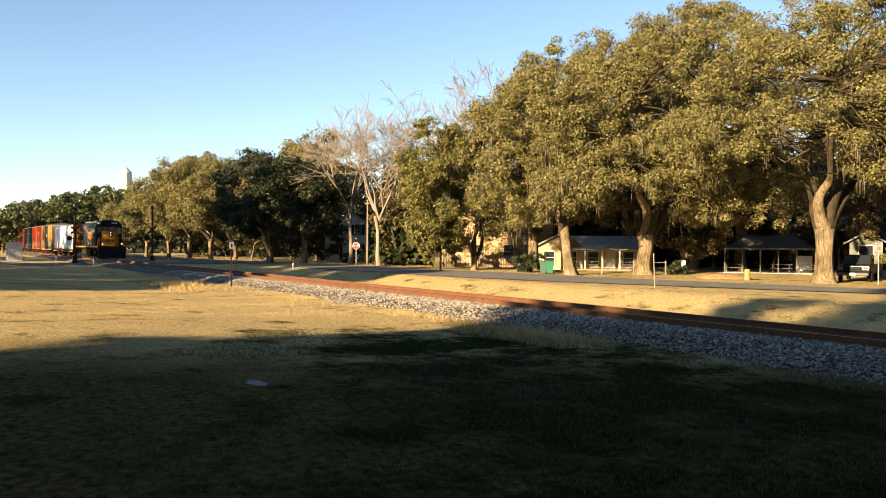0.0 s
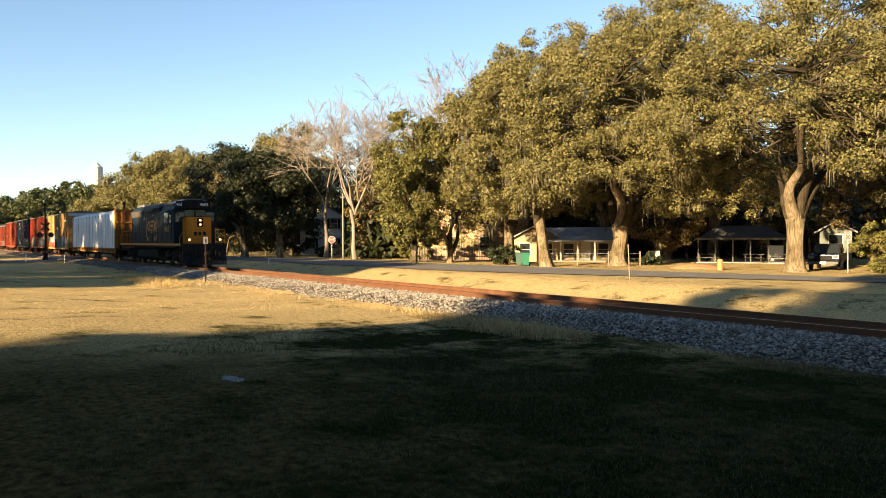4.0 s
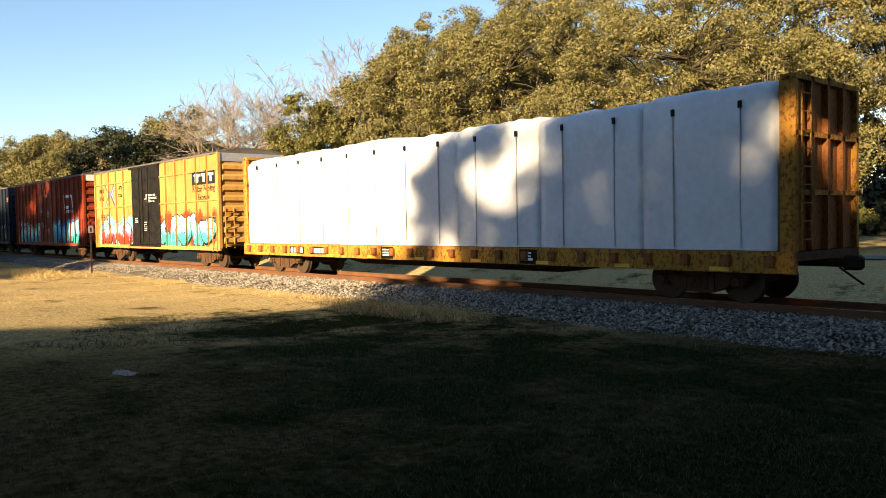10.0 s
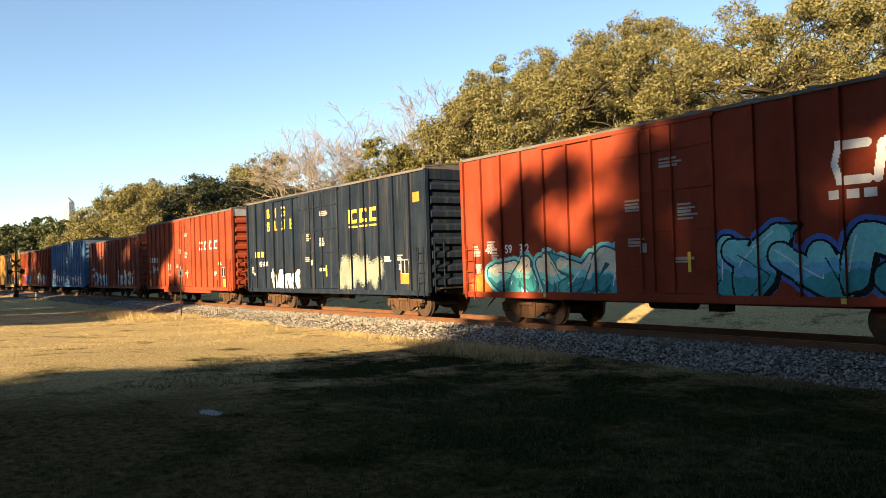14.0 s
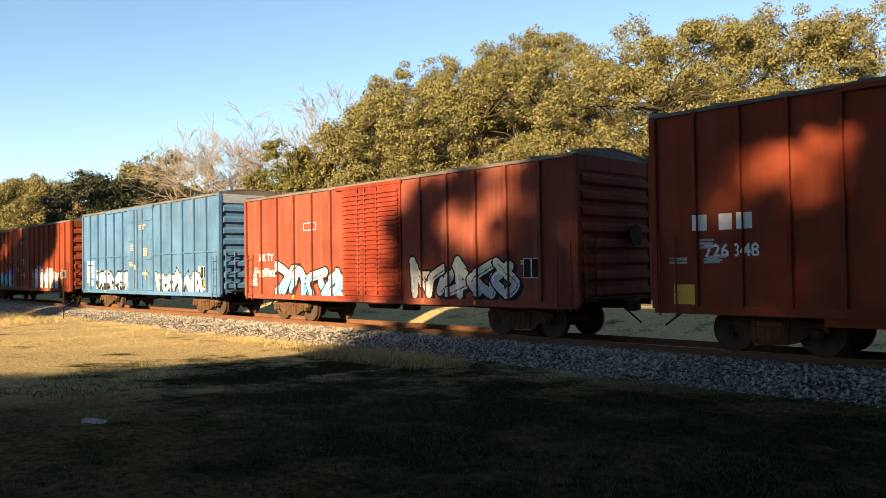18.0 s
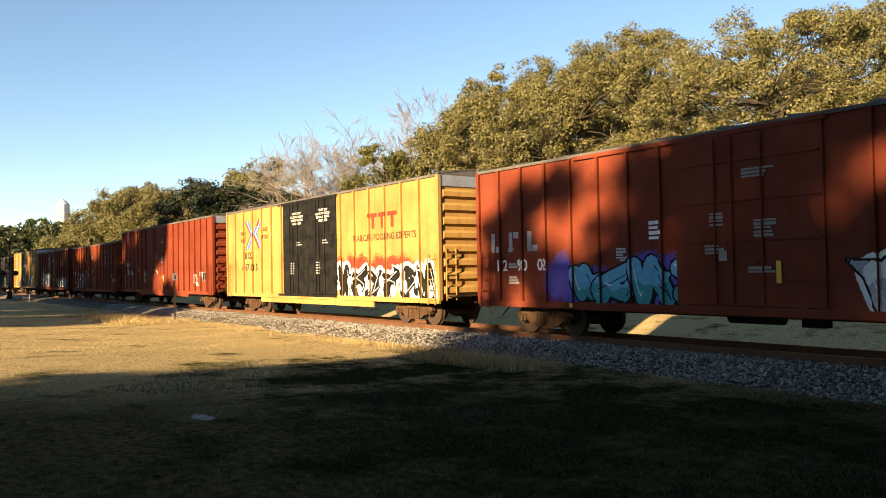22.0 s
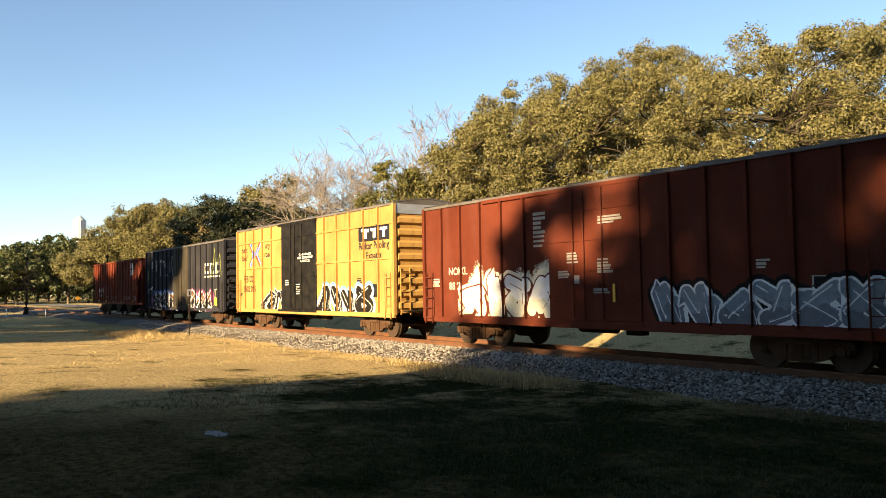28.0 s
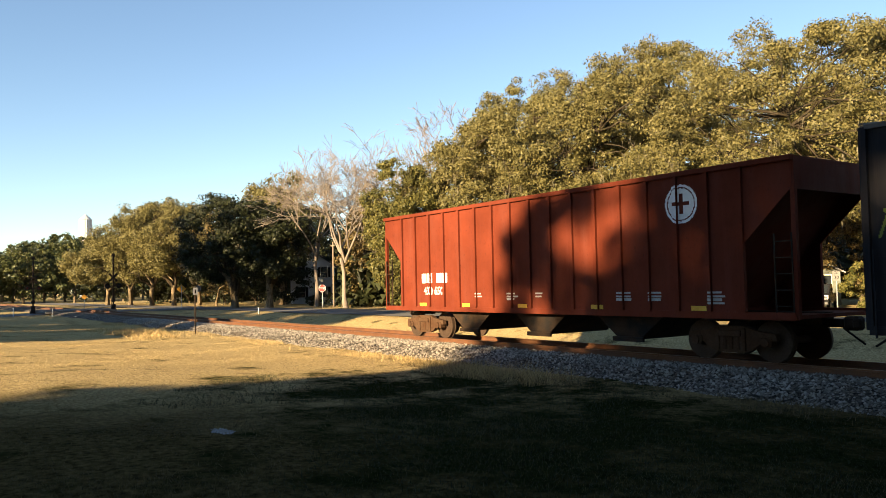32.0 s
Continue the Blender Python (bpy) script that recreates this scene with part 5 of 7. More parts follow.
    c.text("next\nload", -7.3, 3.75, .36, BROWN_INK, lean=.1)
    c.text("any\nroad", -4.6, 3.85, .36, BROWN_INK, lean=.1)
    c.text("TB OX", -6.7, 2.78, .46, POOL_DK)
    c.text("6 67 60 5", -6.5, 2.2, .46, POOL_DK, wide=1.1)
    for x, w in ((4.9, .55), (5.55, .55), (6.2, .6)):
        c.rect(x, x + w, 3.92, 4.05, RED_INK)
        c.rect(x + w / 2 - .09, x + w / 2 + .09, 3.5, 3.92, RED_INK)
    c.text("RAILCAR POOLING EXPERTS", 5.9, 3.15, .33, BROWN_INK)
    c.build("lettering", e, "dark and coloured lettering on yellow paint", .003)
    d = Canvas(2.4, 1.0, 4.9, (), 0, 1.634)
    for x in (-1.9, .5):
        words("IMPORTANT\nCLOSE THIS DOOR\nBEFORE CLOSING\nMAIN DOOR", .145, WHITE, e, x + .85, -1.641, 4.25, "door_notice")
        d.bars(x + .2, 2.3, 5, .5, FADED, .03, .08, 4)
        d.bars(x + .8, 3.2, 2, .5, FADED, .035, .07, 8)
    d.build("door_stencil", e, "small white stencils on the black doors", .004)
    g = spray(e, p, 9.35)
    g.cloud(2.6, 8.0, 1.3, 2.5, RED_INK, 6)
    g.throwup(1.3, 9.2, .72, 2.3, 7, [BLACK], WHITE, SILVER, 23, .4, .5)
    for i in range(10):
        g.oval(1.8 + i * .78, 1.2 + .5 * ((i * 7) % 3) / 3, .16, .22, SILVER)
    g.build("graffiti", e, "black, silver and red spray paint", .006)
    # long brown car
    LBROWN = paint("red_brown", (0.215, 0.045, 0.021), .55, (0.15, 0.04, 0.028), .62)
    e, p = boxcar("long_brown", "long red-brown boxcar with double doors and white stencils", LBROWN, top=5.14, door=(-2.5, 2.25), end_band=GALV, posts=18, lower_sill=.14)
    c = Canvas(9.25, .8, 5.0, p)
    c.text("AO K", -8.0, 2.7, .36, WHITE)
    c.text("101136", -7.2, 2.1, .38, WHITE, wide=1.2)
    c.bars(-1.0, 4.5, 4, 1.0, WHITE, .06, .06, 2)
    for x in (-1.6, -1.0, -.2, .6, 1.5):
        c.bars(x, 2.9, 3, .4, WHITE, .05, .1, x)
    stencils(c, .8, 9.25, FADED, 12, 16)
    c.oval(-5.3, 2.4, .16, .16, WHITE, .75)
    for r_ in (.35, .28):
        c.oval(-3.6, 1.5 + r_, .3, r_ + .15, CREAM, .86)
    c.build("lettering", e, "white lettering", .003)
    # brown cars
    BROWN_A = paint("rust_brown", (0.175, 0.036, 0.015), .65, (0.32, 0.09, 0.03), .58)
    e, p = boxcar("brown_a", "rust-brown boxcar with faded white lettering and outline graffiti", BROWN_A, top=4.55, sill=.72, door=(-1.75, 1.5), posts=15, ribs=9)
    c = Canvas(7.85, .72, 4.5, p)
    FADE = raw((.42, .36, .30))
    for n, z in ((3, 3.85), (4, 3.4), (4, 2.95)):      # faded company name as plain bars
        for k in range(n):
            for q in (0, .34):
                c.rect(2.85 + k * 1.15 + q, 2.97 + k * 1.15 + q, z - .15, z + .15, raw((.25, .14, .10)))
    c.text("FCRD", -6.6, 2.22, .32, WHITE)
    c.text("320", -5.3, 2.22, .32, WHITE)
    c.rect(-1.9, -1.3, 3.1, 3.2, WHITE)
    c.rect(-2.0, -1.3, 2.3, 2.5, WHITE)
    c.rect(6.5, 7.2, 1.5, 1.75, YELLOW)
    c.rect(-7.3, -6.9, 1.2, 1.45, YELLOW)
    stencils(c, .72, 7.85, FADE, 13, 6)
    c.build("lettering", e, "faded white lettering", .003)
    g = spray(e, p, 7.85)
    g.throwup(-5.8, -1.9, .75, 2.2, 4, [raw((.035, .02, .016))], CREAM, None, 24, .75, .1)
    g.build("graffiti", e, "cream outline spray paint", .006)
    BROWN_B = paint("dark_brown", (0.12, 0.029, 0.015), .6, (0.085, 0.027, 0.02), .6)
    e, p = boxcar("brown_b", "dark brown boxcar with white and silver graffiti", BROWN_B, top=4.62, sill=.74, door=(-1.55, 1.75), posts=14, ribs=9)
    c = Canvas(7.8, .74, 4.5, p)
    c.text("NO KL", -5.9, 2.38, .34, FADE)
    c.text("88 21", -6.0, 1.9, .34, FADE)
    c.bars(-2.2, 3.9, 8, .5, FADE, .06, .07, 2)
    c.bars(.4, 3.2, 2, .5, FADE, .06, .07, 3)
    stencils(c, .74, 7.8, FADE, 14, 7)
    c.build("lettering", e, "faded white lettering", .003)
    g = spray(e, p, 7.8)
    g.cloud(-5.4, -1.4, .75, 2.35, CREAM, 8)
    g.throwup(-5.6, -1.4, .8, 2.35, 4, [CREAM, WHITE], BROWN_B, CREAM, 25, .7, .2)
    g.throwup(2.0, 7.6, .72, 2.1, 6, [raw((.16, .17, .19)), raw((.24, .26, .29))], WHITE, BLACK, 26, .6, .15)
    g.build("graffiti", e, "white and slate spray paint", .006)
    e, p = pool_car("pool_b", "yellow ribbed boxcar with black door and silver-blue graffiti", "502 095", True, 2)
    g = spray(e, p, 7.85)
    g.throwup(-4.6, -1.2, .72, 1.95, 4, [BLACK], SILVER, None, 27, .3, .6)
    g.throwup(1.7, 6.1, .68, 2.15, 4, [BLACK], WHITE, raw((.12, .25, .45)), 28, .7, .4)
    g.build("graffiti", e, "black, silver and blue spray paint", .006)
    # dark car
    DARK = paint("faded_black", (0.032, 0.032, 0.037), .6, (0.06, 0.05, 0.045), .6)
    OCHRE = paint("door_ochre", (0.058, 0.049, 0.035), .6, (0.05, 0.04, 0.03), .6)
    e, p = boxcar("dark", "faded black boxcar with yellow mark and many-coloured graffiti", DARK, top=4.75, sill=.75, door=(-1.4, 1.6), doors=OCHRE, posts=15)
    c = Canvas(7.95, .75, 4.65, p)
    for x in (4.65, 5.55, 6.45):
        c.rect(x, x + .6, 3.35, 3.48, CREAM)
        c.rect(x, x + .18, 3.0, 3.35, CREAM)
        c.rect(x, x + .6, 2.9, 3.02, CREAM)
        c.rect(x - .05, x + .65, 2.7, 2.77, CREAM)
    stencils(c, .75, 7.95, CREAM, 15, 6)
    c.rect(6.3, 6.9, 1.1, 1.5, YELLOW)
    c.build("lettering", e, "cream lettering", .003)
    g = Canvas(7.95, .7, 4.6, p)
    r_ = random.Random(77)
    for i in range(5):
        x = -6.7 + i * 1.05
        g.stroke(curve_through([(x + r_.uniform(0, .9), r_.uniform(2.9, 4.2)) for _ in range(6)]), .04, FADED)
    g.stroke([(5.9, 2.6), (6.3, 4.3), (6.6, 2.9), (7.2, 4.0), (7.4, 2.8)], .03, LIME)
    PLUM = raw((.20, .05, .13))
    g.cloud(-6.3, 5.9, .75, 1.9, PLUM, 9)
    g.throwup(-6.2, -.4, .72, 2.1, 6, [BLACK, BROWN_INK], WHITE, BLUE_INK, 29, .6, .3)
    g.throwup(.4, 5.8, .72, 2.1, 6, [BLACK, BROWN_INK], WHITE, PLUM, 34, .5, .6)
    g.stroke([(-7.7, 2.6), (-7.4, 3.4), (-7.2, 2.5), (-7.6, 3.1)], .03, LIME)
    g.build("graffiti", e, "pink, white, orange and lime spray paint", .006)


train_cars()


def wrapped_car():
    l, tr = SPAN["wrapped"]
    half = (tr - l) / 2
    YEL = paint("flatcar_yellow", (0.47, 0.235, 0.04), .65, (0.12, 0.05, 0.025), .48)
    BULK = paint("bulkhead_rust", (0.30, 0.12, 0.04), .7, (0.16, 0.06, 0.03), .5)
    WRAP = mat("white_wrap", (0.57, 0.60, 0.66), 0.42, 0, 0.06, 1.2, 6, 0.6, second=(0.44, 0.47, 0.53), bscale=3.0, thresh=(.5, .8))
    e = thing("flatcar", "yellow bulkhead flatcar with rusty end frames", "flatcar", "freight cars of the train")
    TRAIN["wrapped"] = (e, (l + tr) / 2)
    bm = B()
    box(bm, -half, half, -1.5, 1.5, .95, 1.12)
    part("deck", bm, RUSTY, e)
    for s in (-1, 1):
        bm = B()
        box(bm, -half, half, s * 1.5 - .05, s * 1.5 + .05, .70, 1.14)
        part("side_sill", bm, YEL, e)
    bm = B()
    box(bm, -.1, .1, -.1, 0, .82, 1.06, .015)
    pk = shared("stake_pocket", bm, BULK)
    for x in np.linspace(-half + .5, half - .5, 24):
        hang(pk, e, pose(x, -1.55, 0))
    c = Canvas(half, .70, 1.14, (), 0, 1.55)
    for x0, n in ((-half + 3.6, 4), (-half + 5.0, 5)):            # reporting mark as plain bars on dark plates
        c.rect(x0, x0 + n * .22 + .1, .80, 1.05, BLACK)
        for k in range(n):
            c.rect(x0 + .08 + k * .22, x0 + .22 + k * .22, .85, 1.0, WHITE)
    for x0 in (-2.0, 4.0):
        c.rect(x0, x0 + .6, .74, 1.08, BLACK)
        c.bars(x0 + .06, .99, 3, .5, WHITE, .035, .05, x0)
    for x0 in np.linspace(-half + 1.2, half - 1.8, 9):
        c.rect(x0, x0 + .4, .73, .8, YELLOW)
    c.build("lettering", e, "white bars and yellow strips on the side sill", .003)
    bm = B()
    prism(bm, [(-7.0, .85), (-4.5, .45), (4.5, .45), (7.0, .85)], "y", -.5, .5)
    part("centre_sill", bm, STEEL, e)
    for s in (-1, 1):
        x0, x1 = (half - .32, half) if s > 0 else (-half, -half + .32)
        bm = B()
        box(bm, (x0 + x1) / 2 - .04, (x0 + x1) / 2 + .04, -1.5, 1.5, 1.14, 4.55)
        bk = part("bulkhead", bm, BULK, e, "rusty orange end bulkhead")
        for y in (-1.46, -.75, 0, .75, 1.46):
            bm = B()
            box(bm, x0, x1, y - .06, y + .06, 1.14, 4.6 - .12 * (abs(y) > 1.4))
            part("bulkhead_post", bm, YEL if abs(y) > 1.4 else BULK, bk)
        for z in (2.3, 3.45, 4.55):
            bm = B()
            box(bm, x0, x1, -1.5, 1.5, z - .05, z + .05)
            part("bulkhead_rail", bm, YEL, bk)
        hang(shared("ladder", ladder_mesh(3.2, 9), YEL), e, pose(s * (half + .03), -1.15, 1.2, 0, 0, 90 * s))
        hang(COUPLER, e, pose(s * (half + .3), 0, 0, 0, 0, 0 if s > 0 else 180))
        truck(e, s * (half - 2.35))
    # the load: stacked bundles under white wrap, uneven along the top
    ld = new("wrapped_load")
    ld.empty_display_size = .3
    tagged(ld, "long load wrapped in white plastic sheeting on a flatcar", "cargo", "freight cars of the train")
    TRAIN["load"] = (ld, (l + tr) / 2)
    rng = random.Random(4)
    n = 7
    for k in range(n):
        a, b = -half + .36 + (2 * half - .72) * k / n, -half + .36 + (2 * half - .72) * (k + 1) / n - .015
        bm = B()
        nx, cols = 14, []
        hh = 4.52 + rng.uniform(-.09, .06)
        for i in range(nx + 1):
            x = a + (b - a) * i / nx
            t = hh + rng.uniform(-.025, .025) - (.06 if i in (0, nx) else 0)
            w = 1.47
            ring = [(-w, 1.15), (-w - .0, 1.9), (-w, 2.7), (-w, 3.5), (-w, t - .22), (-w + .07, t - .08), (-w + .3, t), (0, t + .05), (w - .3, t), (w, t - .2), (w, 1.15)]
            cols.append([bm.verts.new((x, y + rng.uniform(-.028, .028), z + (rng.uniform(-.02, .02) if z > 1.2 else 0))) for y, z in ring])
        for p, q in zip(cols, cols[1:]):
            for j in range(len(p) - 1):
                bm.faces.new((p[j], p[j + 1], q[j + 1], q[j]))
        bm.faces.new(cols[0])
        bm.faces.new(cols[-1][::-1])
        bmesh.ops.recalc_face_normals(bm, faces=bm.faces)
        bd = part("wrapped_section", bm, WRAP, ld, smooth=True)
        bm = B()
        for q in range(2):
            x = a + (b - a) * (q + .5) / 2
            bm = B()
            box(bm, x - .035, x + .035, -1.52, -1.48, 4.05, 4.2)
            part("strap_slot", bm, BLACK, bd)
            bm = B()
            box(bm, x - .012, x + .012, -1.508, -1.48, 1.2, 4.06)
            part("seam", bm, SILVER, bd)


def engine():
    l, tr = SPAN["engine"]
    h = (tr - l) / 2
    NAVY = mat("engine_blue", (0.011, 0.0175, 0.024), 0.55, 0, 0.2, 1.0, 9, 0, second=(0.02, 0.028, 0.032), streak=True, thresh=(.6, .9), spec=0.06)
    GOLD = mat("engine_yellow", (0.41, 0.150, 0.010), 0.5, 0, 0.12, 1.5, 12, 0, second=(0.32, 0.14, 0.025), thresh=(.6, .9), spec=.15)
    GREY = mat("engine_roof_grey", (0.10, 0.11, 0.12), 0.5, 0, 0.3, 1.5, 10, second=(.05, .05, .05))
    SOOT = mat("engine_grime", (0.014, 0.013, 0.012), 0.8, 0, 0.4, 2, 14, 0.2, second=(0.034, 0.027, 0.021), spec=0.05)
    TRUCK = mat("dusty_truck_steel", (0.045, 0.038, 0.031), 0.85, 0, 0.4, 3, 16, 0.3, second=(0.02, 0.018, 0.016), spec=0.05)
    GRILL = mat("engine_grille", (0.065, 0.052, 0.037), 0.8, 0.1, 0.3, 3, 20, .3)
    e = thing("locomotive", "dark blue and yellow six-axle diesel locomotive with lit headlights", "locomotive")
    TRAIN["engine"] = (e, (l + tr) / 2)
    bm = B()
    box(bm, -h + .25, h - .25, -1.52, 1.52, 1.30, 1.60)
    box(bm, -h + .6, h - .6, -.5, .5, .85, 1.3)
    part("frame", bm, SOOT, e)
    for s in (-1, 1):
        bm = B()
        box(bm, -h + .35, h - .55, s * 1.53 - .02, s * 1.53 + .02, 1.45, 1.60)
        part("yellow_stripe", bm, GOLD, e)
    # long hood
    bm = B()
    prism(bm, [(-.87, 1.6), (-.87, 4.15), (-.72, 4.50), (-.4, 4.62), (.4, 4.62), (.72, 4.50), (.87, 4.15), (.87, 1.6)], "x", -7.9, 4.35)
    part("long_hood", bm, NAVY, e)
    bm = B()
    box(bm, -7.95, -3.75, -.92, .92, 3.72, 4.22, .02)
    part("radiator_grille", bm, GRILL, e, "dusty brown radiator grille")
    bm = B()
    prism(bm, [(-.95, 4.02), (-1.02, 4.30), (-.8, 4.45), (.8, 4.45), (1.02, 4.3), (.95, 4.02)], "x", -3.0, 1.5)
    part("dynamic_brake_housing", bm, NAVY, e)
    bm = B()
    box(bm, -2.9, -.2, -1.04, 1.04, 4.06, 4.3)
    part("vent_grille", bm, BLACK, e)
    bm = B()
    box(bm, 2.9, 4.33, -.98, .98, 3.75, 4.42, .02)
    part("blower_grille", bm, GRILL, e, "brown filter grille")
    for x in (-7.2, -6.0, -4.8):
        bm = B()
        rod(bm, (x, 0, 4.6), (x, 0, 4.76), .58, seg=20)
        rod(bm, (x, 0, 4.76), (x, 0, 4.78), .62, seg=20)
        part("radiator_fan", bm, GREY, e)
    for x in (-2.0, -.6):
        bm = B()
        rod(bm, (x, 0, 4.45), (x, 0, 4.72), .5, seg=20)
        part("brake_fan", bm, GREY, e)
    bm = B()
    box(bm, 1.9, 2.5, -.25, .25, 4.6, 4.8, .02)
    part("exhaust_pipe", bm, SOOT, e)
    for i in range(8):                              # hood doors
        x = -7.3 + i * 1.42
        bm = B()
        box(bm, x, x + .66, -.885, -.868, 1.75, 3.6, .004)
        box(bm, x + .7, x + 1.36, -.885, -.868, 1.75, 3.6, .004)
        box(bm, x + .60, x + .63, -.91, -.88, 2.6, 2.75)
        part("hood_door", bm, NAVY, e)
    # cab
    bm = B()
    prism(bm, [(-1.48, 1.6), (-1.48, 3.95), (-1.2, 4.42), (-.55, 4.66), (.55, 4.66), (1.2, 4.42), (1.48, 3.95), (1.48, 1.6)], "x", 4.35, 7.1)
    cab = part("cab", bm, NAVY, e)
    bm = B()
    prism(bm, [(-1.30, 4.34), (-.6, 4.60), (-.6, 4.70), (-1.36, 4.40)], "x", 4.3, 7.05)
    prism(bm, [(1.30, 4.34), (.6, 4.60), (.6, 4.70), (1.36, 4.40)], "x", 4.3, 7.05)
    box(bm, 4.3, 7.05, -.6, .6, 4.66, 4.72)
    part("cab_roof", bm, GREY, cab, "grey cab roof sheets")
    for a, b in ((4.75, 5.25), (5.3, 5.8)):
        bm = B()
        box(bm, a, b, -1.50, -1.47, 3.12, 3.80)
        w = part("side_window", bm, WINDOW, cab)
        bm = B()
        box(bm, a - .04, b + .04, -1.505, -1.478, 3.05, 3.11)
        box(bm, a - .04, a, -1.505, -1.478, 3.05, 3.86)
        box(bm, b, b + .04, -1.505, -1.478, 3.05, 3.86)
        part("window_frame", bm, SILVER, w)
    bm = B()
    prism(bm, [(-1.48, 3.92), (-1.95, 3.72), (-1.95, 3.75), (-1.48, 3.97)], "x", 4.6, 5.95)
    part("sunshade", bm, BLACK, cab)
    bm = B()
    box(bm, 5.95, 6.7, -1.495, -1.475, 1.75, 3.75, .01)
    cd = part("cab_door", bm, NAVY, cab)
    bm = B()
    box(bm, 6.12, 6.52, -1.502, -1.47, 2.95, 3.62)
    part("door_pane", bm, WINDOW, cd)
    bm = B()
    for x in (6.08, 6.55):
        box(bm, x - .02, x + .02, -1.507, -1.475, 2.9, 3.67)
    for z in (2.92, 3.65):
        box(bm, 6.1, 6.53, -1.507, -1.475, z - .02, z + .02)
    part("pane_frame", bm, BLACK, cd)
    bm = B()
    rod(bm, (6.78, -1.54, 1.9), (6.78, -1.54, 3.3), .018, seg=6)
    rod(bm, (5.88, -1.54, 1.9), (5.88, -1.54, 3.3), .018, seg=6)
    part("grab_rail", bm, BLACK, cab)
    bm = B()
    rod(bm, (3.0, -1.46, 2.55), (4.1, -1.3, 3.3), .018, seg=6)
    rod(bm, (4.1, -1.3, 3.3), (4.3, -1.2, 3.5), .018, seg=6)
    part("walkway_rail", bm, BLACK, e)
    for y0, y1 in ((-1.35, -.75), (.75, 1.35)):
        bm = B()
        box(bm, 7.09, 7.12, y0, y1, 3.1, 3.8)
        part("front_window", bm, WINDOW, cab)
    for y0, y1 in ((-.7, -.05), (.05, .7)):
        bm = B()
        box(bm, 7.09, 7.12, y0, y1, 3.5, 3.95)
        part("windscreen", bm, WINDOW, cab)
    bm = B()
    prism(bm, [(7.0, -1.25), (7.62, -.95), (7.62, .95), (7.0, 1.25)], "z", 4.08, 4.55)
    part("number_board_housing", bm, BLACK, e)
    bm = B()
    box(bm, -.42, .42, -.008, .008, -.13, .13)
    nb = part("number_board", bm, BLACK, e)
    nb.matrix_basis = pose(7.32, -1.115, 4.3, 0, 0, 26)
    o = words("4065", .30, WHITE, e, 7.335, -1.135, 4.31, "number")
    o.matrix_basis = pose(7.335, -1.138, 4.31, 90, 0, 26)
    o = words("4065", .30, WHITE, e, 7.64, 0, 4.31, "number")
    o.matrix_basis = pose(7.632, .5, 4.31, 90, 0, 90)
    # short hood (nose)
    bm = B()
    prism(bm, [(7.1, -.86), (8.05, -.86), (8.3, -.45), (8.3, .45), (8.05, .86), (7.1, .86)], "z", 1.6, 3.42)
    nose = part("short_hood", bm, GOLD, e, "bright yellow nose")
    bm = B()
    prism(bm, [(7.1, -.87), (7.55, -.87), (7.55, .87), (7.1, .87)], "z", 3.4, 3.47)
    part("nose_top", bm, NAVY, nose)
    bm = B()
    box(bm, 8.29, 8.36, -.2, .2, 2.75, 3.35, .02)
    hl = part("headlight_box", bm, BLACK, nose)
    for z in (2.9, 3.2):
        bm = B()
        rod(bm, (8.34, 0, z), (8.39, 0, z), .085, seg=16)
        part("headlight", bm, LAMP_ON, hl, "lit headlight")
    for y, w in ((-.42, .2), (-.12, .2), (.18, .22)):   # dark plain mark on the nose
        bm = B()
        box(bm, 8.297, 8.306, y, y + w, 2.15, 2.4)
        part("nose_mark", bm, NAVY, nose)
    # front platform, pilot and plough
    bm = B()
    box(bm, 8.25, h - .15, -1.5, 1.5, 1.45, 1.6)
    part("front_platform", bm, SOOT, e)
    bm = B()
    prism(bm, [(-1.5, .25), (-1.5, 1.5), (1.5, 1.5), (1.5, .25)], "x", h - .3, h - .12)
    pl = part("pilot", bm, BLACK, e)
    bm = B()
    prism(bm, [(h - .12, .75), (h + .22, .15), (h + .12, .15), (h - .14, .45)], "y", -1.45, 1.45)
    part("plough", bm, BLACK, pl)
    bm = B()
    box(bm, h - .15, h + .02, .05, .45, .75, 1.1)
    part("hose_bracket", bm, BLACK, pl)
    for y in (-1.0, -.7, .75, 1.05):
        bm = B()
        rod(bm, (h - .1, y, 1.25), (h + .08, y * .9, .75), .03, seg=6)
        rod(bm, (h + .08, y * .9, .75), (h, y * .8, .5), .03, seg=6)
        part("air_hose", bm, BLACK, pl)
    for s in (-1, 1):
        bm = B()
        rod(bm, (h - .3, s * 1.05, 1.86), (h - .1, s * 1.05, 1.86), .12, seg=14)
        dl = part("ditch_light", bm, BLACK, e)
        bm = B()
        rod(bm, (h - .11, s * 1.05, 1.86), (h - .08, s * 1.05, 1.86), .095, seg=14)
        part("lit_lens", bm, LAMP_ON, dl, "lit ditch light")
        bm = B()
        pts = [(h - .2, s * 1.4, 1.6), (h - .2, s * 1.4, 2.55), (h - .2, s * .75, 2.6), (h - .2, s * .75, 1.6)]
        for a, b in zip(pts, pts[1:]):
            rod(bm, a, b, .025, seg=6)
        rod(bm, (h - .2, s * 1.4, 2.5), (8.45, s * 1.45, 2.0), .02, seg=6)
        rod(bm, (8.45, s * 1.45, 2.0), (8.45, s * 1.45, .6), .02, seg=6)
        part("front_handrail", bm, GOLD, e)
        bm = B()
        pts = [(-h + .3, s * 1.4, 1.6), (-h + .3, s * 1.4, 2.6), (-h + .3, s * .6, 2.6), (-h + .3, s * .6, 1.6)]
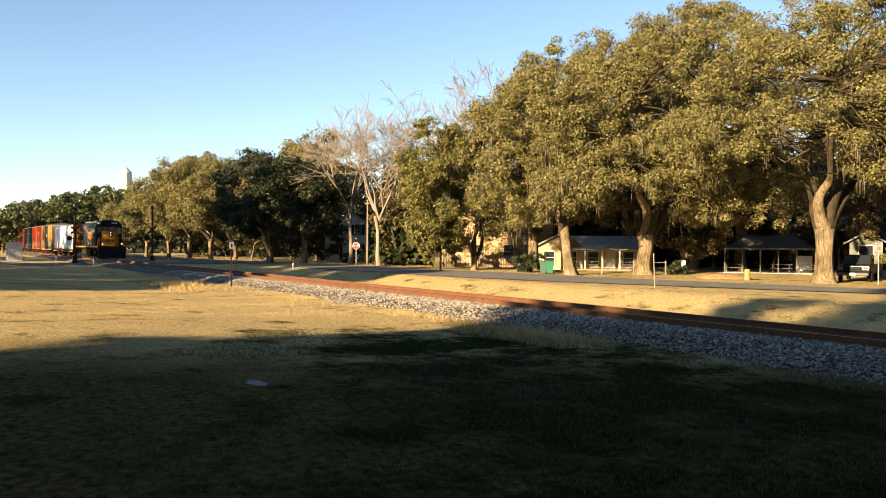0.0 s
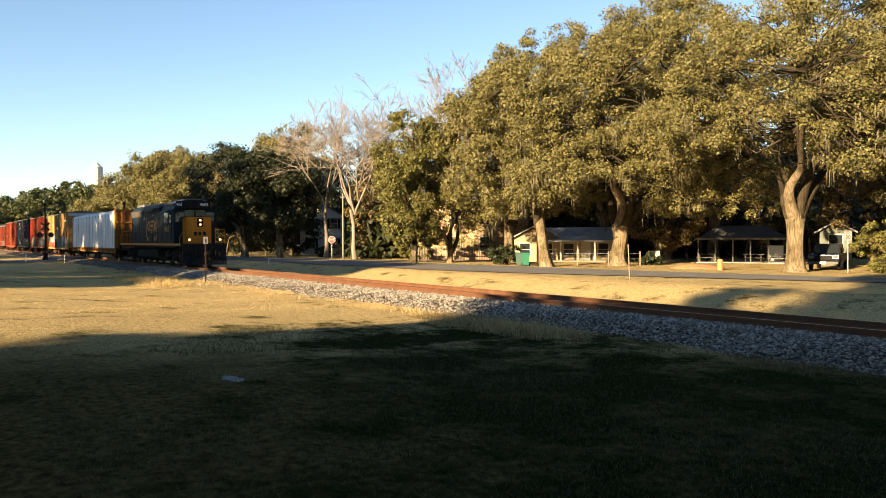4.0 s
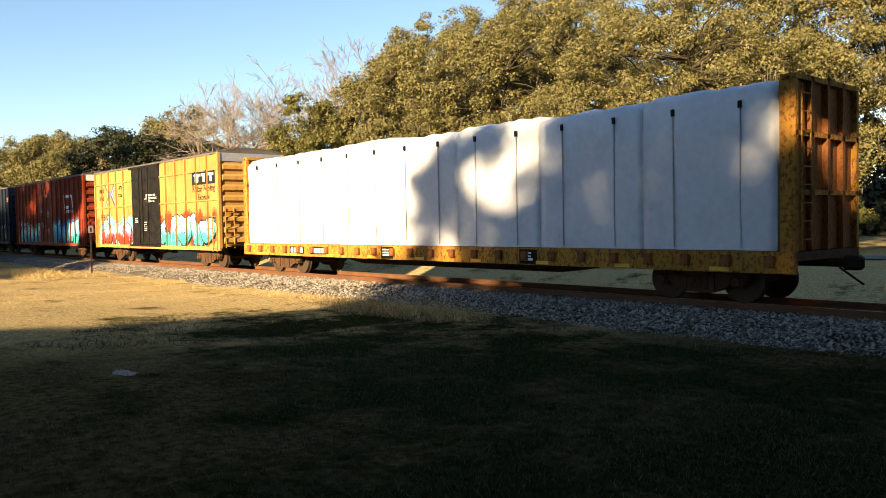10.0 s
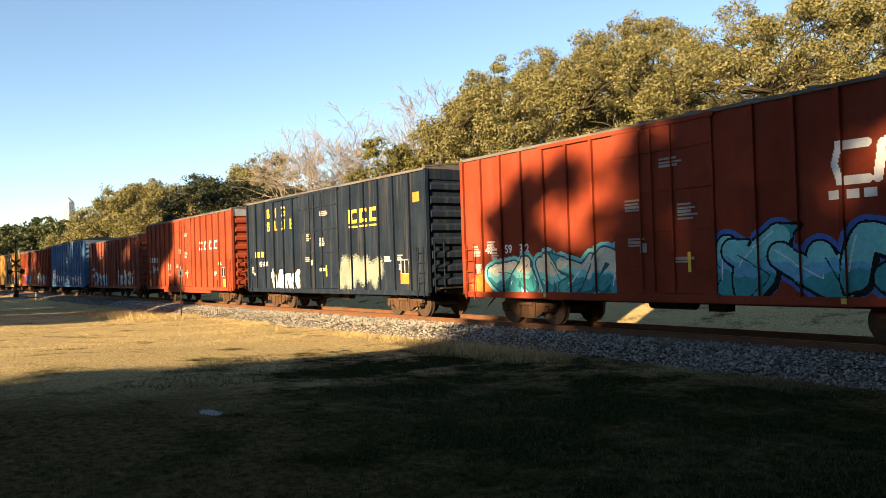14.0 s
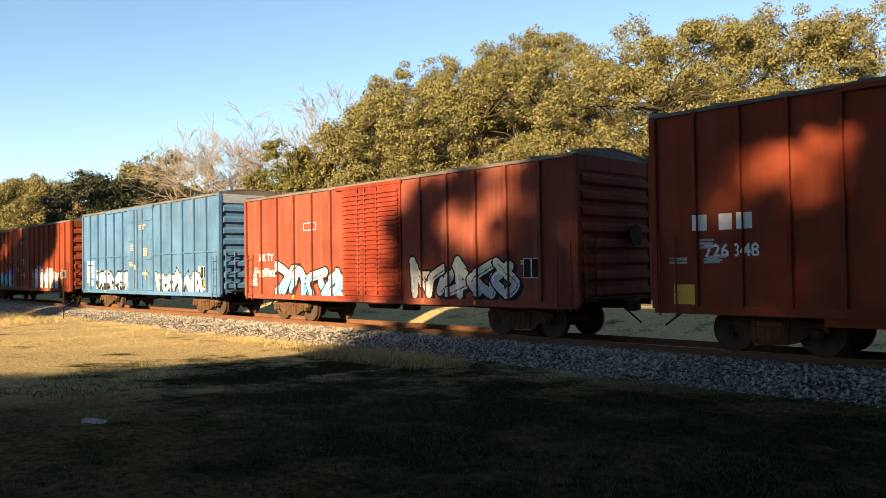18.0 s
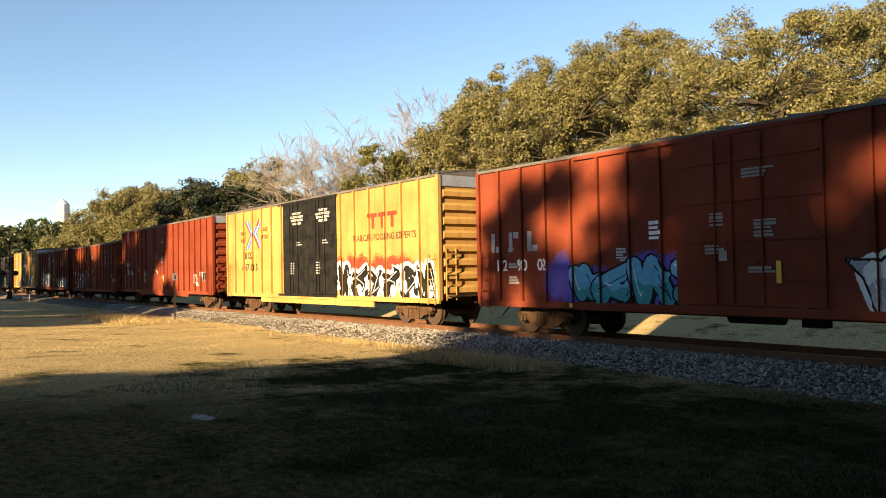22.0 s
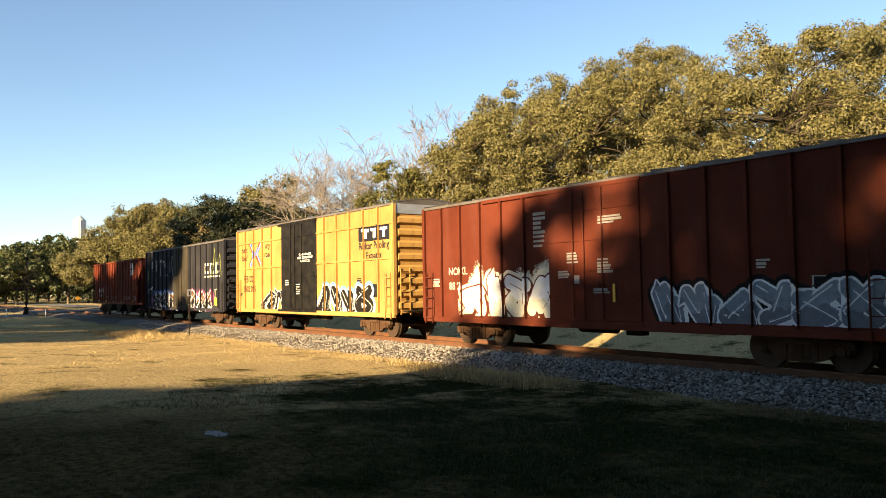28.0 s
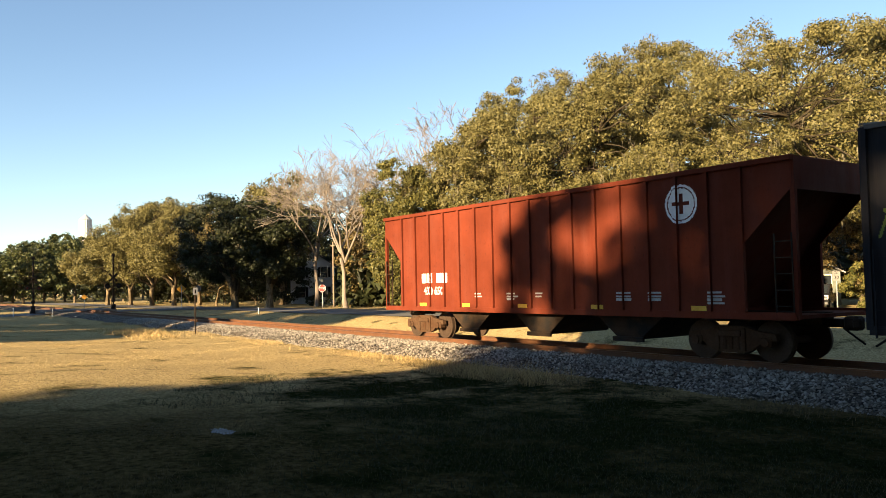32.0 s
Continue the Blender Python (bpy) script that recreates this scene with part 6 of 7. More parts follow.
        for a, b in zip(pts, pts[1:]):
            rod(bm, a, b, .025, seg=6)
        rod(bm, (-h + .3, s * 1.4, 2.6), (-h - .1, s * 1.45, 2.0), .022, seg=6)
        rod(bm, (-h - .1, s * 1.45, 2.0), (-h - .1, s * 1.45, .7), .022, seg=6)
        part("rear_handrail", bm, GOLD, e)
        bm = B()
        rod(bm, (-7.9, s * 1.46, 2.55), (4.2, s * 1.46, 2.55), .018, seg=6)
        part("walkway_rail", bm, BLACK, e)
        for x in np.linspace(-7.9, 4.0, 10):
            bm = B()
            rod(bm, (x, s * 1.46, 1.6), (x, s * 1.46, 2.57), .018, seg=6)
            part("rail_stanchion", bm, BLACK, e)
        for xx in (h - .75, -h + .55):
            bm = B()
            for k in range(3):
                box(bm, xx - .28, xx + .28, s * 1.5 - .14, s * 1.5 + .06, .35 + k * .38, .39 + k * .38)
            box(bm, xx - .3, xx - .27, s * 1.5 - .14, s * 1.5 + .06, .35, 1.45)
            part("steps", bm, SOOT, e)
    # fuel tank
    bm = B()
    prism(bm, [(-1.42, .62), (-1.42, 1.02), (-1.2, 1.22), (1.2, 1.22), (1.42, 1.02), (1.42, .62), (1.05, .30), (-1.05, .30)], "x", -3.35, 2.75)
    part("fuel_tank", bm, SOOT, e)
    bm = B()
    rod(bm, (-3.1, -1.2, 1.26), (1.5, -1.2, 1.26), .16, seg=12)
    part("air_reservoir", bm, SOOT, e)
    # three-axle trucks
    for s in (-1, 1):
        bm = B()
        prism(bm, [(-2.6, .75), (-2.5, 1.0), (-1.0, 1.08), (1.0, 1.08), (2.5, 1.0), (2.6, .75), (2.3, .62), (1.2, .62), (.8, .78), (-.8, .78), (-1.2, .62), (-2.3, .62)], "y", -1.12, -.98)
        prism(bm, [(-2.6, .75), (-2.5, 1.0), (-1.0, 1.08), (1.0, 1.08), (2.5, 1.0), (2.6, .75), (2.3, .62), (1.2, .62), (.8, .78), (-.8, .78), (-1.2, .62), (-2.3, .62)], "y", .98, 1.12)
        box(bm, -2.3, 2.3, -1.0, 1.0, .7, .95)
        tk = part("truck", bm, TRUCK, e)
        tk.matrix_basis = pose(s * 6.0, 0, 0)
        for x in (-2.03, 0, 2.03):
            w = hang(ENGINE_WHEELS, tk, pose(x, 0, .508), "wheelset")
            SPINNERS.append((w, x, .508, 0.508))
            bm = B()
            box(bm, x - .2, x + .2, -1.2, -1.0, .36, .70, .03)
            rod(bm, (x, -1.27, .508), (x, -1.18, .508), .12, seg=12)
            part("journal_box", bm, TRUCK, tk)
        for x in (-1.35, -.65, .65, 1.35):
            bm = B()
            rod(bm, (x, -1.16, .72), (x, -1.16, 1.12), .1, seg=10)
            box(bm, x - .16, x + .16, -1.22, -1.02, 1.08, 1.2)
            part("brake_cylinder", bm, TRUCK, tk)
        hang(COUPLER, e, pose(s * (h + .1), 0, 0, 0, 0, 0 if s > 0 else 180))
    # plain block mark in brackets, and road number
    c = Canvas(4.0, 1.7, 4.0, (), 0, .886, .02)
    for k in (-3.0, .3):
        c.rect(k, k + .12, 2.1, 3.6, GOLD)
        s = 1 if k < 0 else -1
        a = (k, k + .35) if s > 0 else (k - .23, k + .12)
        c.rect(*a, 3.5, 3.6, GOLD)
        c.rect(*a, 2.1, 2.2, GOLD)
    for i, x in enumerate((-2.55, -1.55, -.6)):
        c.oval(x + .42, 2.95, .45, .42, GOLD, .52) if i == 0 else None
        if i == 1:
            c.rect(x, x + .78, 3.2, 3.37, GOLD); c.rect(x, x + .78, 2.85, 3.05, GOLD); c.rect(x, x + .78, 2.53, 2.70, GOLD)
        if i == 2:
            c.stroke([(x + .05, 3.32), (x + .75, 2.58)], .11, GOLD); c.stroke([(x + .75, 3.32), (x + .05, 2.58)], .11, GOLD)
    for x, z in ((-3.7, 3.6), (-3.72, 3.45), (-.9, 3.75), (2.2, 3.55), (3.4, 3.35)):   # small warning stickers
        c.rect(x, x + .16, z, z + .07, WHITE)
        c.rect(x, x + .16, z + .07, z + .12, RED_INK)
    c.rect(-1.55, -.77, 2.40, 2.46, GOLD)
    for x in (-2.55, -2.15, -.35, .05):
        c.oval(x, 1.93, .15, .16, GOLD)
    c.build("side_mark", e, "yellow plain mark in brackets", .003)
    words("4065", .62, GOLD, e, 5.35, -1.484, 2.62, "road_number")
    for x in (4.7, 5.35, 6.0):
        bm = B()
        for k in range(5):
            box(bm, x - .28, x + .28, -1.50, -1.48, 1.72 + k * .13, 1.77 + k * .13)
        part("cab_louvre", bm, NAVY, cab)


def hopper():
    l, tr = SPAN["hopper"]
    h = (tr - l) / 2
    RED = paint("hopper_red", (0.165, 0.036, 0.018), .6, (0.14, 0.034, 0.022), .58)
    e = thing("hopper_car", "open-top red hopper car with white lettering at the train's end", "hopper car", "freight cars of the train")
    TRAIN["hopper"] = (e, (l + tr) / 2)
    out = [(-h, 4.36), (-h, 3.75), (-h + 1.15, 2.65), (-h + 1.15, 1.1), (h - 1.15, 1.1), (h - 1.15, 2.65), (h, 3.75), (h, 4.36)]
    for s in (-1, 1):
        bm = B()
        prism(bm, out, "y", s * 1.5 - .015, s * 1.5 + .015)
        part("side_sheet", bm, RED, e)
        bm = B()
        box(bm, -h - .03, h + .03, s * 1.5 - .09, s * 1.5 + .09, 4.30, 4.42, .01)
        part("top_rim", bm, RED, e)
        bm = B()
        box(bm, -h, h, s * 1.48 - .06, s * 1.48 + .06, .98, 1.14)
        part("side_sill", bm, RED, e)
        bm = B()
        prism(bm, [(s * h, 4.3), (s * (h - 2.6), 1.15), (s * (h - 2.65), 1.18), (s * (h - .05), 4.32)], "y", -1.48, 1.48)
        part("slope_sheet", bm, RED, e)
        bm = B()
        box(bm, s * h - .04, s * h + .04, -1.5, 1.5, 3.7, 4.4)
        part("end_sheet", bm, RED, e)
        for y in (-1.46, 1.46):
            bm = B()
            box(bm, s * h - .05, s * h + .05, y - .05, y + .05, 1.0, 3.8)
            part("end_post", bm, RED, e)
        bm = B()
        box(bm, min(s * h, s * (h - 1.2)), max(s * h, s * (h - 1.2)), -1.45, 1.45, 1.0, 1.08)
        part("end_platform", bm, RED, e)
        hang(LADDER, e, pose(s * (h - .25), -1.5, 1.1), "ladder")
        hang(COUPLER, e, pose(s * (h + .2), 0, 0, 0, 0, 0 if s > 0 else 180))
        truck(e, s * (h - 1.9))
    for x in np.linspace(-h + 1.2, h - 1.2, 17):
        bm = B()
        box(bm, x - .05, x + .05, -1.585, -1.512, 1.14, 4.3)
        part("side_post", bm, RED, e)
        bm = B()
        box(bm, x - .05, x + .05, 1.512, 1.585, 1.14, 4.3)
        part("side_post", bm, RED, e)
    for x in (-3.4, 0.0, 3.4):
        bm = B()
        prism(bm, [(x - 1.3, 1.12), (x - .35, .38), (x + .35, .38), (x + 1.3, 1.12)], "y", -1.2, 1.2)
        part("discharge_bay", bm, STEEL, e)
        bm = B()
        box(bm, x - .5, x + .5, -1.28, -1.2, .32, .44)
        part("bay_door", bm, STEEL, e)
    bm = B()
    box(bm, -h + .2, h - .2, -.25, .25, .85, 1.1)
    part("centre_sill", bm, STEEL, e)
    posts = list(np.linspace(-h + 1.2, h - 1.2, 17))
    c = Canvas(h, 1.15, 4.28, posts, .075, 1.516)
    for x in (-5.75, -5.4, -4.85, -4.5):
        c.rect(x, x + .26, 1.95, 2.25, WHITE)
    c.text("430 650", -5.05, 1.66, .36, WHITE)
    c.oval(5.4, 3.65, .46, .46, WHITE)
    c.oval(5.4, 3.65, .40, .40, RED, .93)
    c.rect(5.17, 5.63, 3.62, 3.69, RED)
    c.rect(5.37, 5.44, 3.42, 3.89, RED)
    for x, n, w in ((-2.6, 2, .3), (-1.1, 3, .5), (.2, 2, .4), (3.3, 3, .6), (4.4, 3, .5), (6.1, 4, .5)):
        c.bars(x, 1.55, n, w, FADED, .03, .05, x)
    for x in (-5.9, -3.4, -.6, 2.4, 5.6):
        c.rect(x, x + .4, 1.17, 1.25, YELLOW)
    c.build("lettering", e, "white lettering and round mark", .003)


engine()
wrapped_car()
hopper()

# ---- road and street ----
ASPHALT = mat("worn_asphalt", (0.10, 0.097, 0.093), 0.9, 0, 0.25, 0.8, 30, 0.5, second=(0.15, 0.14, 0.13))
WOOD = mat("weathered_wood", (0.24, 0.19, 0.14), 0.9, 0, 0.3, 3, 20, 0.5, streak=True)
CREAM_WALL = mat("cream_siding", (0.34, 0.27, 0.165), 0.75, 0, 0.1, 1.5, 12, 0.1)
WHITE_WALL = mat("white_siding", (0.62, 0.63, 0.62), 0.75, 0, 0.12, 1.5, 12, 0.1)
BRICK_WALL = mat("peach_stucco", (0.55, 0.36, 0.22), 0.85, 0, 0.25, 1.2, 16, 0.3, second=(0.40, 0.25, 0.16))
TRIM = mat("pale_trim", (0.48, 0.45, 0.38), 0.7, 0, 0.1, 3, 15)
METAL_ROOF = mat("grey_metal_roof", (0.34, 0.35, 0.36), 0.5, 0.3, 0.2, 1.5, 12, second=(0.25, 0.24, 0.23), streak=True)
DARK_ROOF = mat("dark_shingles", (0.06, 0.058, 0.06), 0.85, 0, 0.3, 3, 20, 0.4)
BIN_GREEN = mat("green_plastic", (0.01, 0.12, 0.07), 0.5, 0, 0.1, 3, 20)
BIN_DARK = mat("dark_green_plastic", (0.02, 0.07, 0.05), 0.5, 0, 0.1, 3, 20)
SIGN_RED = mat("sign_red", (0.50, 0.02, 0.02), 0.45, 0, 0.05, 3, 20)
SIGN_WHITE = mat("sign_white", (0.75, 0.75, 0.73), 0.45, 0, 0.05, 3, 20)
SIGN_YELLOW = mat("sign_yellow", (0.50, 0.24, 0.015), 0.5, 0, 0.05, 3, 20)
# pale shelter posts and tables, greyed down for the shade there
DIM_GREY = mat("grey_painted_wood", (0.10, 0.10, 0.10), .8, 0, .2, 3, 20)
HEDGE = leaf_mat("hedge_leaves", (0.008, 0.014, 0.006), (0.04, 0.05, 0.018), 0.1)
VINE = leaf_mat("vine_leaves", (0.05, 0.062, 0.015), (0.19, 0.165, 0.045), 0.2)


def strip(name, label, category, near, far, material, lift=0.035, n=60):
    """A paved strip between two edge lines (pairs of x, y), laid on the ground."""
    def along(pts, k):
        d = [0.0]
        for p, q in zip(pts, pts[1:]):
            d.append(d[-1] + math.dist(p, q))
        return float(np.interp(k * d[-1], d, [p[0] for p in pts])), float(np.interp(k * d[-1], d, [p[1] for p in pts]))
    v, f, m = [], [], 6
    for i in range(n + 1):
        a, b = along(near, i / n), along(far, i / n)
        for j in range(m + 1):
            x, y = a[0] + (b[0] - a[0]) * j / m, a[1] + (b[1] - a[1]) * j / m
            v.append((x, y, ground_z(x, y) + lift))
    for i in range(n):
        for j in range(m):
            o = i * (m + 1) + j
            f.append((o, o + m + 1, o + m + 2, o + 1))
    o = quads(name, v, f, material, smooth=True)
    return tagged(o, label, category, kind="structure")


strip("road", "grey worn asphalt street running beside the railway", "road",
      [(60, 58), (0, 45.2), (-20, 38.9), (-36, 33.4), (-46, 31.2), (-60, 30.5), (-80, 30), (-130, 26), (-260, 24)],
      [(60, 62), (0, 47.5), (-21.7, 43), (-34, 41), (-45, 40.0), (-59, 38.8), (-80, 37), (-130, 32.5), (-260, 31)], ASPHALT, .05, 110)
strip("crossing_road", "asphalt side road over the level crossing", "road", [(-101, -60), (-101, 13.3)], [(-93, -60), (-93, 13.3)], ASPHALT, .05)
strip("crossing_road_far", "asphalt side road beyond the level crossing", "road", [(-101, 20.3), (-101, 29)], [(-93, 20.3), (-93, 30)], ASPHALT, .07)
bm = B()
box(bm, -101, -93, TRACK_Y - 3.5, TRACK_Y - .86, -.30, -.015)
box(bm, -101, -93, TRACK_Y - .64, TRACK_Y + .64, -.30, -.015)
box(bm, -101, -93, TRACK_Y + .86, TRACK_Y + 3.7, -.30, -.015)
tagged(part("level_crossing", bm, ASPHALT), "asphalt deck of the level crossing between the rails", "crossing", kind="structure")


def on(x, y):
    return (x, y, ground_z(x, y))


# ---- crossing signals and signs ----
def crossing_signal(x, y, face):
    e = thing("crossing_signal", "black railway crossing signal mast with two lamps", "crossing signal", "crossing signals", on(x, y), face)
    bm = B()
    rod(bm, (0, 0, 0), (0, 0, 6.3), .09, seg=10)
    part("mast", bm, STEEL, e)
    bm = B()
    box(bm, -.3, .3, -.3, .3, 0, .35, .03)
    box(bm, -.22, .22, -.2, .2, .35, .9, .02)
    part("base_box", bm, STEEL, e)
    bm = B()
    rod(bm, (0, 0, 6.25), (0, 0, 6.6), .22, .12, seg=12)
    part("bell", bm, STEEL, e)
    bm = B()
    box(bm, -.75, .75, -.04, .04, 2.9, 3.0)
    part("lamp_arm", bm, STEEL, e)
    for s in (-1, 1):
        bm = B()
        rod(bm, (s * .6, -.06, 2.95), (s * .6, -.10, 2.95), .29, seg=20)
        lamp = part("lamp_backplate", bm, BLACK, e)
        bm = B()
        rod(bm, (s * .6, -.10, 2.95), (s * .6, -.13, 2.95), .11, seg=14)
        part("lens", bm, LENS, lamp, "dark red lens")
        bm = B()
        for a in np.linspace(0, math.pi, 7)[:-1]:
            p, q = a, a + math.pi / 6
            box(bm, s * .6 + .14 * math.cos((p + q) / 2) - .04, s * .6 + .14 * math.cos((p + q) / 2) + .04, -.32, -.1, 2.95 + .14 * math.sin((p + q) / 2) - .008, 2.95 + .14 * math.sin((p + q) / 2) + .008)
        part("hood", bm, BLACK, lamp)
    bm = B()
    for k in (45, -45):
        box(bm, -.6, .6, -.02, .0, -.11, .11, rot=Matrix.Rotation(radians(k), 4, "Y"))
    cb = part("crossbuck", bm, STEEL, e, "dark back of the crossed boards")
    cb.location = (0, -.08, 3.9)
    bm = B()
    rod(bm, (0, 0, 1.35), (.1, .55, 1.42), .22, .16, seg=14)
    part("gate_mechanism", bm, STEEL, e)
    return e


crossing_signal(-100.7, 13.0, 90)
crossing_signal(-93.9, 20.2, -90)


def sign_post(name, label, category, x, y, height, plate, material, rz, post=None, tilt=0):
    e = thing(name, label, category, at=on(x, y), rz=rz)
    bm = B()
    box(bm, -.03, .03, -.02, .02, -.1, height)
    part("post", bm, post or GALV, e)
    bm = B()
    prism(bm, plate, "y", -.045, -.03)
    p = part("plate", bm, material, e)
    return e


def ngon(n, r, z, turn=0.0):
    return [(r * math.cos(2 * math.pi * (i + turn) / n), z + r * math.sin(2 * math.pi * (i + turn) / n)) for i in range(n)]


def rectp(w, z0, z1):
    return [(-w / 2, z0), (w / 2, z0), (w / 2, z1), (-w / 2, z1)]


st = sign_post("stop_sign", "red octagonal stop sign on a thin post", "stop sign", -83, 40.7, 2.5, ngon(8, .44, 2.2, .5), SIGN_WHITE, 55)
bm = B()
prism(bm, ngon(8, .405, 2.2, .5), "y", -.049, -.044)
part("face", bm, SIGN_RED, st, "red face")
words("STOP", .30, SIGN_WHITE, st, 0, -.052, 2.2, "lettering", wide=.95)
sp = sign_post("speed_sign", "white speed limit sign on a wooden post", "road sign", -26.3, 48.2, 2.6, rectp(.46, 2.0, 2.62), mat("weathered_sign", (.22, .215, .2), .6, 0, .2, 3, 20), 48)
words("SPEED\nLIMIT", .11, BLACK, sp, 0, -.049, 2.5, "lettering")
words("30", .30, BLACK, sp, 0, -.049, 2.2, "lettering")
pp = sign_post("track_marker_post", "thin dark steel post with a small white plate beside the track", "marker post", -41.4, 12.95, 2.45, rectp(.24, 2.05, 2.42), mat("grey_plate", (.22, .22, .23), .7, 0, .15, 3, 20), 90, STEEL)
bm = B()
box(bm, -.03, .03, -.052, -.047, 2.12, 2.32)
part("dark_stroke", bm, BLACK, pp)
sign_post("yellow_warning_sign", "yellow diamond warning sign on a post", "road sign", -126.3, 23.1, 1.9, ngon(4, .42, 1.6), SIGN_YELLOW, 75)
sign_post("yellow_crossing_sign", "yellow warning sign with an arrow on a post", "road sign", -105.5, 31.2, 2.9, ngon(4, .6, 2.5), SIGN_YELLOW, 250)
sign_post("round_sign", "round grey back of a road sign on a post", "road sign", -98, 31.0, 2.9, ngon(16, .42, 2.5), mat("dull_sign_back", (.10, .10, .11), .7, 0, .1, 3, 20), 65)


def stake(x, y, h, label, lean=0, material=None, w=.05):
    e = thing("stake", label, "stake", "stakes", on(x, y))
    bm = B()
    box(bm, -w, w, -w * .5, w * .5, -.1, h, .006)
    e2 = part("shaft", bm, material or WOOD, e)
    e2.rotation_euler = (0, radians(lean), 0)
    bm = B()
    box(bm, -w * 1.05, w * 1.05, -w * .55, w * .55, h - .18, h - .02)
    c = part("cap", bm, SIGN_WHITE if material is None else material, e)
    c.rotation_euler = (0, radians(lean), 0)


stake(-29.6, 32.3, 1.9, "thin pale wooden stake leaning beside the road", -3, WOOD, .028)
stake(-91.5, 10.0, .95, "white marker stake in the shaded lawn", 0, SIGN_WHITE)
stake(-72.6, 28.8, .6, "short white stake beside the road", 0, SIGN_WHITE)
stake(-88.0, 13.1, .8, "white marker stake beside the track", 0, SIGN_WHITE)


def signal_cabinet():
    x, y = -116, 7.8
    e = thing("signal_cabinet", "light grey steel signal cabinet beside the track", "cabinet", at=on(x, y), rz=90)
    bm = B()
    box(bm, -.95, .95, -.7, .7, 0, .15)
    part("base", bm, mat("concrete", (.4, .39, .37), .9, 0, .2, 3, 20, .3), e)
    bm = B()
    box(bm, -.9, .9, -.65, .65, .15, 2.3, .02)
    b = part("body", bm, GALV, e)
    bm = B()
    prism(bm, [(-1.0, 2.3), (0, 2.5), (1.0, 2.3)], "y", -.75, .75)
    part("roof", bm, GALV, e)
    for s in (-1, 1):
        bm = B()
        box(bm, s * .45 - .4, s * .45 + .4, -.68, -.645, .25, 2.15, .01)
        d = part("door", bm, GALV, e)
        bm = B()
        box(bm, s * .1 - .02, s * .1 + .02, -.72, -.68, 1.1, 1.3)
        part("handle", bm, STEEL, d)


signal_cabinet()


def water_tower():
    e = thing("water_tower", "tall white cylindrical tower with a conical cap", "tower", at=(-442.4, 81.5, -.4))
    m = mat("white_tank", (.42, .45, .48), .7, 0, .15, .12, 1)
    bm = B()
    rod(bm, (0, 0, 0), (0, 0, 40.2), 3.1, seg=24)
    part("shaft", bm, m, e)
    bm = B()
    rod(bm, (0, 0, 40.2), (0, 0, 43.0), 3.25, .4, seg=24)
    part("cap", bm, m, e)
    for k in range(8):
        a = k * math.pi / 4
        bm = B()
        rod(bm, (3.1 * math.cos(a), 3.1 * math.sin(a), 0), (3.1 * math.cos(a), 3.1 * math.sin(a), 40.1), .2, seg=6)
        part("pilaster", bm, m, e)


water_tower()


# ---- houses ----
def window_on(e, x, z, w, h, y, frame=None, shutters=None):
    bm = B()
    box(bm, x - w / 2, x + w / 2, y - .04, y + .02, z, z + h)
    p = part("window", bm, WINDOW, e)
    bm = B()
    for a, b, c, d in ((x - w / 2 - .09, x + w / 2 + .09, z + h, z + h + .1), (x - w / 2 - .12, x + w / 2 + .12, z - .1, z), (x - w / 2 - .09, x - w / 2, z, z + h), (x + w / 2, x + w / 2 + .09, z, z + h), (x - w / 2, x + w / 2, z + h / 2 - .025, z + h / 2 + .025)):
        box(bm, a, b, y - .07, y - .01, c, d)
    part("frame", bm, frame or TRIM, p)
    if shutters:
        for s in (-1, 1):
            bm = B()
            box(bm, x + s * (w / 2 + .28) - .18, x + s * (w / 2 + .28) + .18, y - .06, y - .02, z, z + h)
            part("shutter", bm, shutters, p)


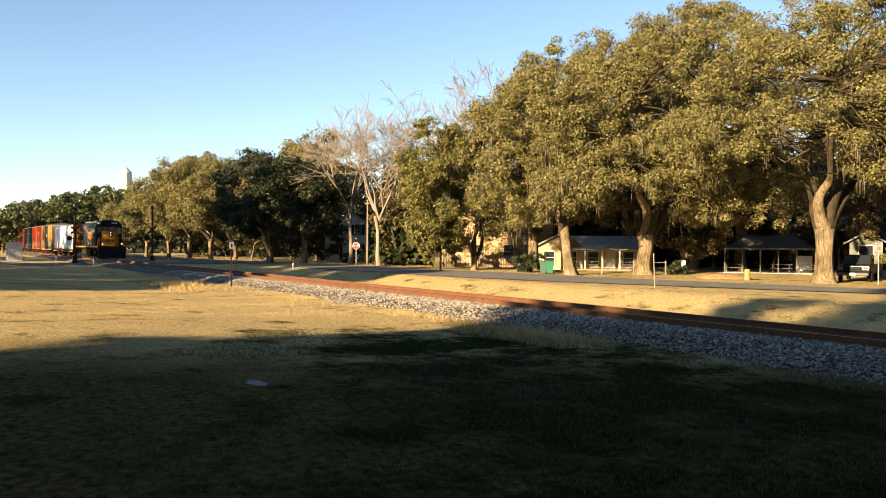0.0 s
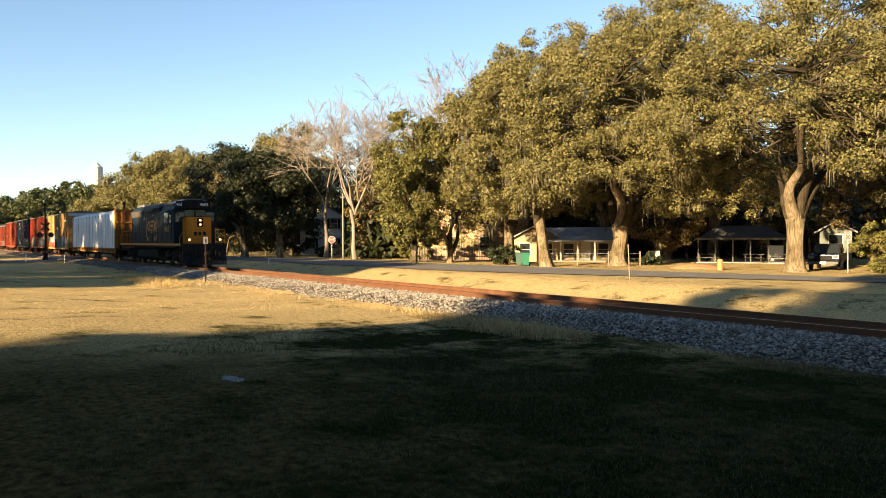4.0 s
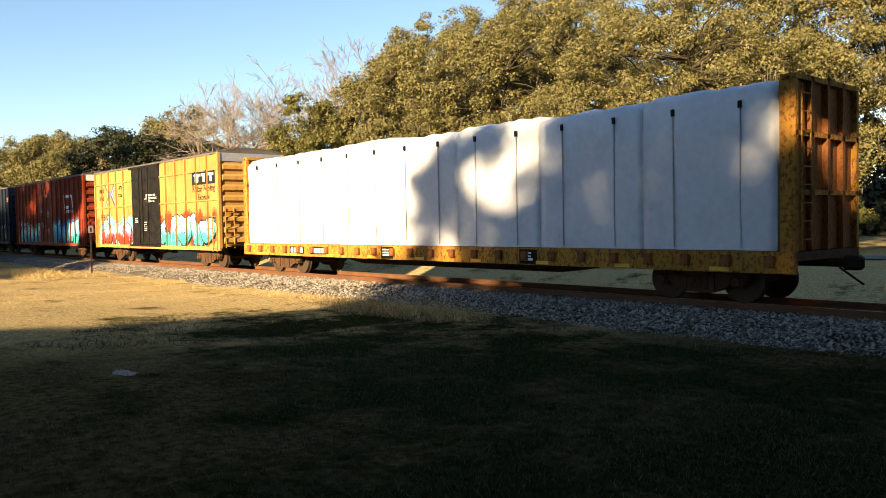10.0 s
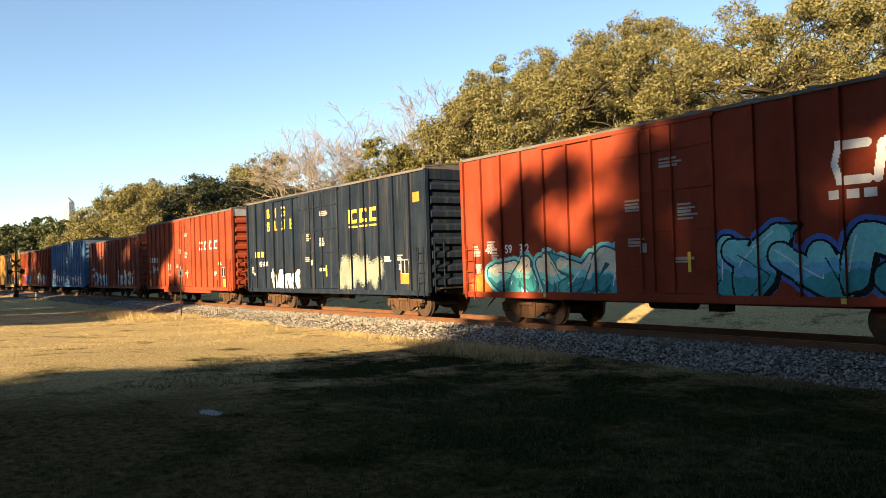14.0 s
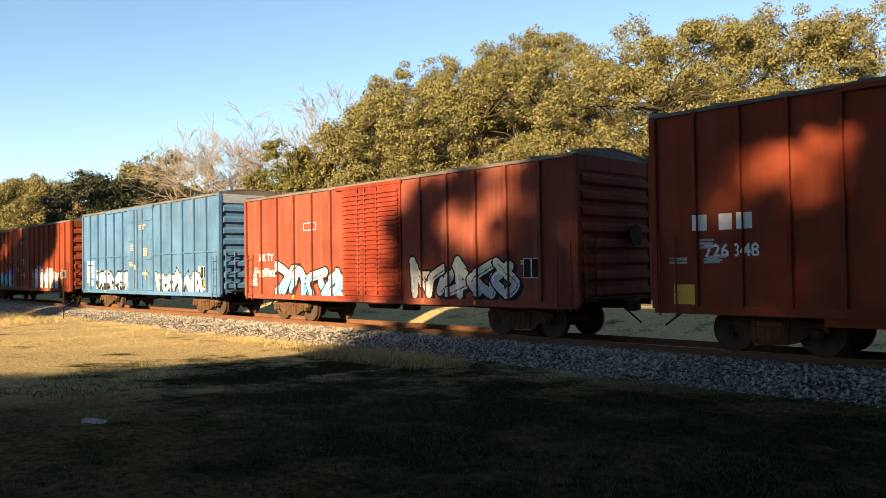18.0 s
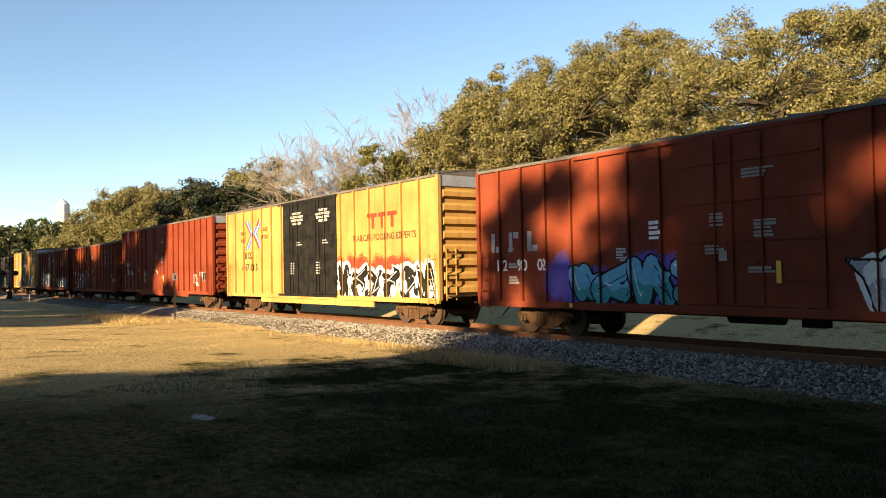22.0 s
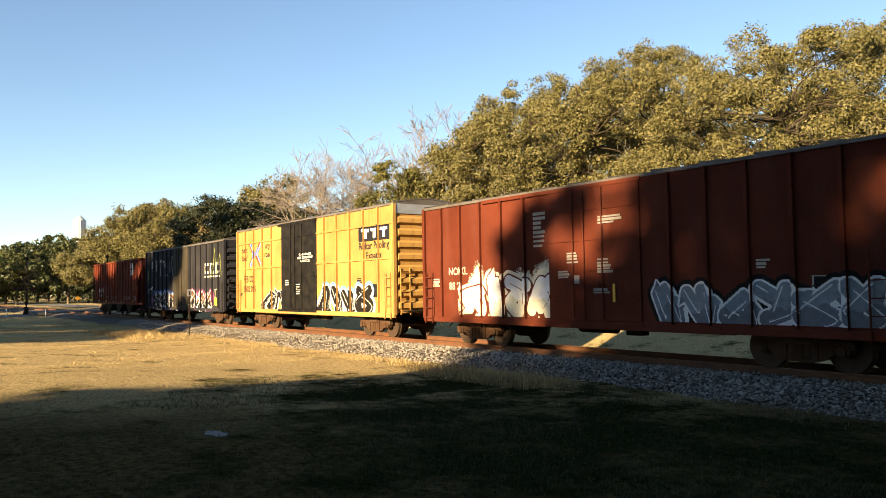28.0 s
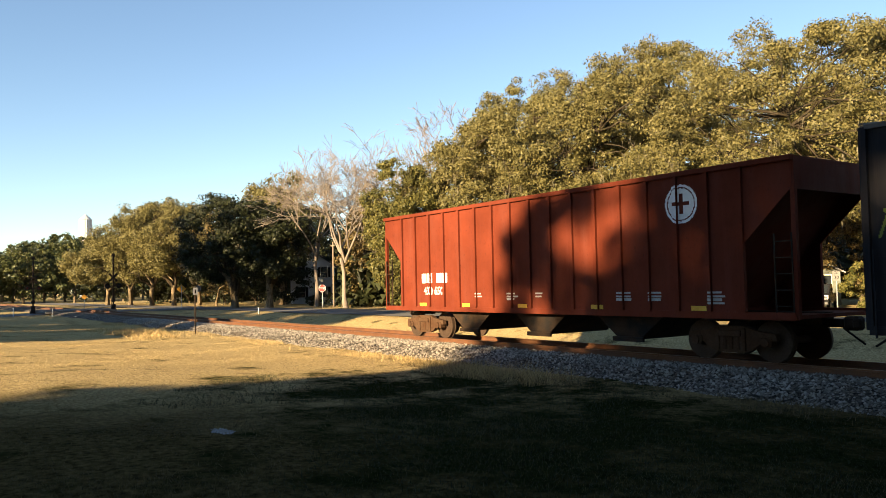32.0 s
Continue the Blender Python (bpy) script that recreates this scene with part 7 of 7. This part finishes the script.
def gable_house(name, label, x, y, rz, w, d, wall_h, ridge, wall, roof, storeys, nwin, shutters=None, gable_front=False, porch=0.0, door=True):
    e = thing(name, label, "house", at=on(x, y), rz=rz)
    bm = B()
    box(bm, -w / 2, w / 2, 0, d, -.2, wall_h)
    part("wall", bm, wall, e)
    bm = B()
    if gable_front:
        prism(bm, [(-w / 2, wall_h), (0, ridge), (w / 2, wall_h)], "y", 0, d)
        part("gable", bm, wall, e)
        bm = B()
        for s in (-1, 1):
            prism(bm, [(0, ridge + .12), (s * (w / 2 + .4), wall_h - .16), (s * (w / 2 + .4), wall_h - .04), (0, ridge + .25)], "y", -.4, d + .4)
    else:
        prism(bm, [(-.5, wall_h - .05), (d / 2, ridge), (d + .5, wall_h - .05), (d + .5, wall_h + .08), (d / 2, ridge + .15), (-.5, wall_h + .08)], "x", -w / 2 - .3, w / 2 + .3)
    part("roof", bm, roof, e)
    for k in range(storeys):
        for i in range(nwin):
            wx = -w / 2 + w * (i + .5) / nwin
            if door and k == 0 and i == nwin // 2:
                bm = B()
                box(bm, wx - .45, wx + .45, -.05, .02, 0, min(2.05, wall_h - .1))
                dr = part("door", bm, TRIM, e)
                bm = B()
                rod(bm, (wx + .36, -.09, 1.0), (wx + .36, -.05, 1.0), .035, seg=8)
                part("door_knob", bm, STEEL, dr)
            else:
                window_on(e, wx, (.9 if wall_h > 2.5 else .6) + 2.9 * k, .95, 1.5 if wall_h > 2.5 else 1.15, -.0, None, shutters)
    if porch:
        bm = B()
        prism(bm, [(-porch - .3, 1.95), (.02, 2.4), (.02, 2.5), (-porch - .3, 2.05)], "x", -w / 2 - .2, w / 2 + .2)
        part("porch_roof", bm, roof, e)
        bm = B()
        box(bm, -w / 2, w / 2, -porch, -.0, -.2, .18)
        part("porch_floor", bm, WOOD, e)
        for px in np.linspace(-w / 2 + .15, w / 2 - .15, 5):
            bm = B()
            box(bm, px - .07, px + .07, -porch + .02, -porch + .16, .18, 2.02)
            part("porch_post", bm, TRIM, e)
    return e


def vines(parent, w, h, d, n, seed):
    rng = np.random.default_rng(seed)
    cc = [(rng.uniform(-w / 2, w / 2), -.12 + rng.normal(0, .05), h * rng.uniform(.15, 1.0)) for _ in range(n)]
    o = cloud_object("climbing_vine", leaf_cloud(rng, cc, [.55] * n, 46, .10, 1.2) * (1, .35, 1), VINE, parent)
    o["label"], o["kind"] = "climbing vine with yellowing leaves", "stuff"


peach = gable_house("two_storey_house", "peach two-storey house half hidden by climbing vines", -68.5, 50.0, 52, 12.5, 9, 6.6, 8.6, BRICK_WALL, DARK_ROOF, 2, 4, door=False)
vines(peach, 12.5, 6.5, 9, 210, 3)
gable_house("cottage", "cream cottage with a metal porch roof", -55.6, 53.4, 47, 6.6, 6, 2.15, 3.2, CREAM_WALL, METAL_ROOF, 1, 4, porch=2.4)
ann = gable_house("cottage_annexe", "small cream annexe with a white gable", -57.5, 49.8, 47, 4.2, 4, 2.3, 3.3, CREAM_WALL, METAL_ROOF, 1, 2, gable_front=True, door=False)
gable_house("white_house", "white two-storey house with dark shutters in tree shade", -106, 50.5, 64, 6.5, 8, 5.4, 7.6, WHITE_WALL, DARK_ROOF, 2, 2, BLACK, True, door=False)
# the shed's siding colour is darkened for the tree shade over it
gable_house("pale_shed", "pale siding shed behind the big oak", -34.2, 60.9, 30, 2.3, 5, 2.7, 3.3, mat("grey_green_siding", (0.15, 0.165, 0.14), 0.8, 0, 0.3, 1.0, 9, 0.1, second=(0.08, 0.09, 0.07)), METAL_ROOF, 1, 1, gable_front=True, door=False)


def pavilion():
    x, y = -43.5, 62.0
    e = thing("pavilion", "open dark shelter with a hipped roof on thin white posts", "pavilion", at=on(x, y), rz=35)
    bm = B()
    v = [bm.verts.new(q) for q in ((-3.75, -2.6, 2.15), (3.75, -2.6, 2.15), (3.75, 2.6, 2.15), (-3.75, 2.6, 2.15), (-2.0, 0, 3.3), (2.0, 0, 3.3))]
    for q in ((0, 1, 5, 4), (1, 2, 5), (2, 3, 4, 5), (3, 0, 4), (3, 2, 1, 0)):
        bm.faces.new([v[i] for i in q])
    part("roof", bm, DARK_ROOF, e)
    bm = B()
    for a, b, c, d in ((-3.8, 3.8, -2.66, -2.6), (-3.8, 3.8, 2.6, 2.66), (-3.81, -3.75, -2.6, 2.6), (3.75, 3.81, -2.6, 2.6)):
        box(bm, a, b, c, d, 2.05, 2.22)
    part("fascia", bm, DIM_GREY, e)
    for px in np.linspace(-3.6, 3.6, 6):
        for py in (-2.45, 2.45):
            bm = B()
            box(bm, px - .05, px + .05, py - .05, py + .05, 0, 2.12)
            part("post", bm, DIM_GREY, e)
    bm = B()
    box(bm, -3.75, 3.75, -2.6, 2.6, -.15, .06)
    part("floor_slab", bm, MATS["concrete"], e)
    bm = B()
    box(bm, 2.2, 3.5, 1.0, 2.3, .06, 1.5)
    part("store_box", bm, WHITE_WALL, e)


pavilion()


def table_set(x, y, rz):
    e = thing("picnic_table", "pale wooden picnic table under the shelter", "table", "picnic tables", on(x, y), rz)
    bm = B()
    box(bm, -.9, .9, -.38, .38, .72, .77)
    part("tabletop", bm, DIM_GREY, e)
    for s in (-1, 1):
        bm = B()
        box(bm, -.9, .9, s * .75 - .13, s * .75 + .13, .42, .46)
        part("bench", bm, DIM_GREY, e)
        bm = B()
        for k in (-1, 1):
            rod(bm, (s * .65, k * .7, 0), (s * .65, k * .2, .74), .035, seg=6)
        part("leg_frame", bm, WOOD, e)


for x, y, rz in ((-45.5, 59.8, 35), (-42.2, 61.8, 35), (-40.5, 63.0, 30)):
    table_set(x, y, rz)


def lawn_chair(x, y, rz):
    e = thing("lawn_chair", "pale folding lawn chair on the grass", "chair", "lawn chairs", on(x, y), rz)
    bm = B()
    box(bm, -.28, .28, -.28, .25, .38, .42)
    part("seat", bm, TRIM, e)
    bm = B()
    box(bm, -.28, .28, -.02, .02, 0, .75, rot=Matrix.Rotation(radians(-20), 4, "X"))
    b = part("backrest", bm, TRIM, e)
    b.location = (0, .32, .42)
    for sx in (-.26, .26):
        for sy in (-.26, .24):
            bm = B()
            rod(bm, (sx, sy, 0), (sx, sy * .8, .4), .018, seg=6)
            part("leg", bm, GALV, e)


lawn_chair(-45.0, 52.6, 60)
lawn_chair(-46.6, 53.4, 20)


def wheelie_bin(x, y, rz, m, label):
    e = thing("wheeled_bin", label, "bin", "wheeled bins", on(x, y), rz)
    bm = B()
    prism(bm, [(-.24, .1), (.24, .1), (.31, 1.0), (-.31, 1.0)], "y", -.33, .33)
    part("body", bm, m, e)
    bm = B()
    prism(bm, [(-.33, 1.0), (.33, 1.0), (.30, 1.09), (-.30, 1.09)], "y", -.38, .36)
    part("lid", bm, m, e)
    for s in (-1, 1):
        bm = B()
        rod(bm, (s * .27, .28, .13), (s * .33, .28, .13), .13, seg=14)
        part("wheel", bm, BLACK, e)
    bm = B()
    rod(bm, (-.25, .42, .98), (.25, .42, .98), .018, seg=6)
    part("handle", bm, BLACK, e)


wheelie_bin(-48.7, 41.1, 52, BIN_GREEN, "bright green wheeled bin at the roadside")
wheelie_bin(-50.2, 41.7, 48, BIN_DARK, "dark green wheeled bin at the roadside")


def bush(x, y, r, h, m, label, n, seed, size=.08):
    e = thing("bush", label, "bush", "bushes", on(x, y))
    rng = np.random.default_rng(seed)
    a, b = crown_clumps(rng, (0, 0, h * .45), (r, r, h * .5), n, -.95, clump=.4)
    cloud_object("foliage", leaf_cloud(rng, a, b, 90, size), m, e)["kind"] = "stuff"
    v, f = [], []
    pr = random.Random(seed)
    for i in range(6):
        tube(v, f, bend((0, 0, -.05), Vector(a[i]), pr, 3, .2), [.05, .04, .03, .015], 5)
    quads("stems", v, f, BARK, e)["kind"] = "stuff"


bush(-53.0, 42.8, 1.9, 1.9, HEDGE, "dark clipped evergreen bush beside the bins", 60, 1)
bush(-24.0, 49.6, 2.6, 3.6, VINE, "yellow-green shrub beside the speed sign", 190, 2, .062)
bush(-21.0, 50.5, 2.8, 4.2, VINE, "yellow-green shrub beside the street", 190, 3, .062)
bush(-64.8, 40.9, 2.3, 5.2, GLOSS_LEAF, "tall leafy shrub before the vine-covered house", 110, 9, .1)
bush(-71.0, 45.0, 1.6, 1.6, GLOSS_LEAF, "round green shrub beside the fence", 50, 4)
bush(-44.0, 50.5, 0.8, 1.0, HEDGE, "small dark shrub behind the oak", 30, 6)
bush(-92.0, 44.5, 1.8, 1.4, DARK_LEAF, "low dark shrub under the oak", 40, 7)
bush(-88.0, 47.0, 2.2, 1.6, DARK_LEAF, "low dark shrub before the white house", 40, 8)


def picket_fence(x0, y0, x1, y1, h, m, label, n):
    L = math.dist((x0, y0), (x1, y1))
    e = thing("fence", label, "fence", at=(x0, y0, ground_z(x0, y0)), rz=math.degrees(math.atan2(y1 - y0, x1 - x0)))
    for z in (h * .3, h * .82):
        bm = B()
        box(bm, 0, L, -.02, .02, z - .04, z + .04)
        part("rail", bm, m, e)
    bm = B()
    box(bm, -.04, .04, -.045, -.022, .03, h)
    me = shared("picket", bm, m)
    for i in range(n):
        hang(me, e, pose(L * (i + .5) / n, 0, random.Random(i).uniform(-.03, .02)))


picket_fence(-69.5, 43.0, -62.5, 50.5, 1.35, WOOD, "weathered wooden fence before the vine-covered house", 60)


def post_rail(x0, y0, x1, y1, n, label):
    L = math.dist((x0, y0), (x1, y1))
    e = thing("fence", label, "fence", at=(x0, y0, ground_z(x0, y0)), rz=math.degrees(math.atan2(y1 - y0, x1 - x0)))
    for i in range(n):
        bm = B()
        box(bm, L * i / (n - 1) - .05, L * i / (n - 1) + .05, -.05, .05, -.1, 1.15)
        part("post", bm, WOOD, e)
    for z in (.55, 1.0):
        bm = B()
        rod(bm, (0, 0, z), (L, 0, z), .008, seg=6)
        part("wire", bm, GALV, e)


post_rail(-49.0, 43.6, -43.6, 48.8, 4, "low wire fence on pale posts before the cottage")


def utility_pole(x, y, h, label="slender grey utility pole"):
    e = thing("utility_pole", label, "pole", "poles", on(x, y))
    bm = B()
    rod(bm, (0, 0, -.2), (0, 0, h), .11, .08, seg=10)
    part("shaft", bm, WOOD, e)
    bm = B()
    box(bm, -.5, .5, -.05, .05, h - .5, h - .38)
    part("crossarm", bm, WOOD, e)


utility_pole(-81.4, 44.2, 6.5)
utility_pole(-81.3, 41.3, 7.5)
utility_pole(-56.0, 45.2, 7.0)


def hydrant_post():
    e = thing("timber_bollard", "short orange-brown timber bollard on the verge", "bollard", at=on(-34.4, 46.6))
    bm = B()
    rod(bm, (0, 0, -.1), (0, 0, .72), .2, .18, seg=14)
    part("shaft", bm, mat("fresh_wood", (.42, .22, .09), .85, 0, .2, 4, 20, .3, streak=True), e)
    bm = B()
    rod(bm, (0, 0, .72), (0, 0, .76), .18, .15, seg=14)
    part("top", bm, WOOD, e)
    lm = mat("leaf_litter", (.26, .15, .07), .95, 0, .3, 4, 25, 1.0)
    bm = B()
    bmesh.ops.create_icosphere(bm, subdivisions=4, radius=1.0)
    for v in bm.verts:
        k = 1 + .12 * noise.noise(v.co * 3)
        v.co = Vector((v.co.x * 1.9 * k, v.co.y * 1.1 * k, max(-.2, v.co.z * .42 * k)))
    h = part("leaf_pile", bm, lm, smooth=True)
    h.matrix_basis = pose(-36.9, 47.4, ground_z(-36.9, 47.4) - .05, 0, 0, 35)
    tagged(h, "low heap of tan raked leaves on the verge", "leaf pile")


hydrant_post()


def pickup(x, y, rz):
    e = thing("pickup_truck", "dark pickup truck parked facing the street", "pickup", at=on(x, y), rz=rz)
    bp = mat("dark_car_paint", (.018, .018, .02), .25, 0, .1, 3, 20)
    bm = B()
    prism(bm, [(-2.6, .55), (2.5, .55), (2.6, .8), (2.55, 1.05), (1.2, 1.15), (-2.6, 1.12)], "y", -.95, .95)
    part("body", bm, bp, e)
    bm = B()
    prism(bm, [(-.7, 1.12), (1.2, 1.12), (.6, 1.78), (-.55, 1.80)], "y", -.85, .85)
    cabp = part("cab", bm, bp, e)
    bm = B()
    prism(bm, [(1.13, 1.2), (1.19, 1.17), (.66, 1.74), (.6, 1.74)], "y", -.74, .74)
    part("windscreen", bm, WINDOW, cabp)
    for s in (-1, 1):
        bm = B()
        prism(bm, [(-.6, 1.2), (1.0, 1.2), (.55, 1.7), (-.5, 1.72)], "y", s * .86 - .01, s * .86 + .01)
        part("side_window", bm, WINDOW, cabp)
        bm = B()
        box(bm, 2.5, 2.62, s * .75 - .16, s * .75 + .16, .82, 1.0, .02)
        part("headlight", bm, DIM_GREY, e)
        for q in (-1.7, 1.65):
            bm = B()
            rod(bm, (q, s * .78, .37), (q, s * .98, .37), .37, seg=20)
            w = part("wheel", bm, BLACK, e)
            bm = B()
            rod(bm, (q, s * .97, .37), (q, s * .99, .37), .2, seg=14)
            part("hub", bm, GALV, w)
    bm = B()
    box(bm, 2.55, 2.75, -.95, .95, .42, .62, .03)
    part("bumper", bm, mat("dull_chrome", (.05, .05, .05), .5, .0, .1, 3, 20), e, "chrome bumper")
    bm = B()
    box(bm, 2.58, 2.64, -.55, .55, .70, 1.0)
    part("radiator_grille", bm, BLACK, e)
    bm = B()
    box(bm, 2.75, 2.77, -.18, .18, .44, .60)
    part("blank_plate", bm, SIGN_WHITE, e)


pickup(-30.6, 53.6, -68)

# ---- near grass ----
def blades(name, n, region, h, w, material, seed, label, keep=None):
    rng = np.random.default_rng(seed)
    v = []
    x0, x1, y0, y1 = region
    for _ in range(n):
        x, y = rng.uniform(x0, x1), rng.uniform(y0, y1)
        if keep and not keep(x, y, rng):
            continue
        z = ground_z(x, y) - .01
        hh, a = h * rng.uniform(.4, 1.3), rng.uniform(0, 6.28)
        wx, wy = math.cos(a) * w, math.sin(a) * w
        lx, ly = rng.normal(0, .6 * hh, 2)
        v += [(x - wx, y - wy, z), (x + wx, y + wy, z), (x + lx, y + ly, z + hh)]
    o = cloud_object(name, np.array(v), material, None)
    tagged(o, label, "grass", kind="stuff")


DRY = leaf_mat("dry_grass_blades", (0.17, 0.12, 0.05), (0.58, 0.43, 0.19), 0.1)
# tan of DRY and the green, both darkened for the shaded lawn
SHADE_TAN = leaf_mat("worn_grass_blades", (0.05, 0.038, 0.015), (0.20, 0.145, 0.06), 0.1)
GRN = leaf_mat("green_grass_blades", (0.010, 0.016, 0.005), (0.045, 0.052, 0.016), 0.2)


def thin(k):
    return lambda x, y, r: r.uniform() < k + (1 - k) * smooth01(.0, .35, noise.noise(Vector((x * .35, y * .35, 9))) + .1)


# same near zone as the ground's darkened green
def damp(x, y):
    return min(y + .35 * x, 14.2 - y, x + 19.5)


def greenish(x, y, r):
    return damp(x, y) + 6 * noise.noise(Vector((x * .22, y * .22, 3))) + 1.5 * noise.noise(Vector((x, y, 5))) > 1.2


def drier(x, y, r):
    return r.uniform() < .02 or damp(x, y) + 6 * noise.noise(Vector((x * .22, y * .22, 3))) < 1.0 + r.normal() * .6


blades("dry_grass", 42000, (-24, 4, 1.2, 13.6), .05, .0045, SHADE_TAN, 1, "short dry tan lawn grass darkened for shade", drier)
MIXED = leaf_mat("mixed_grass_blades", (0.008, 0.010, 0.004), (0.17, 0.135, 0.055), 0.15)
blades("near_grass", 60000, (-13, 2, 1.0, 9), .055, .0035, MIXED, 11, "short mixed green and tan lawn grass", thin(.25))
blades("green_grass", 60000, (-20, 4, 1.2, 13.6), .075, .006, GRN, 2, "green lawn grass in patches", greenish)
blades("far_lawn_grass", 60000, (-62, -24, 0.5, 13.6), .045, .012, DRY, 3, "dry tan lawn grass", thin(.3))
blades("track_edge_grass", 9000, (-62, -20, 12.4, 13.7), .13, .010, DRY, 4, "tall dry grass along the ballast", thin(.1))
blades("shaded_edge_grass", 12000, (-20, 4, 12.2, 13.7), .12, .007, SHADE_TAN, 9, "grass along the ballast darkened for shade", thin(.1))
blades("tuft_grass", 1900, (-18.2, -13.4, 11.6, 13.2), .30, .007, DRY, 5, "tall dry grass tuft beside the track")
blades("mound_grass", 3500, (-50, -38, 9.2, 12.2), .22, .014, DRY, 6, "tall dry grass on a low mound", thin(.2))
blades("verge_grass", 40000, (-64, -12, 19.6, 31), .06, .014, DRY, 7, "dry tan grass between track and street", thin(.3))

# ---- the puddle-like bare patch ----
bm = B()
n = 26
ring = [bm.verts.new((-11.4 + .30 * math.cos(k * 2 * math.pi / n) * (1 + .3 * math.sin(3 * k)), 3.95 + .14 * math.sin(k * 2 * math.pi / n) * (1 + .25 * math.cos(5 * k)), 0)) for k in range(n)]
for q in ring:
    q.co.z = ground_z(q.co.x, q.co.y) + .006
bm.faces.new(ring)
tagged(part("bare_patch", bm, mat("pale_damp_sand", (.075, .076, .08), .6, 0, .3, 6, 20, .3, second=(.035, .034, .032))), "pale damp bare patch in the lawn", "bare patch", kind="structure")


def motions():
    """Keys the train along its track and turns its wheels."""
    keys = [0.5 * i for i in range(65)]
    for e, centre in TRAIN.values():
        walk(e, [(t, pose(run(t) - centre, TRACK_Y, 0)) for t in keys])
    made = {}
    for w, x, z, r in SPINNERS:
        k = (x, z)
        if k not in made:
            walk(w, [(i / FPS, pose(x, 0, z, 0, math.degrees((run(i / FPS) - run(0)) / r) % 360.0, 0)) for i in range(int(32 * FPS) + 1)])
            made[k] = w
        else:
            src = made[k].animation_data
            w.rotation_mode = "QUATERNION"
            w.animation_data_create()
            w.animation_data.action = src.action
            w.animation_data.action_slot = src.action_slot


motions()
